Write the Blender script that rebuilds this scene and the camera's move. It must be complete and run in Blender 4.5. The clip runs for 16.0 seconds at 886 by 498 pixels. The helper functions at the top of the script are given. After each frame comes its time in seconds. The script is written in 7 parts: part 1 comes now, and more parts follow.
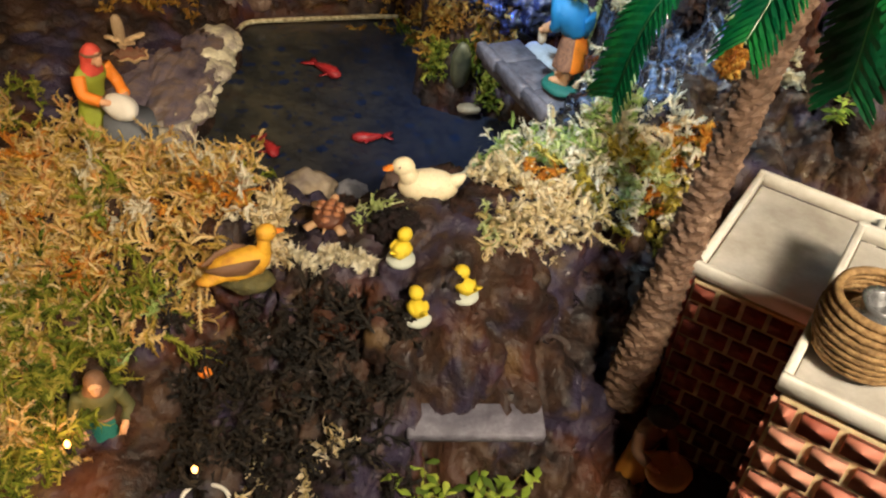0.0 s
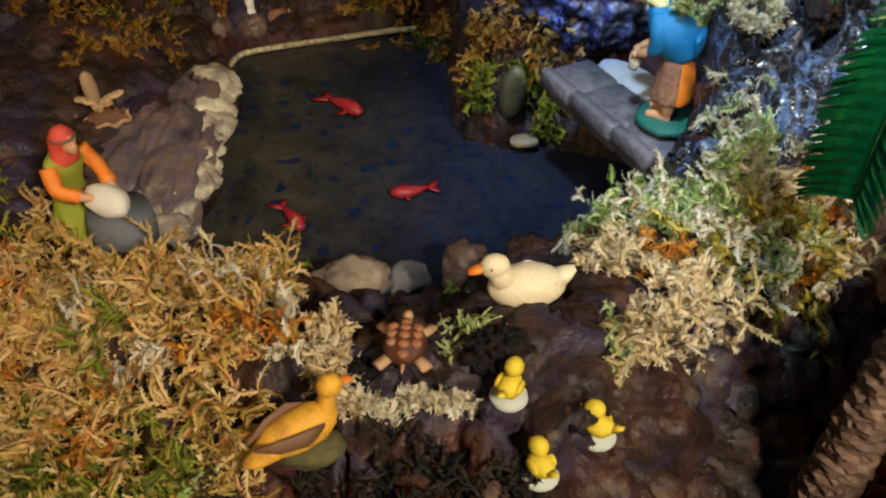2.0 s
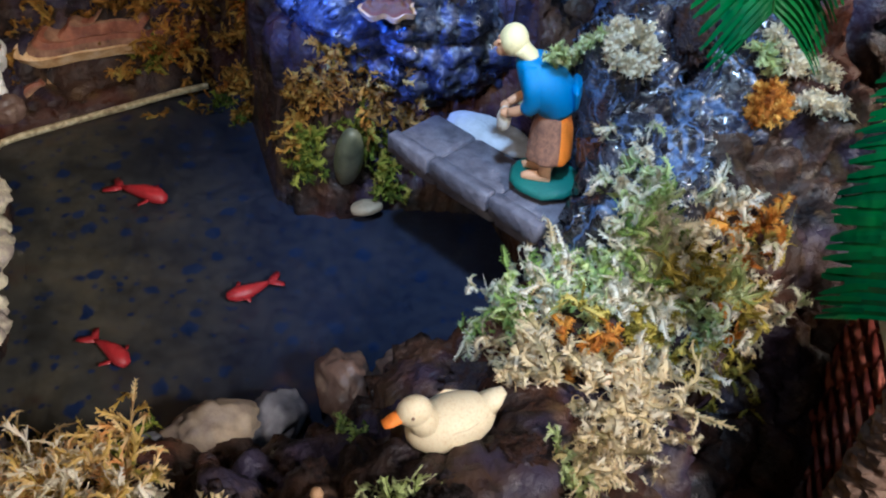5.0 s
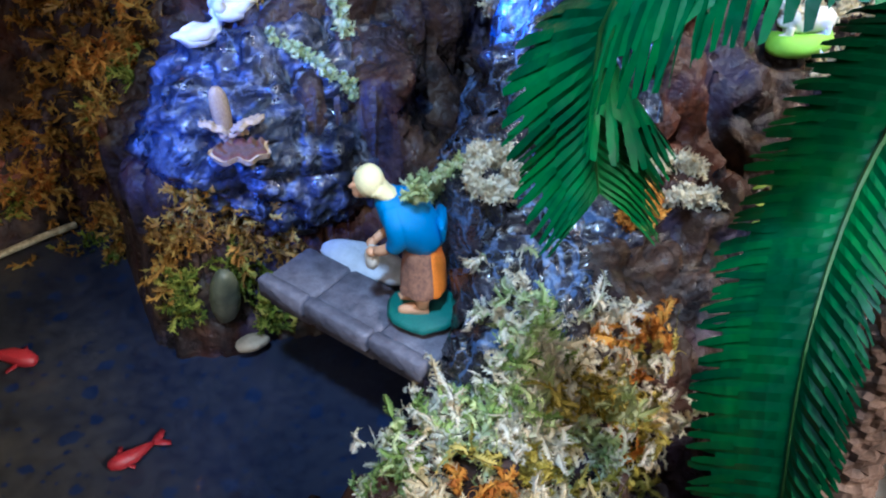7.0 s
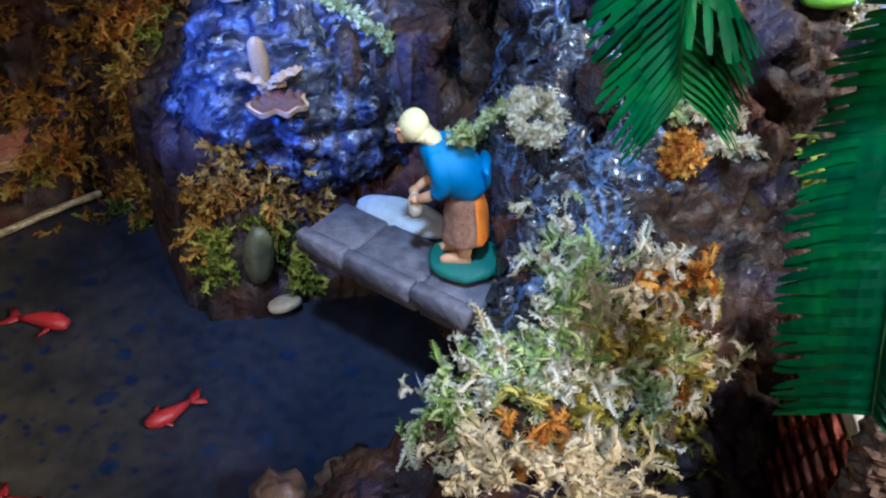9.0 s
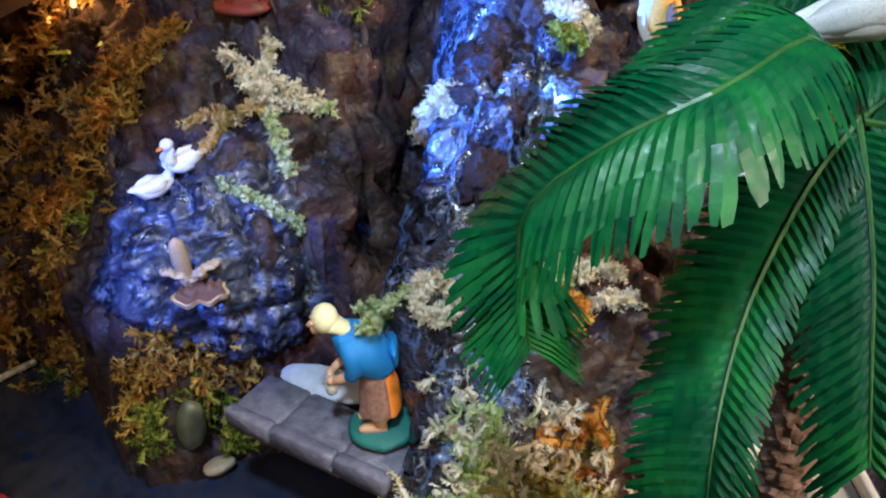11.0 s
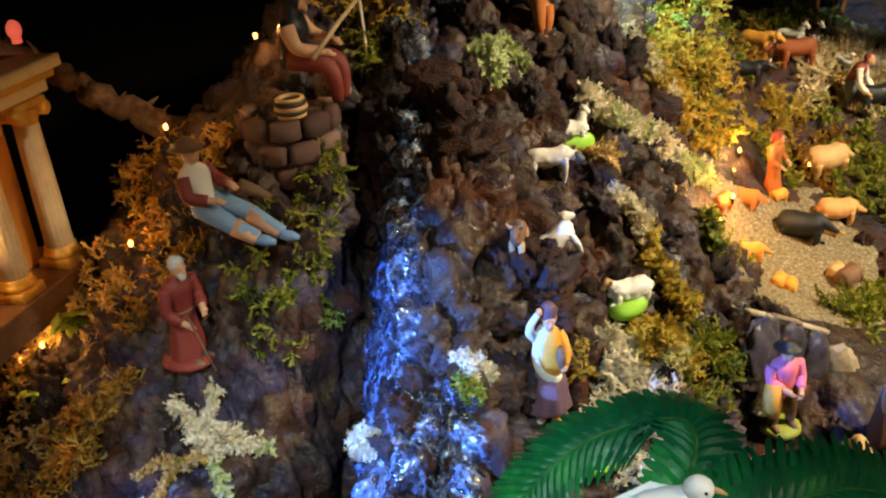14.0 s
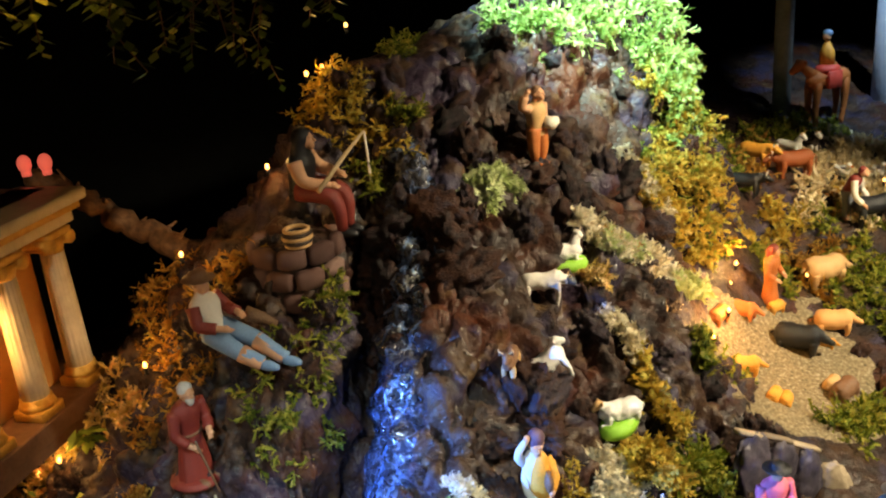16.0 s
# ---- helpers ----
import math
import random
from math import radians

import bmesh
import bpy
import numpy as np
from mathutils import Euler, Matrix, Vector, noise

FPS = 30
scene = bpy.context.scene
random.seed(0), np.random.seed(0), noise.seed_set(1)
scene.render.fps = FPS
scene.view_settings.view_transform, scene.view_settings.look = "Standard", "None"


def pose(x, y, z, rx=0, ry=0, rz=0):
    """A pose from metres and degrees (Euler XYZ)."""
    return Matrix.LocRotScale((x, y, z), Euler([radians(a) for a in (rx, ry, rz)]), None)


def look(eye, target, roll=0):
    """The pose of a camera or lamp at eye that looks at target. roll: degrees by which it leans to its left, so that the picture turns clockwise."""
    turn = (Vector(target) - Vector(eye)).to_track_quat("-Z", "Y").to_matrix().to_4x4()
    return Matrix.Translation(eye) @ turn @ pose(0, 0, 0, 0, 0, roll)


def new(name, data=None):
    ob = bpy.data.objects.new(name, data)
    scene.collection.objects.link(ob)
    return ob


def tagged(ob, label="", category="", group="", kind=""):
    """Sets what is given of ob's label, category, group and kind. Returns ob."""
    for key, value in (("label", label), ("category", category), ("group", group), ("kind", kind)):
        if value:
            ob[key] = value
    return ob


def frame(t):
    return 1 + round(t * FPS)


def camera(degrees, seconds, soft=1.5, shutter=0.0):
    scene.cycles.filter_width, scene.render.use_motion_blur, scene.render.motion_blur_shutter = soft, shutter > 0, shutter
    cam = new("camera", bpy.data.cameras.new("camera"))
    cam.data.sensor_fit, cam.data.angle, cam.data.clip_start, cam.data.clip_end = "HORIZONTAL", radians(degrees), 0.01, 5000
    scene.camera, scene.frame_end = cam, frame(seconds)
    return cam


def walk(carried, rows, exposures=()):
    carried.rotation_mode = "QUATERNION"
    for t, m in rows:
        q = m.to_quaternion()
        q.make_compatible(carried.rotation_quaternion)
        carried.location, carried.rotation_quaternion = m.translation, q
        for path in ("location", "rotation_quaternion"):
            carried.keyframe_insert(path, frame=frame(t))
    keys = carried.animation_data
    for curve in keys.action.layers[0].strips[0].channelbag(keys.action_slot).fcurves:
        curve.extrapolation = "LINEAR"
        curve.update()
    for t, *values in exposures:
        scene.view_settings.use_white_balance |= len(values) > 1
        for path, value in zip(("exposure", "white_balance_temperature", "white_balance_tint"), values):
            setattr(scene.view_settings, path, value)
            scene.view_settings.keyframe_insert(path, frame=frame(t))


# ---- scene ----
cam = camera(52.1, 16.0, 2.1)
PATH = [
    (0, (0.193, 0.13, 1.031), (0.222, 1.678, -0.235), 5.8),
    (0.5, (0.152, 0.188, 1.027), (0.112, 1.751, -0.221), 3.7),
    (1, (0.141, 0.303, 1.003), (0.205, 1.831, -0.286), 2.5),
    (1.5, (0.139, 0.284, 1.014), (0.15, 1.807, -0.282), 1.4),
    (2, (0.106, 0.36, 0.983), (0.169, 1.859, -0.339), 1.2),
    (2.5, (0.047, 0.492, 0.951), (0.27, 1.917, -0.434), -0.9),
    (3, (0.041, 0.521, 0.965), (0.231, 1.937, -0.436), -3.3),
    (3.5, (0.062, 0.517, 0.971), (0.245, 1.953, -0.41), -3.4),
    (3.7, (0.068, 0.512, 0.989), (0.319, 1.952, -0.376), -1.7),
    (5.8, (0.05, 0.518, 0.948), (0.607, 1.939, -0.344), 3.9),
    (6, (0.07, 0.503, 0.957), (0.596, 1.939, -0.332), 2.7),
    (6.5, (0.108, 0.538, 0.98), (0.744, 1.963, -0.271), 2.2),
    (7, (0.116, 0.564, 0.997), (0.816, 1.978, -0.233), 0.2),
    (7.5, (0.106, 0.564, 0.965), (0.809, 1.948, -0.297), 0.1),
    (8, (0.091, 0.561, 0.964), (0.787, 1.959, -0.286), -0.6),
    (8.2, (0.081, 0.562, 0.965), (0.769, 1.966, -0.282), -0.4),
    (10.3, (0.078, 0.55, 0.988), (0.881, 1.957, -0.185), -0.8),
    (10.5, (0.08, 0.546, 1.008), (0.909, 1.952, -0.148), -1.3),
    (11, (0.099, 0.542, 1.07), (0.959, 1.966, -0.04), -1.7),
    (11.5, (0.116, 0.541, 1.106), (0.994, 1.972, 0.019), -2.1),
    (12, (0.118, 0.541, 1.144), (0.996, 2.011, 0.109), -3.9),
    (12.5, (0.136, 0.541, 1.194), (1.02, 2.032, 0.195), -4.8),
    (13, (0.15, 0.529, 1.236), (1.06, 2.038, 0.29), -4.8),
    (13.5, (0.163, 0.512, 1.254), (1.095, 2.033, 0.349), -5.0),
    (14, (0.172, 0.5, 1.288), (1.131, 2.031, 0.429), -5.0),
    (14.5, (0.183, 0.488, 1.314), (1.161, 2.043, 0.522), -5.2),
    (15, (0.199, 0.459, 1.334), (1.179, 2.032, 0.583), -5.8),
    (15.5, (0.206, 0.439, 1.356), (1.194, 2.022, 0.636), -5.8),
    (16, (0.191, 0.453, 1.357), (1.146, 2.065, 0.659), -5.5),
]
EXPOSURES = [(0, 0.0, 6200, 9), (1, -0.15, 6150, 9), (2, -0.3, 5950, 9), (2.5, -0.32, 5600, 9), (3, -0.25, 5250, 9), (3.7, -0.13, 5150, 11), (6, -0.13, 4900, 15), (8.2, -0.13, 4850, 15), (11, -0.25, 5750, 17), (12.5, -0.33, 6450, 13), (14, -0.35, 6400, 8), (16, -0.27, 6350, 7)]
walk(cam, [(t, look(eye, target, roll)) for t, eye, target, roll in PATH], EXPOSURES)
from mathutils import bvhtree

# ---- light ----
world = bpy.data.worlds.new("night_room")
scene.world = world
world.use_nodes = True
world.node_tree.nodes["Background"].inputs[0].default_value = (0.9, 0.85, 1.0, 1)
world.node_tree.nodes["Background"].inputs[1].default_value = 0.017


def lamp(name, kind, loc, target, power, colour, size=0.1, cone=50, blend=0.6):
    data = bpy.data.lights.new(name, kind)
    data.energy, data.color = power, colour
    if kind == "AREA":
        data.size = size
    else:
        data.shadow_soft_size = size
    if kind == "SPOT":
        data.spot_size, data.spot_blend = radians(cone), blend
    ob = new(name, data)
    ob.matrix_world = look(loc, target)
    return ob


lamp("room_lamp", "SPOT", (0.75, -0.45, 1.75), (0.22, 0.64, 0.45), 225, (1.0, 0.82, 0.58), 0.16, 39, 0.6)
lamp("left_lamp", "SPOT", (-0.75, 0.15, 1.6), (0.06, 1.42, 0.62), 38, (1.0, 0.72, 0.42), 0.06, 52, 0.8)
lamp("blue_spot", "SPOT", (-0.15, 1.08, 0.95), (0.6, 1.165, 0.78), 168, (0.12, 0.3, 1.0), 0.015, 25, 0.5)
lamp("blue_spot", "SPOT", (-0.35, 0.85, 1.05), (0.275, 1.235, 0.62), 74, (0.07, 0.2, 1.0), 0.02, 19, 0.6)
lamp("cool_spot", "SPOT", (0.0, 0.45, 1.8), (0.4, 1.08, 0.69), 92, (0.72, 0.92, 1.0), 0.05, 35, 0.9)
lamp("summit_spot", "SPOT", (0.9, 1.2, 2.2), (1.17, 1.62, 1.18), 640, (0.62, 1.0, 0.92), 0.02, 25, 0.8)
lamp("post_spot", "SPOT", (1.95, 1.25, 1.75), (2.1, 1.7, 0.95), 55, (0.62, 0.82, 1.0), 0.02, 32, 0.7)
lamp("valley_lamp", "SPOT", (1.75, 0.2, 1.95), (1.2, 1.2, 0.75), 320, (1.0, 0.81, 0.52), 0.05, 51, 0.6)

# ---- tools ----


def hash3(i, j, k, salt=0):
    n = (i.astype(np.int64) * 374761393 + j.astype(np.int64) * 668265263 + k.astype(np.int64) * 2147483647 + salt * 974634541) & 0xFFFFFFFF
    n = ((n ^ (n >> 13)) * 1274126177) & 0xFFFFFFFF
    n = ((n ^ (n >> 16)) * 2246822519) & 0xFFFFFFFF
    return ((n ^ (n >> 15)) & 0xFFFFFF) / float(0x1000000)


def vnoise(p, salt=0):
    q = np.floor(p)
    f = p - q
    f = f * f * (3 - 2 * f)
    i, j, k = q[:, 0], q[:, 1], q[:, 2]
    out = 0
    for a in (0, 1):
        for b in (0, 1):
            for c in (0, 1):
                w = (f[:, 0] if a else 1 - f[:, 0]) * (f[:, 1] if b else 1 - f[:, 1]) * (f[:, 2] if c else 1 - f[:, 2])
                out = out + w * hash3(i + a, j + b, k + c, salt)
    return out * 2 - 1


def fbm(p, octaves=4, salt=0):
    out, amp = 0, 0.5
    for o in range(octaves):
        out = out + amp * vnoise(p * 2 ** o + 17.3 * o, salt + o)
        amp *= 0.5
    return out


def worley(p, salt=0):
    q = np.floor(p)
    f1 = np.full(len(p), 9.0)
    f2 = f1.copy()
    for a in (-1, 0, 1):
        for b in (-1, 0, 1):
            for c in (-1, 0, 1):
                i, j, k = q[:, 0] + a, q[:, 1] + b, q[:, 2] + c
                d = np.sqrt((i + hash3(i, j, k, salt) - p[:, 0]) ** 2 + (j + hash3(i, j, k, salt + 7) - p[:, 1]) ** 2 + (k + hash3(i, j, k, salt + 13) - p[:, 2]) ** 2)
                f2 = np.minimum(f2, np.maximum(f1, d))
                f1 = np.minimum(f1, d)
    return f1, f2


class Shape:
    """Collects tubes, balls, boxes and lathes into one mesh."""

    def __init__(self):
        self.v, self.f, self.m, self.n, self.pieces = [], [], [], 0, []

    def add(self, verts, faces, mat=0):
        self.v.append(np.asarray(verts, float))
        self.pieces.append((faces, mat))
        self.f += [tuple(i + self.n for i in f) for f in faces]
        self.m += [mat] * len(faces)
        self.n += len(verts)
        return self

    def grid(self, rings, n, mat, cap=True):
        k = len(rings) // n
        faces = [(r * n + i, r * n + (i + 1) % n, (r + 1) * n + (i + 1) % n, (r + 1) * n + i) for r in range(k - 1) for i in range(n)]
        if cap:
            faces += [tuple(reversed(range(n))), tuple(range((k - 1) * n, k * n))]
        return self.add(rings, faces, mat)

    def tube(self, pts, radii, mat=0, n=8, up=(0, 0, 1)):
        pts = [np.array(p, float) for p in pts]
        rings, last = [], None
        for i, p in enumerate(pts):
            d = pts[min(i + 1, len(pts) - 1)] - pts[max(i - 1, 0)]
            d /= np.linalg.norm(d) + 1e-9
            a = np.array(up, float) if last is None else last
            a = a - d * (a @ d)
            if np.linalg.norm(a) < 1e-3:
                a = np.array([1.0, 0.3, 0]) - d * (np.array([1.0, 0.3, 0]) @ d)
            a /= np.linalg.norm(a)
            last = a
            b = np.cross(d, a)
            r = radii[i] if isinstance(radii, list) else radii
            ra, rb = r if isinstance(r, tuple) else (r, r)
            for k in range(n):
                t = 2 * math.pi * k / n
                rings.append(p + a * ra * math.cos(t) + b * rb * math.sin(t))
        return self.grid(rings, n, mat)

    def ball(self, c, r, mat=0, n=12, m=8, turn=None, lumps=0.0, seed=0):
        r = np.array(r if isinstance(r, tuple) else (r, r, r), float)
        v = np.array([(math.sin(math.pi * (j + 0.02) / (m + 0.04)) * math.cos(2 * math.pi * i / n), math.sin(math.pi * (j + 0.02) / (m + 0.04)) * math.sin(2 * math.pi * i / n), -math.cos(math.pi * j / m)) for j in range(m + 1) for i in range(n)])
        if lumps:
            v = v * (1 + lumps * vnoise(v * 2.1 + seed * 5.7))[:, None]
        v = v * r
        if turn is not None:
            v = v @ np.array(turn).T
        return self.grid(v + np.array(c, float), n, mat)

    def box(self, c, size, mat=0, turn=None, bevel=0.12):
        x, y, z = np.array(size, float) / 2
        b = min(x, y, z) * bevel
        out = []
        for zz, k in ((-z, b), (-z + b, 0), (z - b, 0), (z, b)):
            X, Y = x - k, y - k
            out += [(X - b, -Y, zz), (X, -Y + b, zz), (X, Y - b, zz), (X - b, Y, zz), (-X + b, Y, zz), (-X, Y - b, zz), (-X, -Y + b, zz), (-X + b, -Y, zz)]
        out = np.array(out)
        if turn is not None:
            out = out @ np.array(turn).T
        return self.grid(out + np.array(c, float), 8, mat)

    def lathe(self, profile, mat=0, n=20, c=(0, 0, 0), folds=0, depth=0.0, squash=1.0):
        out = []
        for r, z in profile:
            for i in range(n):
                t = 2 * math.pi * i / n
                rr = r * (1 + depth * math.cos(folds * t)) if folds else r
                out.append((c[0] + rr * math.cos(t), c[1] + squash * rr * math.sin(t), c[2] + z))
        return self.grid(out, n, mat)

    def moved(self, m):
        M = np.array(m)
        self.v = [v @ M[:3, :3].T + M[:3, 3] for v in self.v]
        return self

    def mesh(self, name, mats, smooth=True):
        me = bpy.data.meshes.new(name)
        me.from_pydata(np.concatenate(self.v).tolist(), [], self.f)
        for m in mats:
            me.materials.append(m)
        me.polygons.foreach_set("material_index", self.m)
        me.polygons.foreach_set("use_smooth", [smooth] * len(self.f))
        me.update()
        return me


def part(name, shape, mats, parent, label="", smooth=True):
    ob = new(name, shape.mesh(name, mats if isinstance(mats, list) else [mats], smooth))
    ob.parent = parent
    return tagged(ob, label)


def split(shape, names, mats, m, label, category, group=""):
    """A thing whose first slot is its body; the pieces of the other slots become named parts (names with * stay single pieces)."""
    body, rest = Shape(), {}
    for v, (faces, mat) in zip(shape.v, shape.pieces):
        if mat == 0:
            body.add(v, faces)
        elif names[mat].endswith("*"):
            rest.setdefault((mat, len(rest)), Shape()).add(v, faces)
        else:
            rest.setdefault((mat, -1), Shape()).add(v, faces)
    ob = new(category, body.mesh(category, [mats[0]]))
    ob.matrix_world = m
    for (mat, k), s in rest.items():
        part(names[mat].rstrip("*"), s, mats[mat], ob)
    return tagged(ob, label, category, group)


def thing(name, shape, mats, m, label, category, group="", kind="", smooth=True):
    ob = new(name, shape.mesh(name, mats if isinstance(mats, list) else [mats], smooth) if shape else None)
    ob.matrix_world = m
    return tagged(ob, label, category, group, kind)


# ---- materials ----


def material(name, colours, scale=60.0, rough=(0.5, 0.8), metal=0.0, bump=0.3, bump_scale=None, island=0.0, spec=0.5, detail=6.0, coat=0.0, object_random=0.0, sheen=0.0):
    """A mottled surface: colours is a list of (position, rgb) along a noise."""
    mat = bpy.data.materials.new(name)
    mat.use_nodes = True
    nt = mat.node_tree
    bsdf = nt.nodes["Principled BSDF"]
    geo = nt.nodes.new("ShaderNodeTexCoord")
    n1 = nt.nodes.new("ShaderNodeTexNoise")
    n1.inputs["Scale"].default_value, n1.inputs["Detail"].default_value, n1.inputs["Roughness"].default_value = scale, detail, 0.65
    nt.links.new(geo.outputs["Object"], n1.inputs["Vector"])
    fac = n1.outputs["Fac"]
    if island or object_random:
        rnd = nt.nodes.new("ShaderNodeNewGeometry").outputs["Random Per Island"] if island else nt.nodes.new("ShaderNodeObjectInfo").outputs["Random"]
        mix = nt.nodes.new("ShaderNodeMix")
        mix.inputs["Factor"].default_value = island or object_random
        nt.links.new(fac, mix.inputs["A"])
        nt.links.new(rnd, mix.inputs["B"])
        fac = mix.outputs["Result"]
    ramp = nt.nodes.new("ShaderNodeValToRGB")
    el = ramp.color_ramp.elements
    while len(el) < len(colours):
        el.new(0.5)
    for e, (p, c) in zip(el, colours):
        e.position, e.color = p, (*c, 1)
    nt.links.new(fac, ramp.inputs["Fac"])
    nt.links.new(ramp.outputs["Color"], bsdf.inputs["Base Color"])
    n2 = nt.nodes.new("ShaderNodeTexNoise")
    n2.inputs["Scale"].default_value, n2.inputs["Detail"].default_value = bump_scale or scale * 2.5, 5
    nt.links.new(geo.outputs["Object"], n2.inputs["Vector"])
    mr = nt.nodes.new("ShaderNodeMapRange")
    mr.inputs["From Min"].default_value, mr.inputs["From Max"].default_value = 0.35, 0.65
    mr.inputs["To Min"].default_value, mr.inputs["To Max"].default_value = rough
    nt.links.new(n2.outputs["Fac"], mr.inputs["Value"])
    nt.links.new(mr.outputs["Result"], bsdf.inputs["Roughness"])
    if bump:
        bm = nt.nodes.new("ShaderNodeBump")
        bm.inputs["Strength"].default_value, bm.inputs["Distance"].default_value = bump, 0.004
        nt.links.new(n2.outputs["Fac"], bm.inputs["Height"])
        nt.links.new(bm.outputs["Normal"], bsdf.inputs["Normal"])
    bsdf.inputs["Metallic"].default_value = metal
    bsdf.inputs["Specular IOR Level"].default_value = spec
    bsdf.inputs["Coat Weight"].default_value = coat
    bsdf.inputs["Coat Roughness"].default_value = 0.15
    return mat


def paint(name, rgb, rough=0.5, vary=0.25, coat=0.0):
    lo, hi = tuple(c * (1 - vary) for c in rgb), tuple(min(1, c * (1 + vary * 0.6)) for c in rgb)
    return material(name, [(0.3, lo), (0.7, hi)], 90, (max(rough - 0.12, 0.05), min(rough + 0.15, 1)), bump=0.3, coat=coat)


def glow(name, rgb, strength):
    mat = bpy.data.materials.new(name)
    mat.use_nodes = True
    b = mat.node_tree.nodes["Principled BSDF"]
    b.inputs["Base Color"].default_value = (*rgb, 1)
    b.inputs["Emission Color"].default_value = (*rgb, 1)
    b.inputs["Emission Strength"].default_value = strength
    return mat




def patches(mat, rgb, scale, lo, hi, amount):
    """Blotches of a second colour laid over a material by a coarser noise."""
    nt = mat.node_tree
    noise = nt.nodes.new("ShaderNodeTexNoise")
    noise.inputs["Scale"].default_value, noise.inputs["Detail"].default_value = scale, 7
    nt.links.new(nt.nodes["Texture Coordinate"].outputs["Object"], noise.inputs["Vector"])
    rng_ = nt.nodes.new("ShaderNodeMapRange")
    for key, val in zip(("From Min", "From Max", "To Min", "To Max"), (lo, hi, 0, amount)):
        rng_.inputs[key].default_value = val
    nt.links.new(noise.outputs["Fac"], rng_.inputs["Value"])
    mix = nt.nodes.new("ShaderNodeMix")
    mix.data_type = "RGBA"
    socket = nt.nodes["Principled BSDF"].inputs["Base Color"]
    nt.links.new(rng_.outputs["Result"], mix.inputs[0])
    nt.links.new(socket.links[0].from_socket, mix.inputs[6])
    mix.inputs[7].default_value = (*rgb, 1)
    nt.links.new(mix.outputs[2], socket)
    return mat


ROCK = material("varnished_cork_rock", [(0.32, (0.005, 0.004, 0.005)), (0.45, (0.022, 0.014, 0.012)), (0.56, (0.045, 0.024, 0.016)), (0.66, (0.06, 0.035, 0.021)), (0.8, (0.11, 0.07, 0.042))], 22, (0.22, 0.7), bump=1.0, bump_scale=130, spec=0.28, detail=10)
patches(ROCK, (0.08, 0.022, 0.009), 9, .52, .68, .8)
patches(ROCK, (0.036, 0.03, 0.062), 13.7, .52, .62, .75)
patches(ROCK, (0.12, 0.072, 0.03), 27, .58, .7, .7)
LOOSEROCK = material("rough_cork_lumps", [(0.3, (0.006, 0.005, 0.006)), (0.42, (0.024, 0.014, 0.014)), (0.52, (0.05, 0.02, 0.01)), (0.62, (0.032, 0.027, 0.04)), (0.75, (0.1, 0.06, 0.033))], 1.6, (0.36, 0.8), bump=1.0, bump_scale=9, spec=0.22, detail=9, object_random=0.3)
WETROCK = material("wet_varnished_rock", [(0.36, (0.002, 0.003, 0.006)), (0.48, (0.012, 0.014, 0.026)), (0.58, (0.036, 0.043, 0.075)), (0.72, (0.11, 0.12, 0.16))], 20, (0.16, 0.6), bump=1.0, bump_scale=120, spec=0.6, coat=0.25, detail=10)
CASCADE_ROCK = material("rock_under_resin_water", [(0.36, (0.003, 0.003, 0.005)), (0.48, (0.011, 0.01, 0.015)), (0.6, (0.032, 0.032, 0.05)), (0.74, (0.09, 0.1, 0.15))], 26, (0.1, 0.45), bump=1.0, bump_scale=150, spec=0.7, coat=0.5, detail=10)


def veins(mat, rgb, scale, width, amount, stretch=(1, 1, 1)):
    """Thin wandering lines of a second colour, like runnels."""
    t_ = mat.node_tree
    put = t_.nodes.new
    mp, nz, off, ab, mr, mx_ = put("ShaderNodeMapping"), put("ShaderNodeTexNoise"), put("ShaderNodeMath"), put("ShaderNodeMath"), put("ShaderNodeMapRange"), put("ShaderNodeMix")
    mp.inputs["Scale"].default_value = stretch
    nz.inputs["Scale"].default_value, nz.inputs["Detail"].default_value, nz.inputs["Distortion"].default_value = scale, 5, .6
    off.operation, ab.operation, mx_.data_type = "SUBTRACT", "ABSOLUTE", "RGBA"
    off.inputs[1].default_value = .5
    for key, val in zip(("From Min", "From Max", "To Min", "To Max"), (width * .3, width, amount, 0)):
        mr.inputs[key].default_value = val
    t_.links.new(t_.nodes["Texture Coordinate"].outputs["Object"], mp.inputs["Vector"])
    t_.links.new(mp.outputs[0], nz.inputs["Vector"])
    t_.links.new(nz.outputs["Fac"], off.inputs[0])
    t_.links.new(off.outputs[0], ab.inputs[0])
    t_.links.new(ab.outputs[0], mr.inputs["Value"])
    socket = t_.nodes["Principled BSDF"].inputs["Base Color"]
    t_.links.new(mr.outputs["Result"], mx_.inputs[0])
    t_.links.new(socket.links[0].from_socket, mx_.inputs[6])
    mx_.inputs[7].default_value = (*rgb, 1)
    t_.links.new(mx_.outputs[2], socket)
    return mat


veins(CASCADE_ROCK, (0.1, 0.17, 0.36), 15, .022, .7, (1, 1, .55))
veins(CASCADE_ROCK, (0.12, 0.18, 0.36), 38, .018, .5, (1, 1, .6))
veins(WETROCK, (0.14, 0.16, 0.22), 24, .02, .5)
PALESTONE = material("pale_stone", [(0.3, (0.12, 0.09, 0.075)), (0.5, (0.27, 0.21, 0.14)), (0.7, (0.44, 0.36, 0.25))], 40, (0.5, 0.8), bump=0.5, object_random=0.3)
GREYSTONE = material("grey_stone", [(0.3, (0.07, 0.07, 0.085)), (0.6, (0.17, 0.165, 0.19)), (0.8, (0.26, 0.25, 0.26))], 45, (0.45, 0.75), bump=0.5)
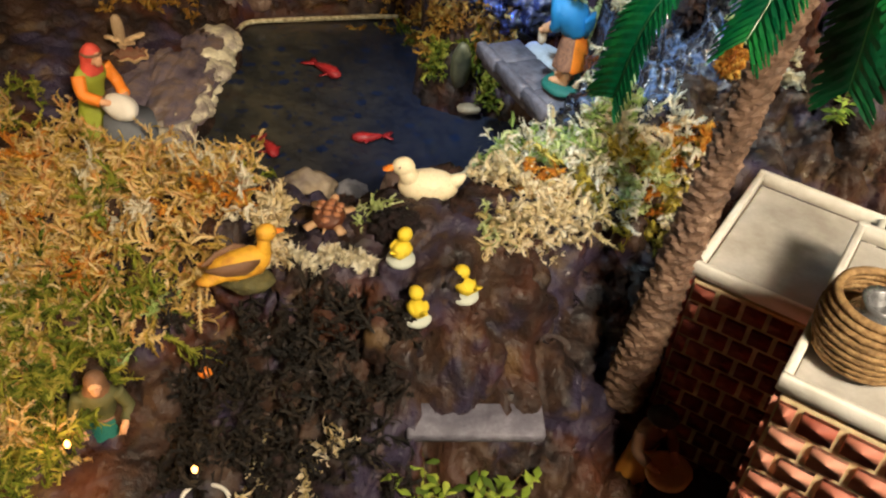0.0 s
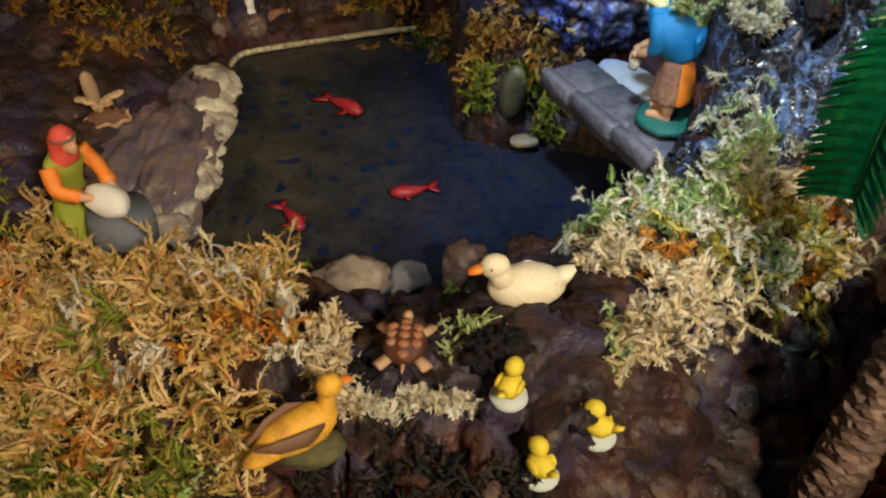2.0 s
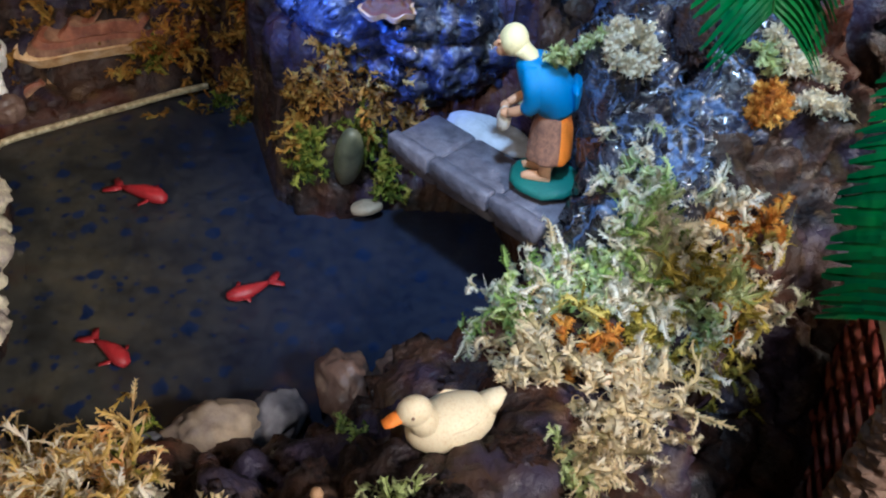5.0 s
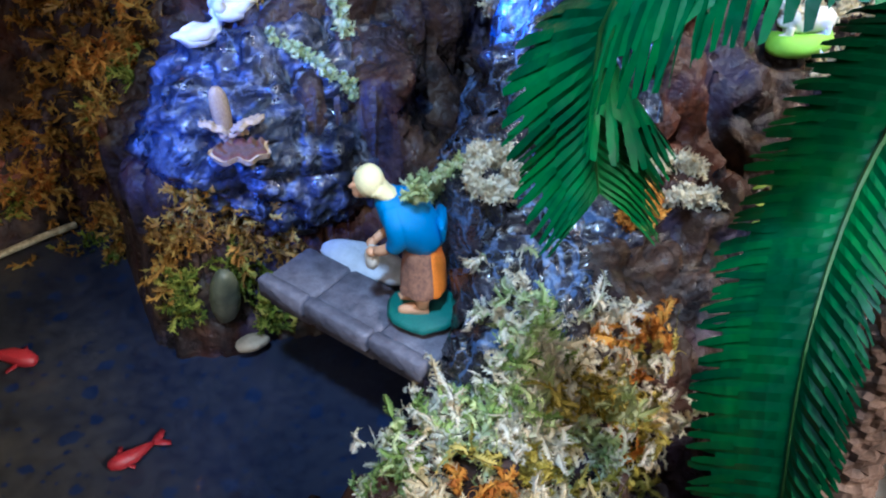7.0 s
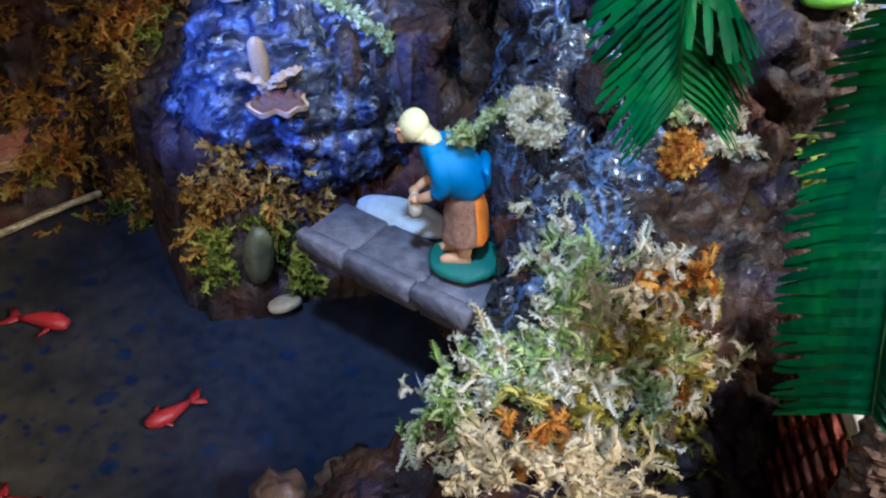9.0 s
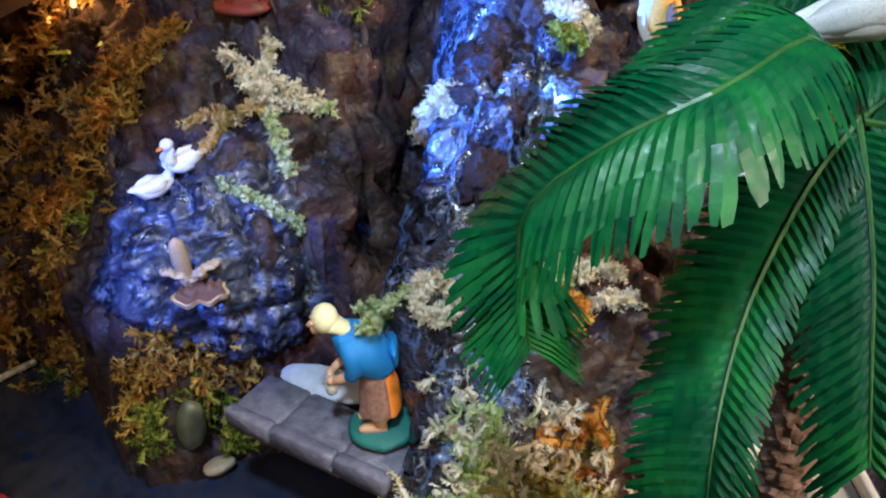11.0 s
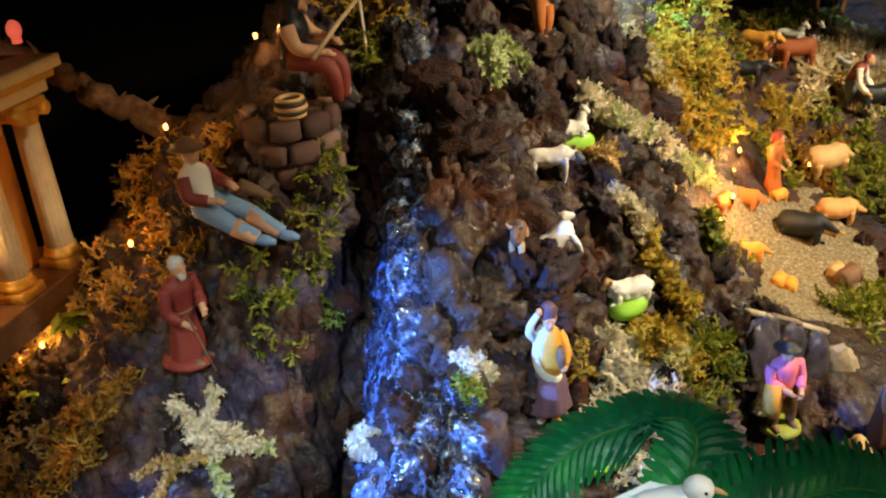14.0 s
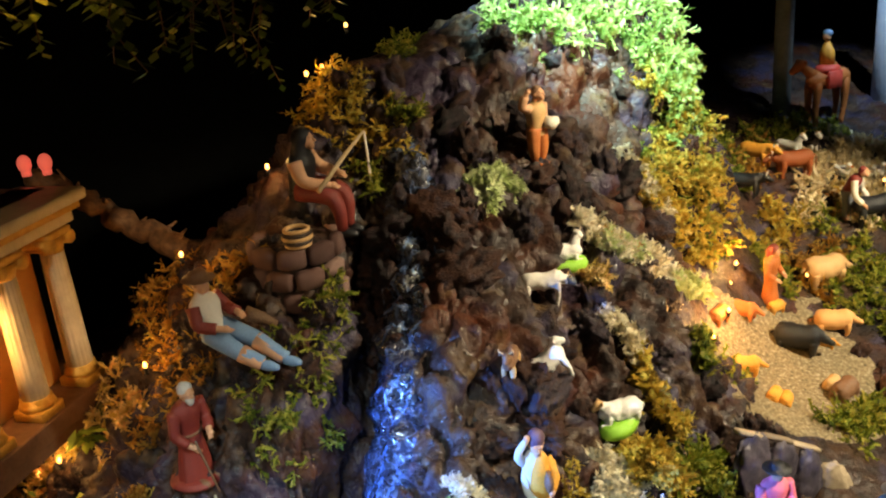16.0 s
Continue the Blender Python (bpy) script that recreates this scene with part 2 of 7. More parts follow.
SAND = material("sand", [(0.3, (0.07, 0.055, 0.03)), (0.45, (0.19, 0.145, 0.08)), (0.58, (0.3, 0.24, 0.14)), (0.7, (0.48, 0.42, 0.32))], 190, (0.8, 1), bump=0.9, bump_scale=420)
MOSS_TAN = material("dry_tan_moss", [(0.25, (0.2, 0.15, 0.02)), (0.36, (0.52, 0.36, 0.06)), (0.46, (0.76, 0.53, 0.16)), (0.57, (0.87, 0.69, 0.36)), (0.68, (0.78, 0.36, 0.08)), (0.8, (0.86, 0.66, 0.38))], 34, (0.7, 0.95), bump=0, island=0.3)
MOSS_PALE = material("pale_lichen_moss", [(0.25, (0.36, 0.3, 0.1)), (0.38, (0.7, 0.56, 0.28)), (0.52, (0.87, 0.73, 0.46)), (0.66, (0.9, 0.82, 0.64)), (0.8, (0.86, 0.54, 0.24))], 26, (0.7, 0.95), bump=0, island=0.25)
MOSS_CREAM = material("cream_moss", [(0.25, (0.6, 0.5, 0.28)), (0.45, (0.82, 0.74, 0.54)), (0.6, (0.9, 0.86, 0.72)), (0.8, (0.88, 0.7, 0.46))], 40, (0.7, 0.95), bump=0, island=0.3)
MOSS_LIME = material("pale_green_moss", [(0.25, (0.32, 0.4, 0.1)), (0.5, (0.62, 0.7, 0.34)), (0.75, (0.82, 0.84, 0.56))], 40, (0.7, 0.95), bump=0, island=0.35)
MOSS_YELLOW = material("yellow_moss", [(0.25, (0.16, 0.13, 0.01)), (0.5, (0.5, 0.4, 0.04)), (0.75, (0.75, 0.62, 0.16))], 40, (0.7, 0.95), bump=0, island=0.5)
MOSS_ORANGE = material("orange_moss", [(0.25, (0.3, 0.09, 0.008)), (0.5, (0.7, 0.27, 0.02)), (0.75, (0.85, 0.48, 0.08))], 40, (0.7, 0.95), bump=0, island=0.5)
MOSS_GREEN = material("green_moss", [(0.25, (0.04, 0.07, 0.004)), (0.45, (0.19, 0.24, 0.015)), (0.6, (0.4, 0.4, 0.05)), (0.8, (0.58, 0.46, 0.1))], 26, (0.7, 0.95), bump=0, island=0.4)
MOSS_RUST = material("rusty_moss", [(0.25, (0.07, 0.04, 0.005)), (0.4, (0.3, 0.16, 0.02)), (0.52, (0.5, 0.24, 0.03)), (0.66, (0.58, 0.38, 0.07)), (0.8, (0.42, 0.4, 0.08))], 22, (0.7, 0.95), bump=0, island=0.35)
MOSS_MIX = material("mixed_moss", [(0.25, (0.16, 0.28, 0.07)), (0.35, (0.44, 0.55, 0.24)), (0.44, (0.72, 0.7, 0.52)), (0.55, (0.9, 0.86, 0.76)), (0.66, (0.86, 0.68, 0.38)), (0.78, (0.82, 0.5, 0.16))], 24, (0.7, 0.95), bump=0, island=0.2)
MOSS_BRIGHT = material("bright_green_moss", [(0.25, (0.12, 0.2, 0.03)), (0.5, (0.42, 0.58, 0.15)), (0.75, (0.74, 0.8, 0.4))], 16, (0.7, 0.95), bump=0, island=0.4)


def translucent(mat, share):
    """Lets part of the light through thin leaves."""
    t_ = mat.node_tree
    leaf_, mix_ = t_.nodes.new("ShaderNodeBsdfTranslucent"), t_.nodes.new("ShaderNodeMixShader")
    bsdf_ = t_.nodes["Principled BSDF"]
    t_.links.new(bsdf_.inputs["Base Color"].links[0].from_socket, leaf_.inputs["Color"])
    mix_.inputs[0].default_value = share
    t_.links.new(bsdf_.outputs[0], mix_.inputs[1])
    t_.links.new(leaf_.outputs[0], mix_.inputs[2])
    t_.links.new(mix_.outputs[0], t_.nodes["Material Output"].inputs[0])


for moss_mat in (MOSS_TAN, MOSS_PALE, MOSS_CREAM, MOSS_LIME, MOSS_YELLOW, MOSS_ORANGE, MOSS_GREEN, MOSS_RUST, MOSS_MIX, MOSS_BRIGHT):
    translucent(moss_mat, .42)
MOSS_GOLD = material("golden_moss", [(0.25, (0.16, 0.11, 0.01)), (0.38, (0.45, 0.3, 0.03)), (0.5, (0.72, 0.48, 0.07)), (0.62, (0.62, 0.56, 0.1)), (0.75, (0.8, 0.6, 0.2))], 22, (0.7, 0.95), bump=0, island=0.35)
translucent(MOSS_GOLD, .45)
PALM = material("glossy_plastic_leaf", [(0.3, (0.0, 0.022, 0.01)), (0.5, (0.001, 0.07, 0.022)), (0.72, (0.016, 0.19, 0.03))], 14, (0.34, 0.6), bump=0.15, bump_scale=160, spec=0.3, island=0.12)
BARK = material("palm_bark", [(0.3, (0.05, 0.028, 0.018)), (0.55, (0.17, 0.1, 0.065)), (0.75, (0.34, 0.23, 0.16))], 60, (0.6, 0.9), bump=0.7)
DARKCLOTH = material("black_cloth", [(0.3, (0.003, 0.003, 0.003)), (0.7, (0.006, 0.006, 0.005))], 30, (0.9, 1), bump=0.2, spec=0.1)
ROOMWALL = material("dim_plaster", [(0.3, (0.12, 0.1, 0.08)), (0.7, (0.16, 0.14, 0.12))], 8, (0.8, 0.95), bump=0.1)
PONDBED = None

# ---- landforms ----
# Each knoll is x, y and the height of the ground there.
POND_BANK = [(-.2, 1.0, .44), (-.3, 1.12, .47), (-.15, 1.22, .45), (-.1, 1.44, .43), (-.24, 1.36, .5), (-.25, 1.6, .62), (0.02, 1.5, .43), (.1, 1.52, .5), (.155, 1.42, .55), (.21, 1.45, .62), (.24, 1.48, .69), (.05, 1.65, .62), (-.55, 1.2, .5), (-.6, .8, .46), (-.5, 1.8, .65)]
NEAR_BANK = [(-0.03, 0.91, 0.47), (-0.075, 0.84, 0.5), (-0.14, 0.77, 0.44), (0.013, 0.78, 0.505), (-0.22, 0.86, 0.47), (-0.2, 0.66, 0.38), (0.05, 0.91, 0.45), (0.135, 0.87, 0.47), (0.17, 0.82, 0.529), (0.1, 0.785, 0.519), (0.185, 0.7, 0.479), (0.225, 0.725, 0.492), (0.165, 0.74, 0.519), (0.26, 0.755, 0.504), (0.31, 0.81, 0.51), (0.32, 0.75, 0.46), (0.25, 0.695, 0.444), (0.24, 0.67, 0.37), (0.37, 0.77, 0.43)]
HOLLOW = [(.3, .66, .345), (.05, .66, .36), (.15, .63, .345), (-.06, .66, .365), (.1, .5, .33), (-.2, .5, .35), (.42, .6, .33), (.62, .66, .34), (.42, .84, .43), (.56, .88, .5), (.5, .4, .3), (-.5, .4, .34), (.9, .7, .46)]
CASCADE = [(.36, .95, .575), (.33, .88, .53), (.3, .95, .52), (.45, .94, .56), (.405, 1.0, .61), (.45, .89, .5), (.53, 1.0, .58), (.425, 1.06, .665), (.38, 1.02, .655), (.47, 1.135, .755), (.54, 1.17, .785), (.585, 1.12, .8), (.59, 1.235, .855), (.615, 1.25, .905), (.72, 1.32, .965), (.69, 1.215, .86), (.7, 1.165, .8), (.67, 1.11, .695), (.8, 1.185, .775), (.83, 1.12, .73), (.85, 1.27, .875), (.89, 1.33, .935), (.915, 1.4, 1.01), (.62, 1.03, .64), (.72, 1.02, .6)]
LEFT_MASS = [(.37, 1.33, .785), (.33, 1.29, .745), (.41, 1.3, .77), (.475, 1.38, .895), (.48, 1.33, .87), (.565, 1.4, .95), (.52, 1.42, .955), (.64, 1.46, 1.0), (.38, 1.49, .85), (.455, 1.6, .94), (.61, 1.36, .9), (.29, 1.54, .755), (.35, 1.6, .835), (.2, 1.66, .8), (.55, 1.75, .82), (.3, 1.8, .65), (.5, 1.255, .70), (.42, 1.22, .65)]
SUMMIT = [(.95, 1.45, 1.04), (1.0, 1.36, .93), (1.13, 1.51, 1.085), (1.235, 1.49, .98), (1.255, 1.45, .89), (1.02, 1.6, 1.21), (.87, 1.6, 1.17), (1.2, 1.62, 1.2), (1.34, 1.57, 1.14), (1.28, 1.56, 1.15), (1.37, 1.54, 1.0), (.9, 1.85, 1.0), (1.25, 1.85, 1.1), (1.0, 1.25, .83), (.74, 1.62, 1.16)]
VALLEY = [(1.265, 1.24, .645), (1.385, 1.28, .66), (1.2, 1.32, .7), (1.09, 1.26, .72), (1.065, 1.135, .68), (1.1, 1.1, .65), (.96, 1.05, .585), (1.06, .95, .56), (.86, 1.02, .6), (1.41, 1.51, .82), (1.58, 1.57, .83), (1.63, 1.41, .75), (1.9, 1.65, .83), (1.85, 1.72, .86), (1.55, 1.64, .855), (2.3, 1.8, .9), (2.2, 1.3, .7), (1.6, 1.05, .6), (1.5, .7, .5), (1.7, 2.0, .95)]
KNOLLS = np.array(POND_BANK + NEAR_BANK + HOLLOW + CASCADE + LEFT_MASS + SUMMIT + VALLEY)


def kernel(r2):
    return 0.5 * r2 * np.log(r2 + 1e-9)


kn = len(KNOLLS)
kd = ((KNOLLS[:, None, :2] - KNOLLS[None, :, :2]) ** 2).sum(-1)
system = np.zeros((kn + 3, kn + 3))
system[:kn, :kn] = kernel(kd) + 0.0012 * np.eye(kn)
system[:kn, kn], system[:kn, kn + 1:] = 1, KNOLLS[:, :2]
system[kn, :kn], system[kn + 1:, :kn] = 1, KNOLLS[:, :2].T
bend = np.linalg.solve(system, np.append(KNOLLS[:, 2], [0, 0, 0]))


def segment(px, py, a, b):
    """Distance to the line from a to b, and the way along it."""
    dx, dy = b[0] - a[0], b[1] - a[1]
    t = np.clip(((px - a[0]) * dx + (py - a[1]) * dy) / (dx * dx + dy * dy), 0, 1)
    return np.hypot(px - a[0] - t * dx, py - a[1] - t * dy), t


GULLY = [(.33, 1.07, .045), (.40, 1.13, .07), (.47, 1.21, .13), (.54, 1.29, .13), (.6, 1.35, .1), (.68, 1.45, .05), (.74, 1.55, .03)]
WATER_Z = 0.405


def step(x, lo, hi):
    t = np.clip((x - lo) / (hi - lo), 0, 1)
    return t * t * (3 - 2 * t)


def pond_depth(x, y):
    """Positive inside the pond."""
    left = x + .122 + 0.012 * np.sin(y * 38)
    right = .165 + .2 * step(-y, -1.25, -1.16) - x - np.maximum(0, 1.0 - y) * 1.5
    near = y - (.925 + .02 * np.sin(x * 40) + np.maximum(0, -x) * .12)
    far = 1.46 - y + .3 * x
    return np.minimum(np.minimum(left, right), np.minimum(near, far))


def height(x, y):
    r2 = (x[:, None] - KNOLLS[None, :, 0]) ** 2 + (y[:, None] - KNOLLS[None, :, 1]) ** 2
    z = kernel(r2) @ bend[:kn] + bend[kn] + bend[kn + 1] * x + bend[kn + 2] * y
    cut = np.zeros(len(x))
    for a, b in zip(GULLY[:-1], GULLY[1:]):
        d, t = segment(x, y, a, b)
        cut = np.maximum(cut, (a[2] + (b[2] - a[2]) * t) * (1 - step(d, .008, .05)))
    z = z - cut
    pd = pond_depth(x, y)
    bed = WATER_Z - 0.03
    z = np.where(pd > 0, np.minimum(z, z + (bed - z) * step(pd, 0, .02)), z)
    return np.maximum(z, 0.28)


def axis(lo, a, b, hi, fine, coarse):
    return np.concatenate([np.arange(lo, a, coarse), np.arange(a, b, fine), np.arange(b, hi + coarse, coarse)])


gx, gy = axis(-1.2, -.36, 1.36, 3.0, .0048, .025), axis(.1, .56, 1.72, 2.5, .0048, .025)
GX, GY = np.meshgrid(gx, gy)
px, py = GX.ravel(), GY.ravel()
pz = np.concatenate([height(px[i:i + 20000], py[i:i + 20000]) for i in range(0, len(px), 20000)])
Z = pz.reshape(GX.shape)
dzy, dzx = np.gradient(Z, gy, gx)
nrm = np.stack([-dzx.ravel(), -dzy.ravel(), np.ones(len(px))], 1)
nrm /= np.linalg.norm(nrm, axis=1)[:, None]
P3 = np.stack([px, py, pz], 1)
rocky = np.clip(step(1 - nrm[:, 2], .02, .25) + 0.35, 0, 1)
rocky *= 1 - 0.85 * step(px, 1.0, 1.15) * (1 - step(pz, .76, .86))
rocky *= 1 - step(pond_depth(px, py), -.005, .015)
l1, l2 = worley(P3 * np.array([20, 20, 16]) + 0.4 * fbm(P3 * 30, 2)[:, None], 3)
s1, s2 = worley(P3 * np.array([52, 52, 40]), 9)
ridge = 1 - np.abs(fbm(P3 * np.array([46, 46, 11]), 4, 21)) * 3.2
lump = 0.03 * (0.5 - l1) + 0.008 * (0.5 - s1) + 0.011 * fbm(P3 * 24, 4, 5) - 0.016 * (1 - step(l2 - l1, 0, .12)) + 0.013 * ridge * step(1 - nrm[:, 2], .1, .35) - 0.003 * (1 - step(s2 - s1, 0, .15))
P3 = P3 + nrm * (lump * rocky)[:, None] + np.array([0, 0, 1]) * (0.003 * fbm(P3 * 60, 3, 8))[:, None]
W = len(gx)
quads = [(j * W + i, j * W + i + 1, (j + 1) * W + i + 1, (j + 1) * W + i) for j in range(len(gy) - 1) for i in range(W - 1)]
land_me = bpy.data.meshes.new("ground")
land_me.from_pydata(P3.tolist(), [], quads)
land_me.polygons.foreach_set("use_smooth", [True] * len(quads))
land_me.materials.append(ROCK)
land_me.materials.append(CASCADE_ROCK)
cx, cy = P3[:, 0].reshape(GX.shape)[:-1, :-1].ravel(), P3[:, 1].reshape(GX.shape)[:-1, :-1].ravel()
near = np.full(len(cx), 9.0)
for a, b in zip(GULLY[:5], GULLY[1:6]):
    near = np.minimum(near, segment(cx, cy, a, b)[0])
near = np.minimum(near, segment(cx, cy, (.37, .99), (.5, 1.1))[0] + .02)
wet = (near + .03 * fbm(np.stack([cx * 25, cy * 25, cx * 0], 1), 3, 4) < .085) & (cx - .35 > (cy - 1.08) * .95)
land_me.polygons.foreach_set("material_index", wet.astype(np.int32))
land = tagged(new("ground", land_me), "dark varnished cork landscape of rocky slopes, hollows and gullies", "landscape", kind="structure")
tree = bvhtree.BVHTree.FromPolygons(P3.tolist(), quads)


def ground(x, y, sink=0.0):
    hit = tree.ray_cast(Vector((x, y, 3)), Vector((0, 0, -1)))
    return hit[0].z - sink if hit[0] else 0.3


def spot(x, y, turn=0, sink=0.002, size=1.0):
    """A pose standing on the ground."""
    return pose(x, y, ground(x, y, sink), 0, 0, turn) @ Matrix.Scale(size, 4)


def flow(pts, radii, k):
    """A smooth line with smoothly changing radii, for limbs and bodies."""
    rr = [r if isinstance(r, tuple) else (r, r) for r in radii]
    us = np.linspace(0, 1, k)
    return [along(pts, u) for u in us], [tuple(np.maximum(along(rr, u), .004)) for u in us]


def stone(seed, r, rough=0.25, detail=3, flat=1.0, cells=0.0, grit=0.0):
    bm = bmesh.new()
    bmesh.ops.create_icosphere(bm, subdivisions=detail, radius=1)
    v = np.array([x.co for x in bm.verts])
    f = [tuple(x.index for x in p.verts) for p in bm.faces]
    bm.free()
    d = 1 + rough * fbm(v * 1.3 + seed * 3.1, 4, seed)
    if cells:
        a, b = worley(v * 2.6 + seed, seed)
        d += cells * (0.5 - a) - cells * 0.25 * (1 - step(b - a, 0, .1))
        a, b = worley(v * 7 + seed, seed)
        d += cells * 0.3 * (0.5 - a)
    if grit:
        d += grit * fbm(v * 9 + seed, 4, seed + 3) + grit * .5 * (1 - 3 * np.abs(fbm(v * np.array([6, 6, 3.5]), 3, seed + 9)))
    v = v * d[:, None] * np.array(r)
    v[:, 2] = np.maximum(v[:, 2], -r[2] * flat)
    return Shape().add(v, f, 0)


# ---- room ----
thing("floor", Shape().box((.8, .8, -.55), (8, 8, .1), 0, None, .02), ROOMWALL, Matrix(), "dim stone floor round the tableau", "floor", kind="structure", smooth=False)
thing("ceiling", Shape().box((.8, .8, 2.95), (8, 8, .1), 0, None, .02), ROOMWALL, Matrix(), "dim plaster ceiling", "ceiling", kind="structure", smooth=False)
thing("wall_north", Shape().box((.8, 4.8, 1.2), (8, .1, 3.38), 0, None, .02), DARKCLOTH, Matrix(), "dark wall behind the tableau", "wall", kind="structure", smooth=False)
thing("wall_south", Shape().box((.8, -3.2, 1.2), (8, .1, 3.38), 0, None, .02), ROOMWALL, Matrix(), "dim plaster wall", "wall", kind="structure", smooth=False)
thing("wall_east", Shape().box((4.8, .8, 1.2), (.1, 7.9, 3.38), 0, None, .02), DARKCLOTH, Matrix(), "dark wall", "wall", kind="structure", smooth=False)
thing("wall_west", Shape().box((-3.2, .8, 1.2), (.1, 7.9, 3.38), 0, None, .02), DARKCLOTH, Matrix(), "dark wall", "wall", kind="structure", smooth=False)
thing("backdrop", Shape().box((.9, 2.56, .9), (4.4, .02, 2.8), 0, None, .02), DARKCLOTH, Matrix(), "black cloth hung behind the tableau", "backdrop", kind="structure", smooth=False)
thing("table_skirt", Shape().box((.9, 1.3, -.12), (4.15, 2.36, .76), 0, None, .02), DARKCLOTH, Matrix(), "black cloth skirt under the tableau", "table", kind="structure", smooth=False)

# ---- pond ----
PONDBED = material("painted_pond_bed", [(0.34, (0.012, 0.01, 0.008)), (0.48, (0.034, 0.029, 0.022)), (0.6, (0.062, 0.05, 0.032)), (0.7, (0.045, 0.022, 0.012))], 9, (0.5, 0.8), bump=0.2, bump_scale=90)
nt = PONDBED.node_tree


def node(kind, **inputs):
    n = nt.nodes.new(kind)
    for key, val in inputs.items():
        n.inputs[key.replace("_", " ")].default_value = val
    return n


coords = nt.nodes["Texture Coordinate"].outputs["Object"]
bs = nt.nodes["Principled BSDF"]
colour = bs.inputs["Base Color"].links[0].from_socket
# blue paint washed over the shore side, then splashes of two sizes
sep = node("ShaderNodeSeparateXYZ")
nt.links.new(coords, sep.inputs[0])
wash = node("ShaderNodeMapRange", From_Min=-.03, From_Max=.16, To_Min=0, To_Max=.85)
nt.links.new(sep.outputs[0], wash.inputs["Value"])
warp = node("ShaderNodeTexNoise", Scale=55.0, Detail=4.0)
nt.links.new(coords, warp.inputs["Vector"])
add = node("ShaderNodeVectorMath")
add.operation = "MULTIPLY_ADD"
add.inputs[1].default_value = (.016, .016, .016)
nt.links.new(warp.outputs["Color"], add.inputs[0])
nt.links.new(coords, add.inputs[2])
masks = [wash.outputs["Result"]]
for scale_, lo, hi in ((33, .2, .27), (75, .16, .24)):
    vor = node("ShaderNodeTexVoronoi", Scale=float(scale_), Randomness=1.0)
    nt.links.new(add.outputs[0], vor.inputs["Vector"])
    thr = node("ShaderNodeMapRange", From_Min=lo, From_Max=hi, To_Min=.95, To_Max=0)
    nt.links.new(vor.outputs["Distance"], thr.inputs["Value"])
    masks.append(thr.outputs["Result"])
for k, (mask, rgb) in enumerate(zip(masks, ((.006, .01, .035), (.002, .011, .05), (.002, .01, .045)))):
    mixc = node("ShaderNodeMix")
    mixc.data_type = "RGBA"
    nt.links.new(mask, mixc.inputs[0])
    nt.links.new(colour, mixc.inputs[6])
    mixc.inputs[7].default_value = (*rgb, 1)
    colour = mixc.outputs[2]
nt.links.new(colour, bs.inputs["Base Color"])
thing("pond_bed", Shape().box((.08, 1.19, WATER_Z - .018), (.56, .66, .012), 0), PONDBED, Matrix(), "grey painted pond bed with dark blue blotches", "pond bed", kind="structure", smooth=False)
WATER = bpy.data.materials.new("still_water")
WATER.use_nodes = True
nt = WATER.node_tree
nt.nodes.remove(nt.nodes["Principled BSDF"])
tr, gl, fr, mx = (nt.nodes.new(k) for k in ("ShaderNodeBsdfTransparent", "ShaderNodeBsdfGlossy", "ShaderNodeFresnel", "ShaderNodeMixShader"))
tr.inputs[0].default_value = (0.8, 0.88, 0.95, 1)
gl.inputs["Roughness"].default_value = 0.04
fr.inputs[0].default_value = 1.33
nb, bp = nt.nodes.new("ShaderNodeTexNoise"), nt.nodes.new("ShaderNodeBump")
nb.inputs["Scale"].default_value = 35
bp.inputs["Strength"].default_value, bp.inputs["Distance"].default_value = 0.08, 0.002
nt.links.new(nb.outputs["Fac"], bp.inputs["Height"])
nt.links.new(bp.outputs["Normal"], gl.inputs["Normal"])
nt.links.new(fr.outputs[0], mx.inputs[0])
nt.links.new(tr.outputs[0], mx.inputs[1])
nt.links.new(gl.outputs[0], mx.inputs[2])
nt.links.new(mx.outputs[0], nt.nodes["Material Output"].inputs[0])
pond = thing("water", Shape().add([(-.2, .86, WATER_Z), (.36, .86, WATER_Z), (.36, 1.52, WATER_Z), (-.2, 1.52, WATER_Z)], [(0, 1, 2, 3)]), WATER, Matrix(), "still dark blue pond water", "water", kind="structure", smooth=False)
pond.visible_shadow = False

# ---- rocks by the pond ----
pond_rock = thing("pond_rock", stone(71, (.07, .055, .12), .3, 5, 1.0, .22), ROCK, pose(.222, 1.25, .4), "dark mossy rock standing in the pond", "rock")
boulder = thing("boulder", stone(4, (.122, .1, .1), .3, 6, 1.0, .2, .12), WETROCK, pose(.314, 1.265, .592, 0, 0, 20), "wet dark boulder with a varnished bluish sheen by the pond", "rock")

# the boulder joins the ground for things that stand or grow on it
bw = np.array([tuple(boulder.matrix_world @ v.co) for v in boulder.data.vertices])
bf = [tuple(p.vertices) for p in boulder.data.polygons]
tree = bvhtree.BVHTree.FromPolygons(P3.tolist() + bw.tolist(), quads + [tuple(i + len(P3) for i in f) for f in bf])

# and so does the mossy rock below it
mw = np.array([tuple(pond_rock.matrix_world @ v.co) for v in pond_rock.data.vertices])
mf = [tuple(p.vertices) for p in pond_rock.data.polygons]
tree = bvhtree.BVHTree.FromPolygons(P3.tolist() + bw.tolist() + mw.tolist(), quads + [tuple(i + len(P3) for i in f) for f in bf] + [tuple(i + len(P3) + len(bw) for i in f) for f in mf])

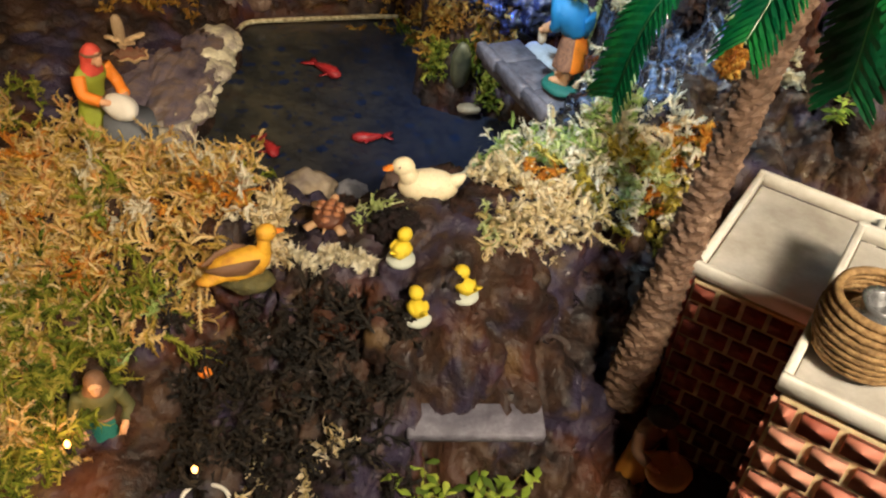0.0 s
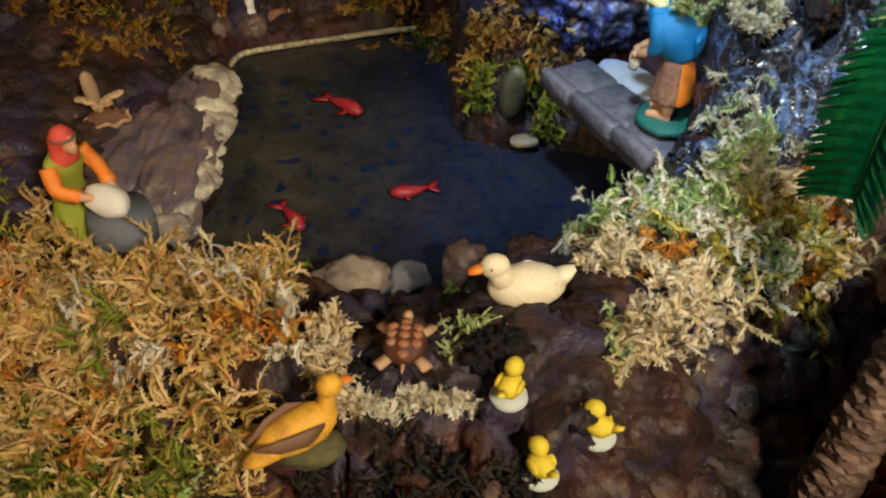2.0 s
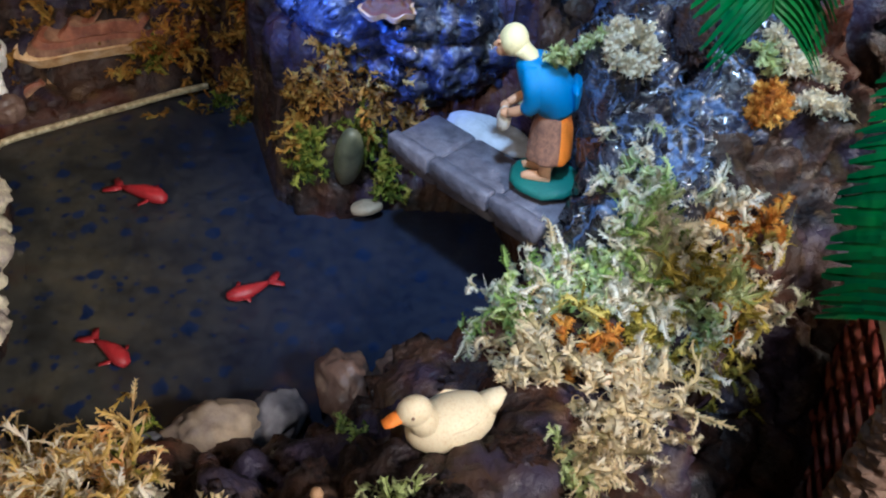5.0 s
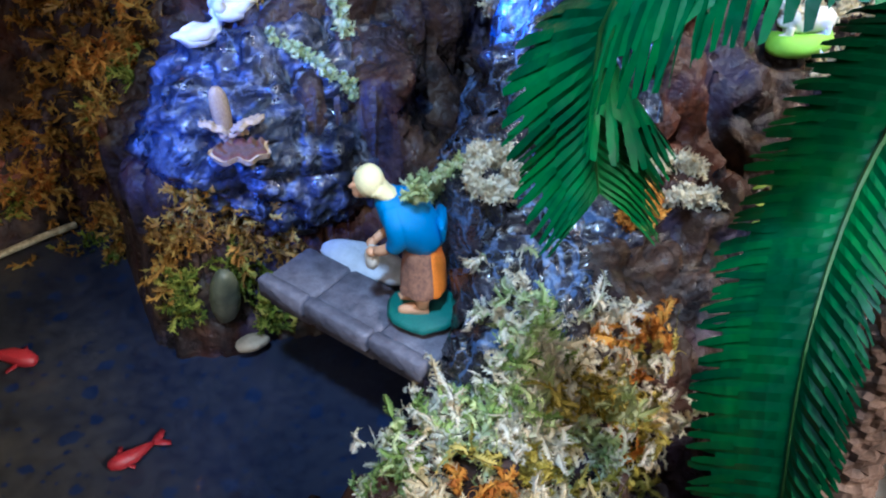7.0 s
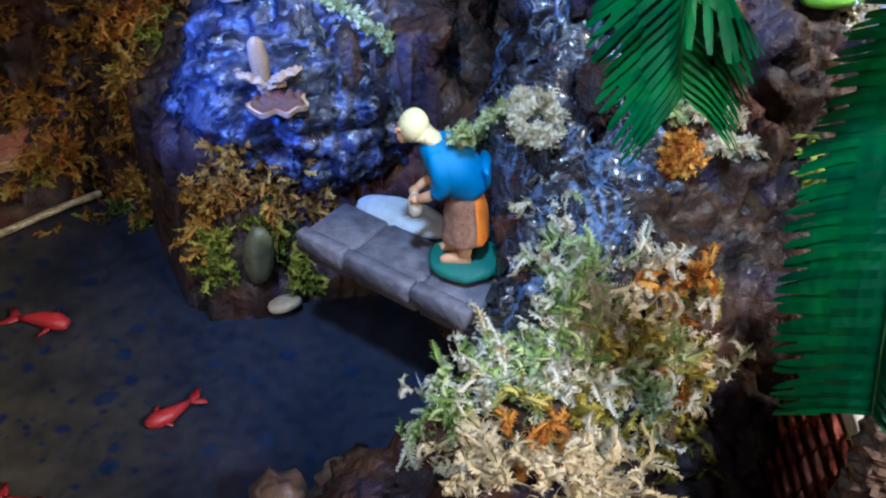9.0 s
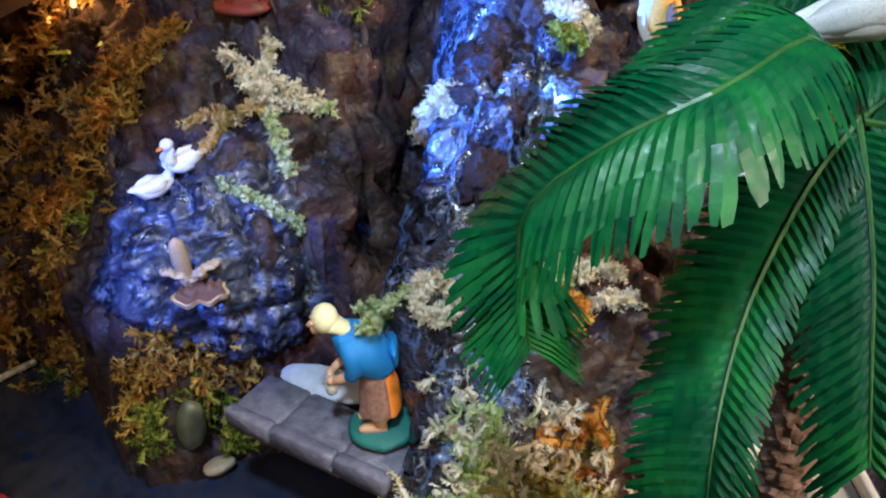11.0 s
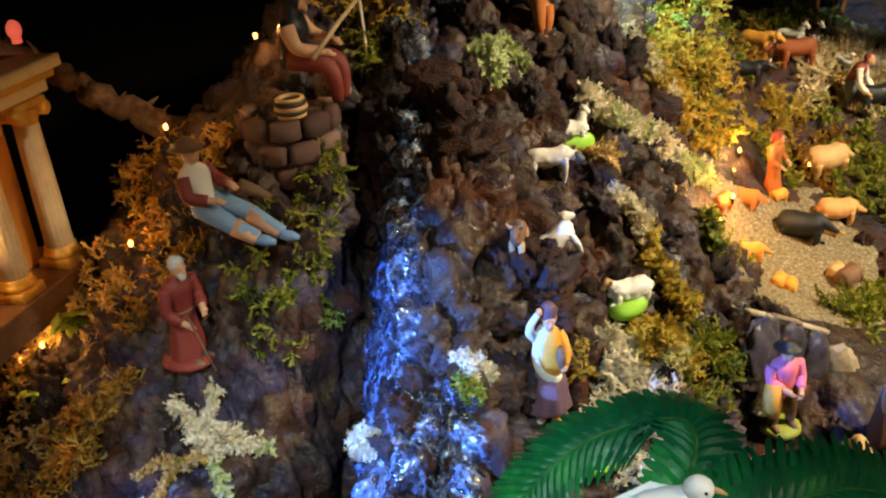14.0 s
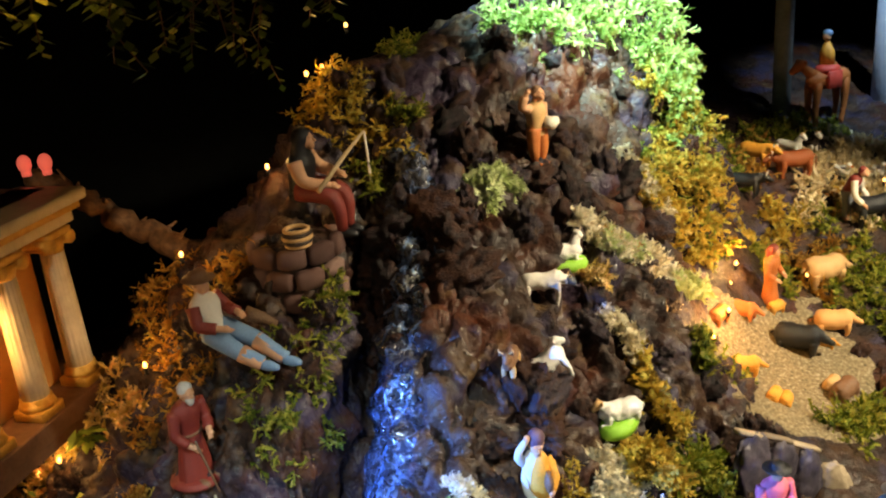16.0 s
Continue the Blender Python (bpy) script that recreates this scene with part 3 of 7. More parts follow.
# ---- lumps of cork on the slopes ----
rl = np.random.default_rng(41)
lumps_ = [stone(200 + k, (1, 1, 1), .7, 4, 1.0, .4, .5) for k in range(9)]
lump_meshes = [s_.mesh("cork_lump", [LOOSEROCK]) for s_ in lumps_]
small_lumps = [stone(240 + k, (1, 1, 1), .8, 3, 1.0, .5, .45).mesh("cork_lump", [LOOSEROCK]) for k in range(9)]
for x0, x1, y0, y1, n_, big in ((.62, 1.12, 1.12, 1.5, 210, .03), (.44, .62, 1.0, 1.3, 60, .022), (.8, 1.3, 1.4, 1.62, 90, .034), (.42, .8, 1.3, 1.6, 70, .026), (.2, .4, 1.38, 1.62, 40, .022), (.02, .32, .68, .9, 60, .017), (1.38, 1.52, 1.1, 1.22, 26, .028)):
    for k in range(int(n_ * .42)):
        x, y = x0 + (x1 - x0) * rl.random(), y0 + (y1 - y0) * rl.random()
        hit = tree.ray_cast(Vector((x, y, 2.4)), Vector((0, 0, -1)))
        if hit[0] is None or (hit[1].z > .93 and x < 1.3 and y > 1) or pond_depth(np.array([x]), np.array([y]))[0] > -.01:
            continue
        r = big * (.3 + .8 * rl.random() ** 2)
        lump_ = new("cork_lump", (lump_meshes if r > big * .55 else small_lumps)[rl.integers(9)])
        lump_.parent = land
        lump_.matrix_world = Matrix.Translation(hit[0] - hit[1] * r * .5) @ pose(0, 0, 0, rl.random() * 360, rl.random() * 360, rl.random() * 360) @ Matrix.Diagonal((1.2 * r, .85 * r, .8 * r, 1))

# ---- moss ----
rng = np.random.default_rng(7)


def unit(v):
    return v / (np.linalg.norm(v, axis=1)[:, None] + 1e-9)


def ribbons(start, way, length, width, curl, rings=7, droop=0.0, frill=2.6, wander=.16):
    """Curled tapering blades with a raised mid-line and pointed leaflets along both edges; returns the points along them, verts, quads and triangles."""
    n = len(start)
    flat = unit(np.cross(way, rng.normal(size=(n, 3))))
    pts, sides, p, d = [start], [flat], start, way
    seg = (length / (rings - 1))[:, None]
    for k in range(rings - 1):
        up = np.cross(flat, d)
        d = unit(d + up * curl[:, None] + flat * curl[:, None] * .35 + rng.normal(size=(n, 3)) * wander - np.array([0, 0, droop]))
        flat = unit(flat - d * (flat * d).sum(1)[:, None])
        p = p + d * seg
        pts.append(p)
        sides.append(flat)
    pts, sides = np.stack(pts, 1), np.stack(sides, 1)
    taper = np.interp(np.linspace(0, 1, rings), [0, .3, .7, 1], [.7, 1.0, .75, .06])
    w = (width[:, None] * taper)[:, :, None]
    ahead = np.concatenate([pts[:, 1:] - pts[:, :-1], pts[:, -1:] - pts[:, -2:-1]], 1)
    rise = np.cross(sides, ahead)
    rise /= np.linalg.norm(rise, axis=2)[:, :, None] + 1e-9
    body = np.stack([pts - sides * w, pts + rise * w * .55, pts + sides * w], 2).reshape(n, rings * 3, 3)
    mid = (pts[:, :-1] + pts[:, 1:]) / 2
    ms, mw = sides[:, :-1], w[:, :-1]
    jit = .6 + .8 * rng.random((2, n, rings - 1, 1))
    fwd = ahead[:, :-1] * .75
    lift = rise[:, :-1] * mw * rng.normal(size=(n, rings - 1, 1)) * .8
    tips = np.concatenate([mid - ms * mw * (1 + frill * jit[0]) + fwd * jit[0] + lift, mid + ms * mw * (1 + frill * jit[1]) + fwd * jit[1] - lift], 1)
    verts = np.concatenate([body, tips], 1)
    per = rings * 3 + 2 * (rings - 1)
    base = (np.arange(n) * per)[:, None, None]
    r = np.arange(rings - 1)
    quads_ = np.concatenate([np.stack([r * 3 + c, r * 3 + c + 1, r * 3 + c + 4, r * 3 + c + 3], 1) for c in (0, 1)])[None]
    t0 = rings * 3
    tris = np.concatenate([np.stack([r * 3, r * 3 + 3, t0 + r], 1), np.stack([r * 3 + 2, r * 3 + 5, t0 + rings - 1 + r], 1)])[None]
    return pts, verts.reshape(-1, 3), (base + quads_).reshape(-1, 4), (base + tris).reshape(-1, 3)


def tangle(name, batches, mat, label):
    """One mesh out of several batches of ribbons."""
    vs_, qs, ts_, count = [], [], [], 0
    for _, v, q, t in batches:
        vs_.append(v)
        qs.append(q + count)
        ts_.append(t + count)
        count += len(v)
    v, q, t = np.concatenate(vs_), np.concatenate(qs), np.concatenate(ts_)
    me = bpy.data.meshes.new(name)
    me.vertices.add(len(v))
    me.vertices.foreach_set("co", v.ravel())
    loops = np.concatenate([q.ravel(), t.ravel()]).astype(np.int32)
    me.loops.add(len(loops))
    me.loops.foreach_set("vertex_index", loops)
    me.polygons.add(len(q) + len(t))
    me.polygons.foreach_set("loop_start", np.concatenate([np.arange(len(q)) * 4, len(q) * 4 + np.arange(len(t)) * 3]).astype(np.int32))
    me.polygons.foreach_set("use_smooth", np.ones(len(q) + len(t), dtype=bool))
    me.update(calc_edges=True)
    me.materials.append(mat)
    return tagged(new(name, me), label, "moss", kind="stuff")


def moss(label, mat, spots, length=.022, radius=.0013, spread=0.9, droop=0.0, spurs=7, curl=.3, name="moss_patch", share=.24, onto=None, top=2.4, rings=7, inward=None, hair=2.6):
    """One patch of moss, made of small feathery plumes: spots are x, y, radius and number of plumes, and the height where it grows inward on a steep face."""
    start, way = [], []
    for x, y, r, count, *z in spots:
        for k in range(max(3, int(count * share))):
            if inward:
                from_ = Vector((x, y, z[0])) + Vector(rng.normal(size=3)) * r * .6 - Vector(inward) * .07
                hit = tree.ray_cast(from_, Vector(inward).normalized(), .14)
                if hit[0] is not None:
                    nn = np.array(hit[1]) * (1 if hit[1].dot(Vector(inward)) < 0 else -1)
                    start.append(np.array(hit[0]) - nn * .003)
                    way.append(nn + np.array([0, 0, .45]) + rng.normal(size=3) * spread * .4)
                continue
            # plumes spread out of common roots
            if k % 6 == 0:
                a, q = rng.random() * 6.283, r * math.sqrt(rng.random()) * (0.75 + 0.5 * rng.random())
                root = np.array((x + q * math.cos(a), y + q * math.sin(a)))
            away = rng.normal(size=2)
            hit = (onto or tree).ray_cast(Vector((*(root + away * length * .16), top)), Vector((0, 0, -1)))
            if hit[0] is None:
                continue
            nn = np.array(hit[1])
            if nn[2] < 0:
                nn = -nn
            start.append(np.array(hit[0]) - nn * .004 + nn * rng.random() * length * 0.3)
            way.append(nn + np.array([0, 0, .25]) + np.array([*away, 0]) * .55 * spread + rng.normal(size=3) * spread * .2)
    start, way = np.array(start), np.array(way)
    n = len(start)
    # neighbours lean the same way, so that tufts part and gather
    drift = np.stack([vnoise(start * 55, 31), vnoise(start * 55, 47), vnoise(start * 55, 53) * .5], 1)
    way = unit(way + drift * spread * 1.1)
    ln = length * (0.5 + 0.65 * rng.random(n)) * (1 + .3 * vnoise(start * 70, 61))
    batches = [ribbons(start, way, ln, radius * (.5 + .3 * rng.random(n)), curl * rng.normal(size=n), rings, droop, hair)]
    pts = batches[0][0]
    for s in range(spurs):
        i = np.minimum(1 + (s * (rings - 2)) // spurs + rng.integers(0, 2, n), rings - 2)
        here, after = pts[np.arange(n), i], pts[np.arange(n), i + 1]
        d = unit(unit(after - here) * .9 + unit(rng.normal(size=(n, 3))) * .9)
        batches.append(ribbons(here, d, ln * (0.3 + 0.35 * rng.random(n)), radius * (.36 + .3 * rng.random(n)), curl * 1.5 * rng.normal(size=n), max(rings - 3, 4), droop, hair))
    return tangle(name, batches, mat, label)


def plumes(label, mat, lines, reach=.009, radius=.0016, name="moss_sprig", onto=None):
    """Long feathery sprigs that lie along the given lines, bristling with short curled blades."""
    p, d = [], []
    stand = Vector((.15, .45, 1.25))
    for pts in lines:
        fine = [tuple(np.array(a) + (np.array(b) - np.array(a)) * k / 4) for a, b in zip(pts[:-1], pts[1:]) for k in range(4)] + [pts[-1]]
        pts = []
        for q in fine:
            ray = (Vector(q) - stand)
            hit = (onto or tree).ray_cast(stand, ray.normalized())
            pts.append(np.array(hit[0] + hit[1] * .002 - ray.normalized() * .003) if hit[0] and abs(hit[3] - ray.length) < .2 else np.array(q))
        for a, b in zip(pts[:-1], pts[1:]):
            a, b = np.array(a, float), np.array(b, float)
            k = max(6, int(np.linalg.norm(b - a) / .0007))
            t = rng.random(k)[:, None]
            p.append(a + (b - a) * t + rng.normal(size=(k, 3)) * .0018)
            d.append(unit((b - a)[None] + 0 * t) * .55 + unit(rng.normal(size=(k, 3)) + np.array([-.2, -.3, .3])))
    p, d = np.concatenate(p), unit(np.concatenate(d))
    n = len(p)
    batches = [ribbons(p, d, reach * (.6 + .7 * rng.random(n)), radius * (.5 + .35 * rng.random(n)), .3 * rng.normal(size=n), 6)]
    for s in range(2):
        batches.append(ribbons(batches[0][0][:, 1 + s], unit(d * .7 + unit(rng.normal(size=(n, 3)))), reach * (.35 + .35 * rng.random(n)), radius * .45 * np.ones(n), .4 * rng.normal(size=n), 5))
    return tangle(name, batches, mat, label)


def strip(a, b, count, each, r):
    return [(a[0] + (b[0] - a[0]) * i / (count - 1), a[1] + (b[1] - a[1]) * i / (count - 1), r, each) for i in range(count)]


moss("dry tan curled moss covering the near bank", MOSS_TAN, [(-.08, .82, .06, 330), (-.15, .8, .07, 380), (-.2, .87, .06, 260), (-.02, .85, .05, 230), (-.1, .89, .045, 180), (-.26, .83, .07, 260), (-.03, .775, .035, 130), (-.26, .93, .06, 200), (-.17, .73, .05, 180), (.005, .8, .03, 90), (-.05, .91, .035, 90), (-.3, .74, .08, 200)], .043, .0015, share=.23, spurs=8, rings=9, hair=3.2)
moss("olive green moss among the dry tan moss", MOSS_GREEN, [(-.07, .72, .035, 110), (-.1, .75, .03, 90), (-.16, .68, .05, 130), (-.24, .76, .04, 90), (-.19, .64, .05, 100), (-.02, .91, .014, 30), (-.13, .82, .03, 50), (-.3, 1.02, .05, 90)], .043, .0015, share=.23, spurs=8, rings=9, hair=3.2)
moss("orange clumps among the dry tan moss", MOSS_ORANGE, [(-.2, .8, .02, 60), (-.12, .76, .018, 50), (-.02, .815, .016, 50), (-.24, .9, .02, 60), (-.27, .79, .02, 50)], .043, .0015, share=.23, spurs=8, rings=9, hair=3.2)
moss("cream clumps among the dry tan moss", MOSS_CREAM, [(-.06, .87, .02, 60), (-.14, .87, .02, 60), (-.03, .83, .016, 50), (-.19, .75, .02, 60), (-.1, .8, .02, 60), (-.24, .86, .02, 60), (.012, .8, .014, 40)], .043, .0015, share=.23, spurs=8, rings=9, hair=3.2)
moss("yellow green moss filling the corner of the hollow", MOSS_GREEN, [(-.171, .73, .03, 200), (-.156, .67, .035, 220), (-.12, .7, .025, 140), (-.137, .612, .03, 140), (-.2, .6, .04, 160), (-.22, .69, .04, 180)], .038, .0014, share=.24, spurs=8, rings=9, hair=3.2)
moss("tan moss filling the corner of the hollow", MOSS_TAN, [(-.19, .7, .03, 160), (-.14, .64, .025, 120), (-.1, .72, .02, 90), (-.065, .722, .02, 70), (-.18, .62, .03, 120), (-.203, .767, .03, 140), (-.026, .737, .014, 40)], .038, .0014, share=.24, spurs=8, rings=9, hair=3.2)
moss("bright fern-green moss at the edge of the hollow", MOSS_BRIGHT, [(-.055, .725, .022, 60), (-.08, .705, .018, 40)], .022, .0014)
moss("thick clump of mixed pale and green lichen moss by the pond", MOSS_MIX, [(.352, .915, .042, 200), (.32, .9, .045, 150), (.3, .925, .03, 110), (.41, .915, .045, 160), (.39, .88, .045, 140), (.265, .925, .025, 60), (.44, .89, .03, 70)], .038, .0018, share=.19, curl=.4, spurs=9, rings=12, hair=3.0)
moss("white and cream tips on the lichen clump", MOSS_CREAM, [(.345, .925, .026, 110), (.39, .92, .024, 90), (.365, .938, .014, 60)], .038, .0018, share=.19, curl=.4, spurs=9, rings=12, hair=3.0)
moss("yellow and orange tips on the lichen clump", MOSS_ORANGE, [(.43, .9, .02, 60), (.45, .93, .015, 40), (.4, .9, .012, 30), (.29, .87, .018, 50)], .038, .0018, share=.19, curl=.4, spurs=9, rings=12, hair=3.0)
moss("yellow green tips on the lichen clump", MOSS_LIME, [(.38, .94, .018, 70), (.36, .92, .015, 60), (.39, .89, .02, 70), (.33, .91, .018, 50)], .038, .0018, share=.19, curl=.4, spurs=9, rings=12, hair=3.0)
# Yellow on this side: the warm light there is put into the moss.
moss("yellow moss on the lichen clump with warm light put into its colour", MOSS_YELLOW, [(.4, .895, .024, 170), (.365, .893, .02, 120), (.425, .91, .016, 90), (.34, .875, .02, 90), (.44, .885, .02, 80)], .038, .0018, share=.19, curl=.4, spurs=9, rings=12, hair=3.0)
moss("fresh green plumes in the lichen clump", MOSS_BRIGHT, [(.37, .925, .012, 80), (.385, .935, .01, 60), (.34, .92, .012, 60), (.3, .92, .012, 50), (.28, .93, .014, 60)], .038, .0018, share=.19, curl=.4, spurs=9, rings=12, hair=3.0)
moss("cream and yellow moss trailing down the rock", MOSS_PALE, [(.29, .855, .03, 130), (.285, .815, .025, 120), (.33, .85, .03, 120), (.26, .79, .018, 70), (.255, .87, .022, 90), (.32, .82, .02, 80)], .038, .0018, share=.19, curl=.4, spurs=9, rings=12, hair=3.0)
moss("fringe of small green plants beside the water", MOSS_BRIGHT, [(.235, .935, .016, 60), (.135, .885, .01, 45)], .014, .0012)
moss("rusty brown moss hanging on the slope behind the pond", MOSS_RUST, [(.15, 1.42, .045, 230), (.2, 1.43, .04, 210), (.1, 1.47, .05, 230), (.235, 1.4, .03, 140), (.26, 1.41, .025, 110), (.285, 1.4, .02, 80), (.05, 1.54, .06, 240), (.17, 1.48, .04, 180), (.31, 1.4, .018, 60), (.12, 1.53, .05, 170), (-.03, 1.58, .06, 160)], .026, .0017, droop=.05, share=.4)
moss("orange tufts on the slope behind the pond", MOSS_ORANGE, [(.18, 1.44, .02, 90), (.22, 1.42, .016, 70), (.12, 1.46, .02, 80), (.26, 1.405, .014, 50), (.08, 1.5, .02, 60)], .028, .0018, droop=.05, share=.3)
moss("green tufts on the slope behind the pond", MOSS_GREEN, [(.15, 1.4, .018, 80), (.2, 1.405, .014, 60), (.1, 1.43, .018, 70), (.24, 1.43, .014, 60), (.05, 1.49, .02, 60)], .026, .0018, droop=.05, share=.3)
moss("tan moss round the foot of the temple", MOSS_TAN, [(.22, 1.57, .04, 170), (.26, 1.56, .035, 150), (.3, 1.565, .03, 130), (.19, 1.6, .04, 150), (.33, 1.53, .025, 110), (.345, 1.49, .02, 80), (.2, 1.53, .03, 100)], .025, .0015, share=.36)
moss("green and rusty moss on the bank by the goose", MOSS_RUST, [(-.23, 1.37, .045, 150), (-.2, 1.3, .04, 130), (-.25, 1.27, .04, 120), (-.15, 1.43, .025, 60), (-.3, 1.33, .06, 160), (-.12, 1.5, .04, 90)], .022, .0013)
moss("tufts of green moss on the bank by the goose", MOSS_GREEN, [(-.22, 1.33, .02, 60), (-.2, 1.39, .02, 50), (-.27, 1.38, .03, 70)], .022, .0013)
moss("green and rusty moss hanging below the reclining figure", MOSS_GREEN, [(.5, 1.33, .03, 130), (.53, 1.345, .025, 110), (.47, 1.32, .02, 80), (.56, 1.37, .022, 90), (.585, 1.385, .016, 60), (.45, 1.335, .018, 60)], .024, .0012, droop=.06, share=.36)
moss("brown moss on the dark ridge", MOSS_RUST, [(.4, 1.55, .03, 110), (.43, 1.57, .03, 110), (.4, 1.48, .03, 90), (.43, 1.43, .03, 100), (.47, 1.5, .03, 100), (.5, 1.47, .025, 70), (.42, 1.63, .03, 90), (.36, 1.44, .02, 60)], .025, .0014, share=.36)
moss("ochre moss hanging beside the angler", MOSS_GOLD, [(.735, 1.58, .025, 100), (.73, 1.55, .022, 100), (.73, 1.52, .02, 90), (.745, 1.49, .02, 80), (.72, 1.6, .03, 100), (.7, 1.57, .02, 60), (.7, 1.63, .03, 80)], .025, .0014, droop=.08, share=.36)
moss("yellow green moss hanging beside the angler", MOSS_GREEN, [(.71, 1.495, .015, 70), (.7, 1.48, .012, 50), (.76, 1.51, .012, 50), (.78, 1.48, .012, 50), (.84, 1.62, .02, 80), (.87, 1.64, .02, 80)], .025, .0013, droop=.1, share=.36)
moss("cream moss beside the water seller", MOSS_CREAM, [(.72, 1.1, .022, 120), (.76, 1.085, .025, 130), (.79, 1.075, .02, 90), (.74, 1.06, .02, 80), (.7, 1.085, .012, 40), (.78, 1.1, .02, 80)], .028, .0017, share=.34)
moss("yellow and tan moss behind the water seller", MOSS_GOLD, [(.73, 1.125, .02, 80), (.8, 1.11, .022, 90), (.85, 1.12, .025, 100), (.88, 1.1, .02, 80), (.84, 1.15, .02, 60)], .022, .0014)
moss("bright green moss above the lane", MOSS_GREEN, [(.86, 1.07, .03, 130), (.9, 1.09, .025, 100), (.83, 1.05, .02, 80), (.92, 1.12, .02, 60)], .022, .0013)
moss("pale frosted plants under the palm", MOSS_BRIGHT, [(.86, .99, .02, 60), (.88, .97, .02, 50), (.83, 1.0, .015, 40)], .022, .0014)
moss("bright green moss capping the mountain top", MOSS_BRIGHT, [(1.1, 1.6, .05, 230), (1.17, 1.58, .04, 200), (1.23, 1.57, .04, 220), (1.28, 1.555, .035, 190), (1.2, 1.63, .05, 160), (1.32, 1.55, .025, 120), (1.3, 1.53, .025, 120), (1.0, 1.58, .03, 120), (1.05, 1.57, .03, 150), (1.08, 1.555, .025, 120), (1.34, 1.56, .03, 110), (1.26, 1.525, .03, 150), (1.3, 1.51, .025, 110)], .032, .0027, share=.36, spurs=6, hair=2.0)
moss("ochre moss down the mountain side", MOSS_GOLD, [(1.25, 1.5, .03, 130), (1.22, 1.48, .03, 150), (1.28, 1.48, .03, 150), (1.2, 1.46, .03, 150), (1.25, 1.44, .03, 150), (1.29, 1.45, .03, 140), (1.2, 1.43, .03, 150), (1.27, 1.42, .03, 140), (1.16, 1.415, .025, 120), (1.14, 1.42, .02, 90), (1.22, 1.4, .02, 100), (1.33, 1.49, .03, 120), (1.36, 1.5, .025, 90), (1.17, 1.44, .02, 80)], .03, .0025, droop=.06, share=.4, spurs=6, hair=2.0)
moss("yellow green moss down the mountain side", MOSS_GREEN, [(1.24, 1.46, .03, 120), (1.3, 1.5, .025, 110), (1.26, 1.42, .02, 90), (1.19, 1.47, .02, 70), (1.32, 1.52, .025, 110), (1.35, 1.525, .02, 80), (1.27, 1.5, .025, 100), (1.13, 1.235, .015, 50), (1.1, 1.22, .015, 50)], .028, .0024, droop=.06, share=.4, spurs=6, hair=2.0)
moss("green bushes of moss in the valley", MOSS_GREEN, [(1.72, 1.7, .05, 120), (1.82, 1.72, .05, 120), (1.9, 1.68, .05, 110), (1.78, 1.66, .04, 90), (1.2, 1.105, .03, 130), (1.25, 1.11, .03, 120), (1.3, 1.11, .03, 110), (1.5, 1.32, .04, 90), (1.6, 1.45, .03, 60)], .03, .0016, share=.36)
moss("low green moss on the valley floor", MOSS_GREEN, [(1.5, 1.25, .05, 170), (1.56, 1.33, .05, 170), (1.62, 1.36, .04, 110), (1.45, 1.42, .04, 130), (1.4, 1.385, .03, 90), (1.7, 1.4, .05, 130), (1.52, 1.2, .05, 130), (1.62, 1.28, .06, 150), (1.5, 1.6, .05, 120), (1.58, 1.68, .06, 130)], .026, .0017, share=.36)
moss("rusty moss on the valley floor", MOSS_RUST, [(1.5, 1.42, .04, 120), (1.55, 1.4, .03, 90), (1.47, 1.35, .03, 80), (1.65, 1.47, .03, 80), (1.55, 1.58, .04, 110), (1.7, 1.65, .04, 90)], .026, .0017, share=.36)
moss("pale moss covering the valley slope", MOSS_PALE, [(1.68, 1.5, .05, 160), (1.78, 1.5, .05, 160), (1.74, 1.56, .04, 130), (1.85, 1.5, .06, 170), (1.66, 1.4, .04, 110), (1.6, 1.49, .03, 90), (1.9, 1.58, .06, 150), (1.76, 1.43, .05, 140), (1.95, 1.5, .06, 140), (1.82, 1.56, .05, 120), (1.68, 1.56, .04, 90)], .032, .0027, share=.4, spurs=6, hair=2.0)
moss("ochre moss in front of the cattle", MOSS_GOLD, [(1.5, 1.49, .035, 120), (1.55, 1.48, .03, 100), (1.47, 1.45, .03, 90), (1.42, 1.46, .02, 50)], .03, .0017, share=.36)

# sprigs lying on the wet rocks
XC = (.362, 1.3, .712)
plumes("cross-shaped cream sprig of moss on the boulder", MOSS_CREAM, [[(.379, 1.3, .784), (.37, 1.3, .745), XC], [(.338, 1.291, .782), (.352, 1.297, .74), XC], [XC, (.38, 1.27, .725), (.4, 1.243, .728)], [(.37, 1.29, .735), (.388, 1.262, .738)]], .013, .002)
plumes("pale green arm of the sprig on the boulder", MOSS_LIME, [[XC, (.352, 1.24, .72), (.34, 1.175, .722)], [(.398, 1.25, .722), (.405, 1.235, .727)]], .01, .0018)
plumes("brown sprig of moss beside the swans", MOSS_TAN, [[XC, (.32, 1.3, .7), (.295, 1.29, .685)], [(.33, 1.3, .715), (.29, 1.3, .715)]], .009, .0015)
plumes("thin pale green sprig trailing over the boulder", MOSS_LIME, [[(.288, 1.232, .686), (.315, 1.2, .675), (.338, 1.166, .66)]], .0075, .0014)
plumes("wreath of cream moss on the wet rock", MOSS_CREAM, [[(.376 + .0165 * math.cos(a), 1.012 + .008 * math.sin(a), .664 + .016 * math.sin(a)) for a in np.linspace(.3, 6.6, 12)], [(.39, 1.01, .675), (.366, 1.012, .68)]], .0095, .0019)
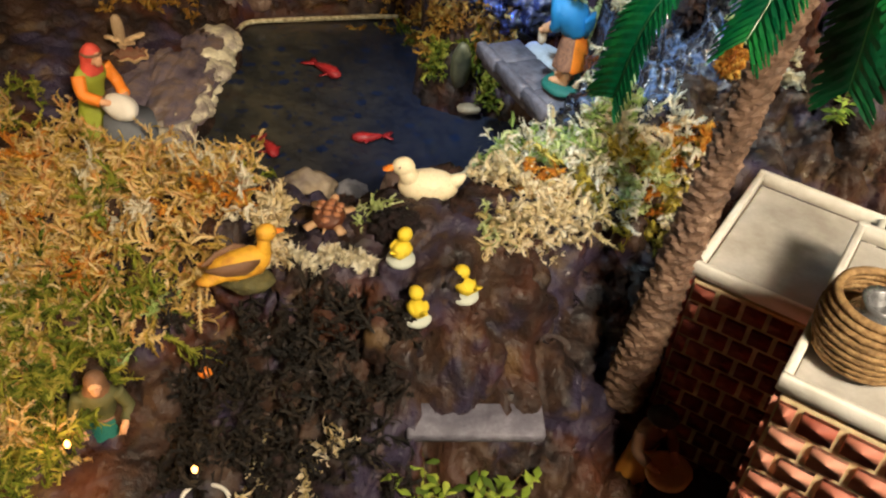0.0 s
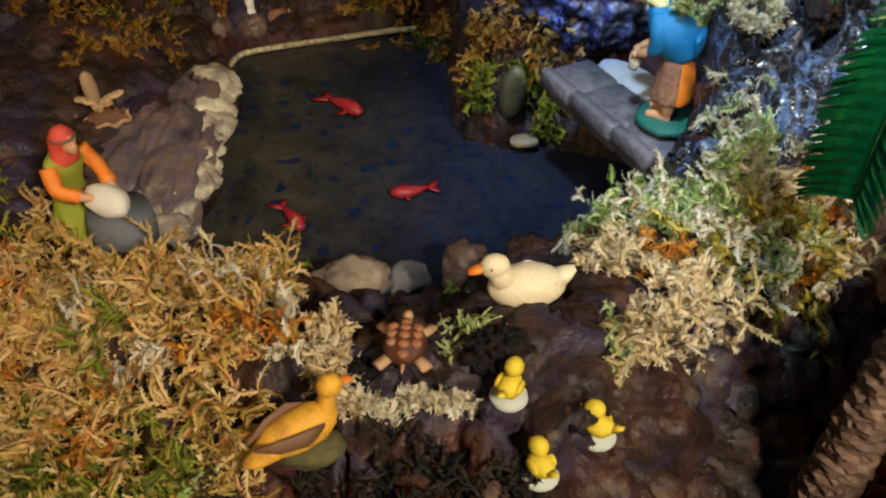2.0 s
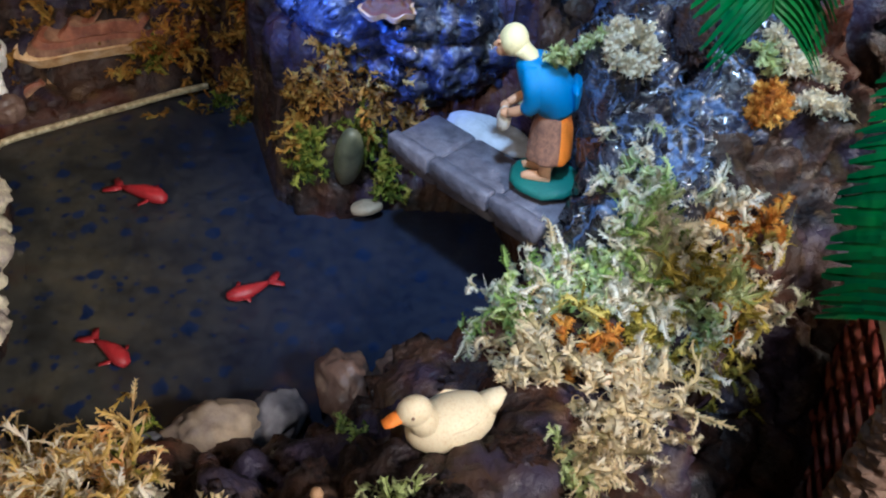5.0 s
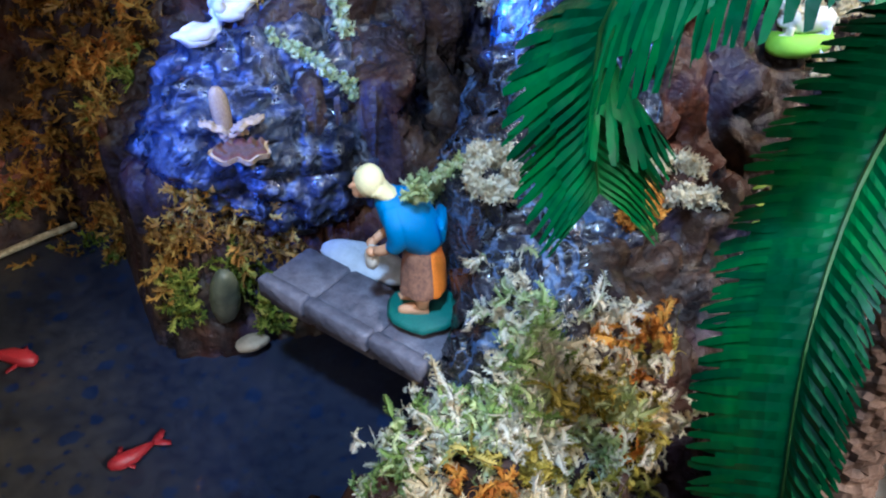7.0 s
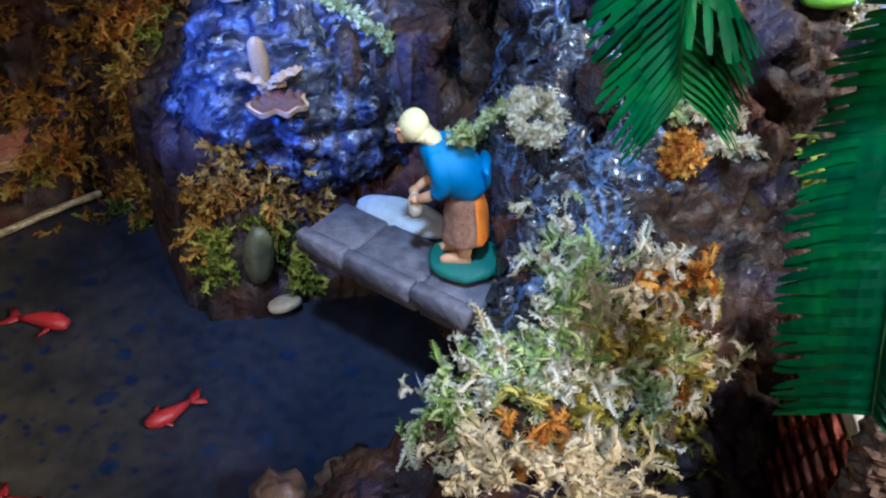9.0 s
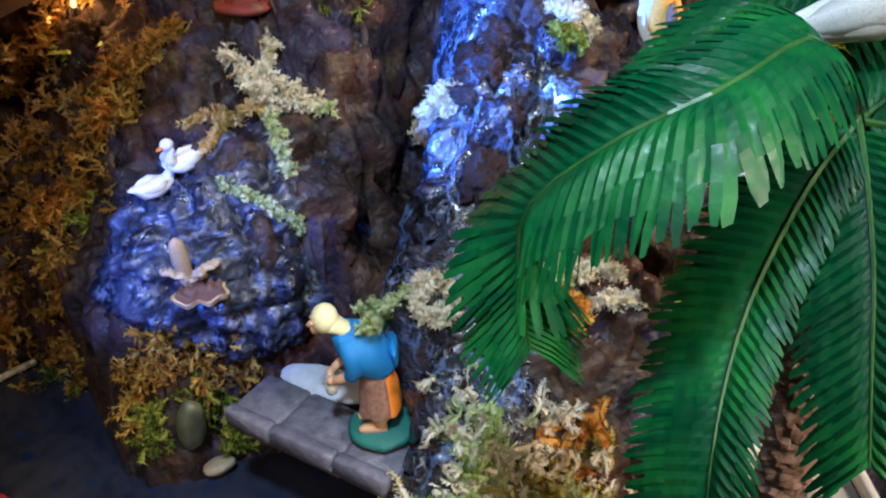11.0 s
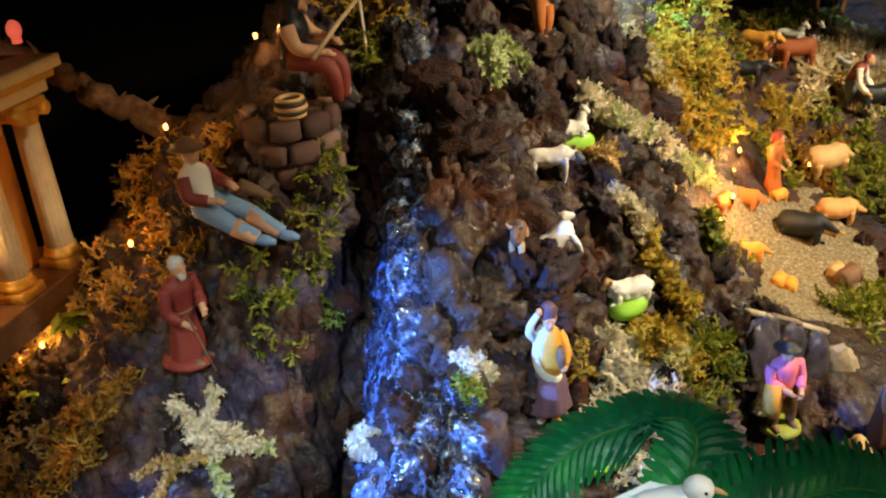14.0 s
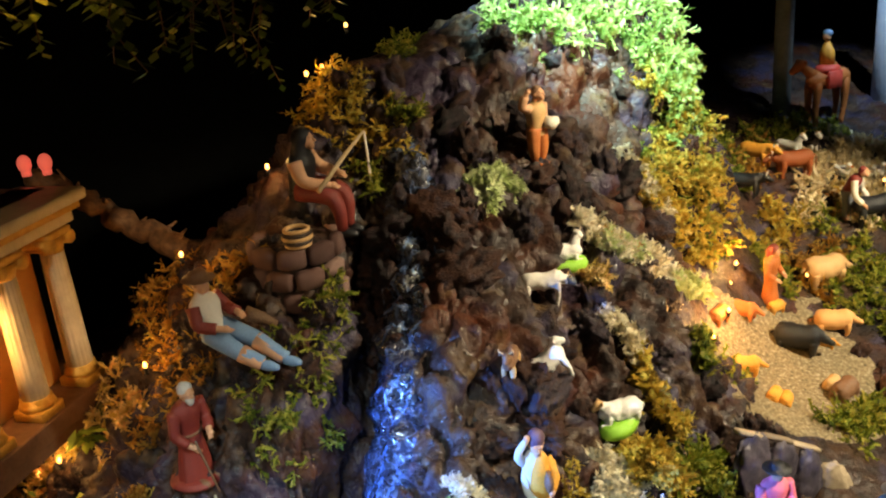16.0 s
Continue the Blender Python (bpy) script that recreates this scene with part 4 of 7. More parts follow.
plumes("pale green arm of moss on the wet rock", MOSS_LIME, [[(.36, 1.012, .68), (.335, 1.008, .68), (.316, 1.004, .668)], [(.34, 1.01, .683), (.33, 1.015, .69)]], .009, .0018)
plumes("compact cream tuft of moss at the edge of the cascade", MOSS_CREAM, [[(.462, 1.145, .742), (.484, 1.14, .76)], [(.466, 1.145, .756), (.48, 1.145, .742)], [(.472, 1.143, .765), (.478, 1.146, .75)]], .014, .0021)
plumes("cream tuft of moss on the rock face", MOSS_CREAM, [[(.565, 1.122, .815), (.588, 1.116, .812)], [(.575, 1.12, .825), (.58, 1.12, .8)], [(.59, 1.116, .808), (.598, 1.114, .79)]], .013, .0021)
plumes("yellow green moss under the cream tuft", MOSS_GREEN, [[(.565, 1.118, .8), (.57, 1.114, .783)], [(.572, 1.117, .797), (.583, 1.113, .775)]], .011, .0018)
plumes("orange ring of moss on the rock under the palm", MOSS_ORANGE, [[(.486 + .015 * math.cos(a), .985, .619 + .014 * math.sin(a)) for a in np.linspace(0, 6.3, 10)]], .01, .0019)
plumes("cream moss on the rock under the palm", MOSS_CREAM, [[(.5, 1.028, .65), (.512, 1.022, .632), (.53, 1.015, .618)], [(.52, 1.0, .605), (.545, 1.0, .6), (.57, .995, .588)], [(.53, 1.02, .63), (.56, 1.01, .612)]], .012, .002)
plumes("pale green tuft of moss under the palm", MOSS_LIME, [[(.49, 1.025, .64), (.505, 1.02, .622)]], .011, .0018)
plumes("thick cream plume of moss on the near rock", MOSS_PALE, [[(.043, .8, .545), (.05, .775, .545), (.058, .752, .545), (.068, .728, .545)], [(.05, .79, .548), (.06, .76, .548)], [(.04, .785, .543), (.055, .745, .543)]], .02, .0026)
plumes("curved cream sprig of moss on the near rock", MOSS_CREAM, [[(.068, .738, .548), (.092, .727, .548), (.114, .734, .548), (.141, .728, .548)]], .011, .0022)
moss("small pale tuft of moss beside the ducklings", MOSS_LIME, [(.14, .785, .012, 60), (.252, .775, .008, 30), (.245, .79, .008, 30)], .022, .0013)
TO_ROCK = (.1, 1, -.25)
moss("rusty tan moss on the rock in the pond", MOSS_RUST, [(.185, 1.22, .016, 60, .535), (.206, 1.217, .016, 60, .543), (.227, 1.213, .018, 60, .53), (.253, 1.205, .018, 70, .505), (.268, 1.2, .014, 50, .5), (.178, 1.225, .014, 50, .505), (.17, 1.228, .012, 40, .475), (.2, 1.215, .014, 40, .575)], .024, .0017, share=.32, inward=TO_ROCK)
moss("yellow green moss on the rock in the pond", MOSS_GREEN, [(.182, 1.215, .013, 60, .478), (.186, 1.208, .011, 50, .46), (.24, 1.208, .013, 60, .475), (.249, 1.203, .012, 60, .445), (.255, 1.2, .01, 50, .42), (.176, 1.215, .011, 40, .45), (.235, 1.21, .01, 40, .5)], .02, .0016, share=.32, inward=TO_ROCK)

# strips of moss laid over the mountain side
plumes("cream and green strip of moss on the mountain side", MOSS_CREAM, [[(.959, 1.381, .95), (.957, 1.338, .925), (1.003, 1.328, .896), (1.057, 1.331, .859), (1.125, 1.352, .806)], [(.97, 1.37, .94), (1.0, 1.35, .905), (1.06, 1.34, .87)]], 0.022, 0.0034)
plumes("pale green end of the strip of moss", MOSS_LIME, [[(.98, 1.35, .915), (1.03, 1.335, .88)], [(1.1, 1.35, .82), (1.15, 1.357, .79), (1.189, 1.363, .766)], [(1.13, 1.345, .8), (1.17, 1.35, .775)]], 0.022, 0.0034)
plumes("tan tuft of moss on the mountain side", MOSS_TAN, [[(.894, 1.301, .9), (.924, 1.29, .89)], [(.9, 1.29, .893), (.93, 1.295, .885)], [(.985, 1.36, .92), (1.02, 1.34, .885)]], 0.02, 0.0032)
plumes("cream strip of moss above the lying sheep", MOSS_CREAM, [[(.89, 1.272, .862), (.907, 1.246, .842), (.916, 1.226, .827), (.914, 1.224, .804)]], 0.019, 0.0032)
plumes("golden strip of moss beside the lying sheep", MOSS_GOLD, [[(.905, 1.215, .79), (.918, 1.205, .772), (.901, 1.153, .762), (.918, 1.147, .729)], [(.912, 1.225, .815), (.92, 1.215, .795)], [(.91, 1.16, .75), (.925, 1.15, .735)]], 0.02, 0.0032)
plumes("yellow green moss beside the glowing bulb", MOSS_GREEN, [[(1.127, 1.313, .746), (1.08, 1.26, .762), (1.031, 1.213, .778), (1.011, 1.199, .761)], [(1.04, 1.22, .775), (1.02, 1.2, .755)]], 0.02, 0.0032)
plumes("green tuft of moss below the shepherd", MOSS_LIME, [[(.796, 1.399, 1.019), (.828, 1.389, 1.024), (.862, 1.379, 1.008)], [(.809, 1.382, .997), (.83, 1.385, 1.01)], [(.82, 1.39, 1.03), (.85, 1.385, 1.02)]], 0.022, 0.0032)
plumes("cream edge of the moss on the hill", MOSS_CREAM, [[(1.1, 1.44, .99), (1.11, 1.434, .974), (1.157, 1.433, .921), (1.17, 1.419, .882)]], 0.02, 0.0032)
plumes("cream moss beside the water seller", MOSS_CREAM, [[(.777, 1.149, .75), (.803, 1.148, .721), (.805, 1.113, .71)], [(.771, 1.132, .721), (.823, 1.15, .723)], [(.76, 1.13, .73), (.8, 1.12, .7)]], 0.024, 0.0036)
plumes("golden moss behind the water seller", MOSS_GOLD, [[(.864, 1.144, .728), (.875, 1.11, .689)], [(.85, 1.15, .735), (.86, 1.12, .7)], [(.83, 1.15, .73), (.84, 1.13, .71)]], 0.023, 0.0034)
plumes("bright green bush of moss above the lane", MOSS_GREEN, [[(.889, 1.123, .708), (.918, 1.113, .689), (.94, 1.096, .663)], [(.892, 1.111, .685), (.936, 1.112, .693)], [(.9, 1.12, .7), (.93, 1.12, .7)]], 0.027, 0.0021)

# ---- palm ----
FROND_MID = material("green_leaf_rib", [(0.3, (0.01, 0.06, 0.015)), (0.7, (0.05, 0.16, 0.03))], 50, (0.3, 0.5), bump=0.1)


def bez(p0, p1, p2, t):
    p0, p1, p2 = (np.array(p, float) for p in (p0, p1, p2))
    return p0 * (1 - t) ** 2 + p1 * 2 * t * (1 - t) + p2 * t * t


def along(pts, t):
    """A point on the smooth line through pts."""
    n = len(pts) - 1
    u = min(max(t, -.05), 1.05) * n
    i = min(max(int(u), 0), n - 1)
    f = u - i
    p = [np.array(pts[min(max(j, 0), n)], float) for j in (i - 1, i, i + 1, i + 2)]
    return 0.5 * (2 * p[1] + (p[2] - p[0]) * f + (2 * p[0] - 5 * p[1] + 4 * p[2] - p[3]) * f * f + (3 * p[1] - p[0] - 3 * p[2] + p[3]) * f ** 3)


def frond(pts, half, face, seed, first=.06, pitch=.0036, lean=(.62, .8, 0), sag=(.16, .16), narrow=1.0):
    """A frond along pts: a rib and two rows of narrow leaflets that are fused for most of their length and frayed at the ends; face is the way its upper side looks."""
    r = np.random.default_rng(seed)
    s = Shape()
    ts = np.linspace(0, 1, 18)
    rib = [along(pts, t) for t in ts]
    s.tube(rib, [.0019 * (1 - .75 * t) for t in ts], 1, 6)
    reach = sum(np.linalg.norm(b - a) for a, b in zip(rib[:-1], rib[1:]))
    count, J, fused = int(reach / pitch), 9, 6
    for sg in (1, -1):
        lines_, ups = [], []
        for k in range(count):
            t = first + (1 - first) * k / (count - 1)
            p = along(pts, t)
            d = along(pts, t + .02) - along(pts, t - .02)
            d /= np.linalg.norm(d)
            side = np.cross(d, np.array(face, float))
            side /= np.linalg.norm(side) + 1e-6
            up = np.cross(side, d)
            ln = half * (0.45 + 0.65 * math.sin(math.pi * min(t * 0.72 + .14, 1)) ** 0.6) * (0.93 + .14 * r.random())
            ln *= narrow if sg < 0 else 1
            q = side * sg + d * (lean[0] + lean[1] * t * t + (lean[2] if sg < 0 else 0)) + up * .16
            q /= np.linalg.norm(q)
            down = sag[0 if sg > 0 else 1]
            stray = .05 * r.normal()
            rows = []
            for j in range(J):
                u = j / (J - 1)
                loose = max(0, u - .62) / .38
                rows.append(p + q * ln * u - np.array([0, 0, 1]) * ln * down * u * u - up * ln * 0.12 * u * u + d * ln * stray * loose + up * pitch * .42 * (k % 2) * min(1, u * 4))
            lines_.append(rows)
            ups.append(up)
        C_ = np.array(lines_)
        verts_, faces_ = C_.reshape(-1, 3).tolist(), []
        for k in range(count - 1):
            for j in range(J - 1):
                if j < fused:
                    faces_.append((k * J + j, k * J + j + 1, (k + 1) * J + j + 1, (k + 1) * J + j))
        for k in range(count):
            step_ = (C_[min(k + 1, count - 1)] - C_[max(k - 1, 0)]) / (min(k + 1, count - 1) - max(k - 1, 0)) * .5
            first_ = len(verts_)
            for j in range(fused - 2, J):
                f_ = (.98, .98, .96, .9, .45)[j - fused + 2]
                lift_ = ups[k] * pitch * .05
                verts_ += [(C_[k, j] - step_[j] * f_ + lift_).tolist(), (C_[k, j] + step_[j] * f_ + lift_).tolist()]
            faces_ += [(first_ + 2 * i, first_ + 2 * i + 1, first_ + 2 * i + 3, first_ + 2 * i + 2) for i in range(J - fused + 1)]
        s.add(verts_, faces_, 0)
    return s


PB = np.array((.385, .708, .4))
back = Matrix.Translation(-Vector(PB))
palm = thing("palm_tree", None, None, Matrix.Translation(Vector(PB)), "plastic palm tree with rough bark trunk and glossy green fronds", "palm tree")
C = (.452, .754, .872)
trunk, rt = Shape(), np.random.default_rng(5)
rings, N = [], 26
for k in range(240):
    t = k / 239
    p = bez(PB, (.4, .72, .62), C, t)
    base = .019 - .0085 * t
    for a in range(N):
        ang = 2 * math.pi * a / N
        saw = (t * 40 + .35 * math.sin(ang * 2 + t * 9) + .25 * math.sin(ang * 5 - t * 31)) % 1
        rr = base * (.9 + .24 * saw + .06 * rt.normal() * saw)
        rings.append(p + np.array((math.cos(ang), math.sin(ang), 0)) * rr)
trunk.grid(rings, N, 0)
part("trunk", trunk.moved(back), BARK, palm, "rough ringed bark trunk", smooth=False)
CROWN = (.453, .761, .886)
FRONDS = [
    ([(.447, .768, .9), (.405, .759, .936), (.337, .742, .938), (.303, .762, .917), (.288, .79, .88), (.291, .796, .835), (.297, .795, .8)], .036, (-.25, -.3, .9), .0032),
    ([CROWN, (.42, .757, .862), (.372, .741, .82), (.33, .712, .78), (.31, .686, .724)], .038, (-.84, -.2, .43), .0028),
    ([(.475, .775, .9), (.53, .8, .925), (.545, .83, .925), (.515, .868, .905), (.48, .885, .88), (.456, .892, .852)], .033, (-.1, -.35, .93), .0038),
    ([CROWN, (.44, .742, .868), (.421, .717, .84), (.402, .696, .812), (.384, .675, .78)], .034, (-.8, -.35, .4), .003),
    ([CROWN, (.51, .755, .905), (.6, .745, .893), (.7, .74, .83)], .046, (-.2, -.5, .8), .0045),
    ([CROWN, (.51, .8, .865), (.565, .845, .815), (.62, .88, .71)], .044, (-.4, -.6, .7), .004),
    ([CROWN, (.5, .76, .88), (.56, .76, .87), (.62, .75, .8), (.65, .74, .7)], .046, (-.1, -.4, .9), .004),
    ([CROWN, (.475, .735, .88), (.5, .72, .85), (.515, .705, .78)], .04, (-.4, -.7, .4), .0036),
    ([CROWN, (.48, .78, .87), (.505, .79, .82), (.52, .795, .69)], .04, (-.5, -.7, .3), .0036),
]
for i, (pts, half, face, pitch) in enumerate(FRONDS):
    part("frond", frond(pts, half, face, i, .06, pitch, (.1, .05, .6) if i == 1 else (.5, .35, 0), (.2, .4) if i == 0 else (.16, .16), .66 if i == 1 else 1.0).moved(back), [PALM, FROND_MID], palm, smooth=False)


# ---- house with chimneys ----
BRICK = material("painted_brick", [(0.3, (0.2, 0.03, 0.018)), (0.55, (0.36, 0.08, 0.045)), (0.75, (0.5, 0.16, 0.1))], 40, (0.5, 0.8), bump=0.4, object_random=0.5)
MORTAR = material("pale_mortar", [(0.3, (0.52, 0.4, 0.2)), (0.7, (0.78, 0.65, 0.4))], 70, (0.7, 0.9), bump=0.5)
# Brick again, pinker and paler: strong light on one block put into its colour.
LITBRICK = material("lit_brick", [(0.3, (0.4, 0.1, 0.06)), (0.55, (0.58, 0.2, 0.13)), (0.75, (0.7, 0.32, 0.22))], 40, (0.5, 0.8), bump=0.4, object_random=0.5)
PLASTER = material("white_plaster", [(0.3, (0.62, 0.58, 0.5)), (0.7, (0.82, 0.79, 0.74))], 40, (0.6, 0.85), bump=0.25)
GREYFELT = material("grey_roof_felt", [(0.3, (0.32, 0.29, 0.25)), (0.7, (0.52, 0.5, 0.47))], 25, (0.8, 0.95), bump=0.3)
house_turn = 31


def brick_wall(parent, mesh, x0, x1, z0, z1, y, face, rows, per):
    """Rounded bricks in courses, standing proud of the mortar."""
    h, w = (z1 - z0) / rows, (x1 - x0) / per
    for r in range(rows):
        for k in range(per + (r % 2)):
            x = x0 + (k + (0.0 if r % 2 else 0.5)) * w
            lo, hi = max(x - w / 2, x0), min(x + w / 2, x1)
            if hi - lo < w * 0.3:
                continue
            b = new("brick", mesh)
            b.parent = parent
            p = Matrix.Translation(((lo + hi) / 2, y, z0 + (r + .5) * h)) if face == "y" else Matrix.Translation((y, (lo + hi) / 2, z0 + (r + .5) * h)) @ pose(0, 0, 0, 0, 0, 90)
            b.matrix_local = p @ Matrix.Diagonal(((hi - lo) * .8, 1, h * .72, 1))


brick_mesh = Shape().box((0, 0, 0), (1, .006, 1), 0, None, .9).mesh("brick", [BRICK])
lit_mesh = Shape().box((0, 0, 0), (1, .006, 1), 0, None, .9).mesh("brick", [LITBRICK])


def chimney(origin, sx, sy, top, bottom, label, rows, px_, py_, mesh):
    """A brick block with a sunk tray on top and a white rim."""
    ob = thing("chimney", None, None, pose(origin[0], origin[1], bottom, 0, 0, -house_turn), label, "chimney", "chimneys of the house")
    h = top - bottom
    part("core", Shape().box((sx / 2, sy / 2, h / 2 - .006), (sx, sy, h - .012), 0, None, .01), MORTAR, ob, smooth=False)
    rim = Shape()
    t = .0065
    for c, size in (((sx / 2, 0, h), (sx + .01, t, .014)), ((sx / 2, sy, h), (sx + .01, t, .014)), ((-.0015, sy / 2, h), (t, sy - .0068, .014)), ((sx + .0015, sy / 2, h), (t, sy - .0068, .014))):
        rim.box(c, size, 0, None, .4)
    part("rim", rim, PLASTER, ob, "white plaster rim")
    part("tray", Shape().box((sx / 2, sy / 2, h - .01), (sx - .005, sy - .007, .006), 0, None, .05), GREYFELT, ob, "grey sunken tray", smooth=False)
    brick_wall(ob, mesh, 0, sx, 0, h - .012, -.001, "y", rows, px_)
    brick_wall(ob, mesh, 0, sy, 0, h - .012, -.001, "x", rows, py_)
    return ob


chimney((.415, .708), .11, .17, .562, .33, "square brick chimney with white rim and sunken grey tray", 11, 5, 7, brick_mesh)
chimney((.425, .53), .17, .2, .62, .33, "brick block of the house in pink, brightly lit colour with a white rim", 12, 6, 7, lit_mesh)
WICKER = material("wicker", [(0.3, (0.13, 0.07, 0.025)), (0.55, (0.34, 0.2, 0.08)), (0.75, (0.5, 0.34, 0.16))], 150, (0.6, 0.85), bump=0.6)
GREYMETAL = material("grey_pewter", [(0.3, (0.15, 0.15, 0.16)), (0.7, (0.5, 0.5, 0.52))], 60, (0.2, 0.4), metal=0.7, bump=0.1)
bas = Shape()
for k in range(9):
    z = .004 + .0052 * k
    bas.tube([(math.cos(a) * (.03 + .004 * math.sin(k * .4)), math.sin(a) * (.03 + .004 * math.sin(k * .4)), z) for a in np.linspace(0, 2 * math.pi, 25)], .0031, 0, 6)
basket_m = pose(.482, .563, .621, 0, 0, 10)
bk = thing("basket", bas, WICKER, basket_m, "round woven wicker basket standing on the brick block", "basket")
part("jug", Shape().lathe([(.001, .006), (.018, .006), (.023, .02), (.019, .034), (.012, .04), (.015, .046), (.011, .044), (.001, .03)], 0, 18), GREYMETAL, bk, "grey metal jug inside the basket")

# ---- stones and fittings of the pond ----
BROWNSTONE = material("brown_stone", [(0.3, (0.05, 0.03, 0.025)), (0.55, (0.13, 0.08, 0.06)), (0.75, (0.24, 0.17, 0.12))], 40, (0.3, 0.6), bump=0.5)
OLIVESTONE = material("olive_stone", [(0.3, (0.06, 0.065, 0.04)), (0.7, (0.17, 0.17, 0.1))], 40, (0.3, 0.6), bump=0.4)
STONES = [(.052, .94, .438, .03, .017, .022, PALESTONE, "pale"), (.098, .95, .42, .028, .018, .02, GREYSTONE, "grey"), (.155, .958, .425, .036, .022, .026, BROWNSTONE, "brown"), (.2, .965, .42, .024, .02, .016, BROWNSTONE, "brown"), (.005, .935, .43, .024, .014, .016, GREYSTONE, "grey"), (-.1, .955, .425, .026, .022, .022, GREYSTONE, "grey"), (.19, .8, .51, .02, .016, .014, BROWNSTONE, "brown"), (.23, .8, .51, .016, .014, .012, PALESTONE, "pale"), (-.1, 1.425, .425, .018, .015, .014, BROWNSTONE, "brown"), (-.135, 1.405, .43, .016, .016, .015, BROWNSTONE, "brown")]
for i, (x, y, z, a, b, c, m_, tint) in enumerate(STONES):
    thing("stone", stone(20 + i, (a, b, c), .5, 4, .8, .18), m_, pose(x, y, z, 0, 0, i * 47), f"rounded {tint} stone set at the bank of the pond", "stone", "stones round the pond")
quay = thing("quay", None, None, pose(-.16, 1.12, .43), "stone quay of flat slabs with a pale scalloped edge", "quay")
part("bed", stone(51, (.062, .17, .026), .35, 6, .6, .3, .1), material("mottled_flagstone", [(0.3, (0.04, 0.03, 0.045)), (0.46, (0.12, 0.095, 0.12)), (0.6, (0.19, 0.13, 0.1)), (0.75, (0.3, 0.27, 0.3))], 34, (.3, .6), bump=.8), quay, "mottled purplish flagstones")
rq = np.random.default_rng(3)
QUAYEDGE = material("worn_quay_stone", [(0.3, (0.12, 0.09, 0.1)), (0.44, (0.34, 0.29, 0.24)), (0.54, (0.6, 0.54, 0.38)), (0.7, (0.78, 0.72, 0.54))], 50, (.35, .65), bump=.6, object_random=.25)
for i in range(11):
    y = -.15 + .03 * i
    part("edge_stone", stone(60 + i, (.034 + .008 * rq.random(), .027, .016), .4, 4, .7, .15, .08).moved(pose(.036 + .008 * math.sin(i * 1.9) - (.02 if i < 2 else 0), y, .004, 0, 0, i * 31)), QUAYEDGE, quay, "pale rounded edge stone" if i == 0 else "")
strip_pts = [(-.124, 1.3, .402), (-.122, 1.36, .403), (-.115, 1.388, .404), (-.095, 1.402, .404), (-.04, 1.42, .404), (.02, 1.438, .404), (.075, 1.455, .404), (.11, 1.465, .402)]
EDGE = material("resin_edge", [(0.3, (0.14, 0.1, 0.05)), (0.5, (0.42, 0.35, 0.2)), (0.7, (0.7, 0.62, 0.42))], 150, (0.25, 0.5), bump=0.9, bump_scale=260)
thing("pond_rim", Shape().tube(*flow(strip_pts, [.0016, .002, .0026, .003, .0032, .003, .0028, .0015], 70), 0, 8), EDGE, Matrix(), "pale raised resin rim along the far shore of the pond", "rim", kind="structure")


def bracket(seed, width, deep, thick):
    """A shelf fungus: a lobed half disc with raised rings, slots 0 and 1 in turn, and a pale rim in slot 2."""
    r_ = np.random.default_rng(seed)
    k1, k2 = r_.random(2) * 6
    n, rings = 32, 15
    top = []
    for j in range(rings + 1):
        u = .08 + .92 * j / rings
        for i in range(n):
            a = math.pi * i / (n - 1)
            lobe = 1 + .12 * math.sin(4 * a + k1) + .07 * math.sin(9 * a + k2)
            top.append((-math.cos(a) * width * u * lobe, -math.sin(a) * deep * u * lobe, thick * (.55 * math.cos(u * 1.2) + .18 * math.sin(u * 19) + .12 * math.sin(7 * a + k1) * u)))
    top = np.array(top)
    out = Shape()
    for j in range(rings):
        q = np.concatenate([top[j * n:(j + 2) * n]])
        out.add(q, [(i, i + 1, n + i + 1, n + i) for i in range(n - 1)], 2 if j >= rings - 2 else (j // 2) % 2)
    lip = top[rings * n:]
    low = lip * np.array([.93, .93, 1]) - np.array([0, 0, thick * .5])
    out.add(np.concatenate([lip, low]), [(i, i + 1, n + i + 1, n + i) for i in range(n - 1)], 2)
    out.add(np.concatenate([low, [[0, 0, -thick * .4]]]), [(i, i + 1, n) for i in range(n - 1)], 0)
    return out


FUNGUS = material("brown_fungus", [(0.3, (0.09, 0.04, 0.025)), (0.5, (0.22, 0.11, 0.06)), (0.7, (0.36, 0.2, 0.12))], 70, (.45, .75), bump=.6)
FUNGUS_RED = material("reddish_fungus", [(0.3, (0.12, 0.03, 0.015)), (0.6, (0.28, 0.1, 0.05)), (0.8, (0.4, 0.2, 0.1))], 70, (.45, .75), bump=.6)
FUNGUS_RIM = material("cream_fungus_rim", [(0.3, (0.4, 0.2, 0.07)), (0.5, (0.64, 0.42, 0.2)), (0.7, (0.8, 0.64, 0.42))], 60, (.5, .8), bump=.4)
thing("bracket_fungus", bracket(4, .115, .06, .03), [FUNGUS, FUNGUS_RED, FUNGUS_RIM], pose(.02, 1.545, .455, 14, 0, 15), "wide brown shelf fungus with a cream rim above the far shore", "fungus", "shelf fungi on the shore")
thing("bracket_fungus", bracket(9, .034, .042, .02), [FUNGUS, FUNGUS_RIM, FUNGUS_RIM], pose(-.145, 1.452, .436, 24, 0, -8), "small orange brown shelf fungus with a pale rim", "fungus", "shelf fungi on the shore")
thing("bracket_fungus", bracket(13, .045, .04, .02), [FUNGUS, FUNGUS_RED, FUNGUS_RIM], pose(-.1, 1.5, .42, 16, 0, 12), "brown shelf fungus with a cream rim under the goose", "fungus", "shelf fungi on the shore")
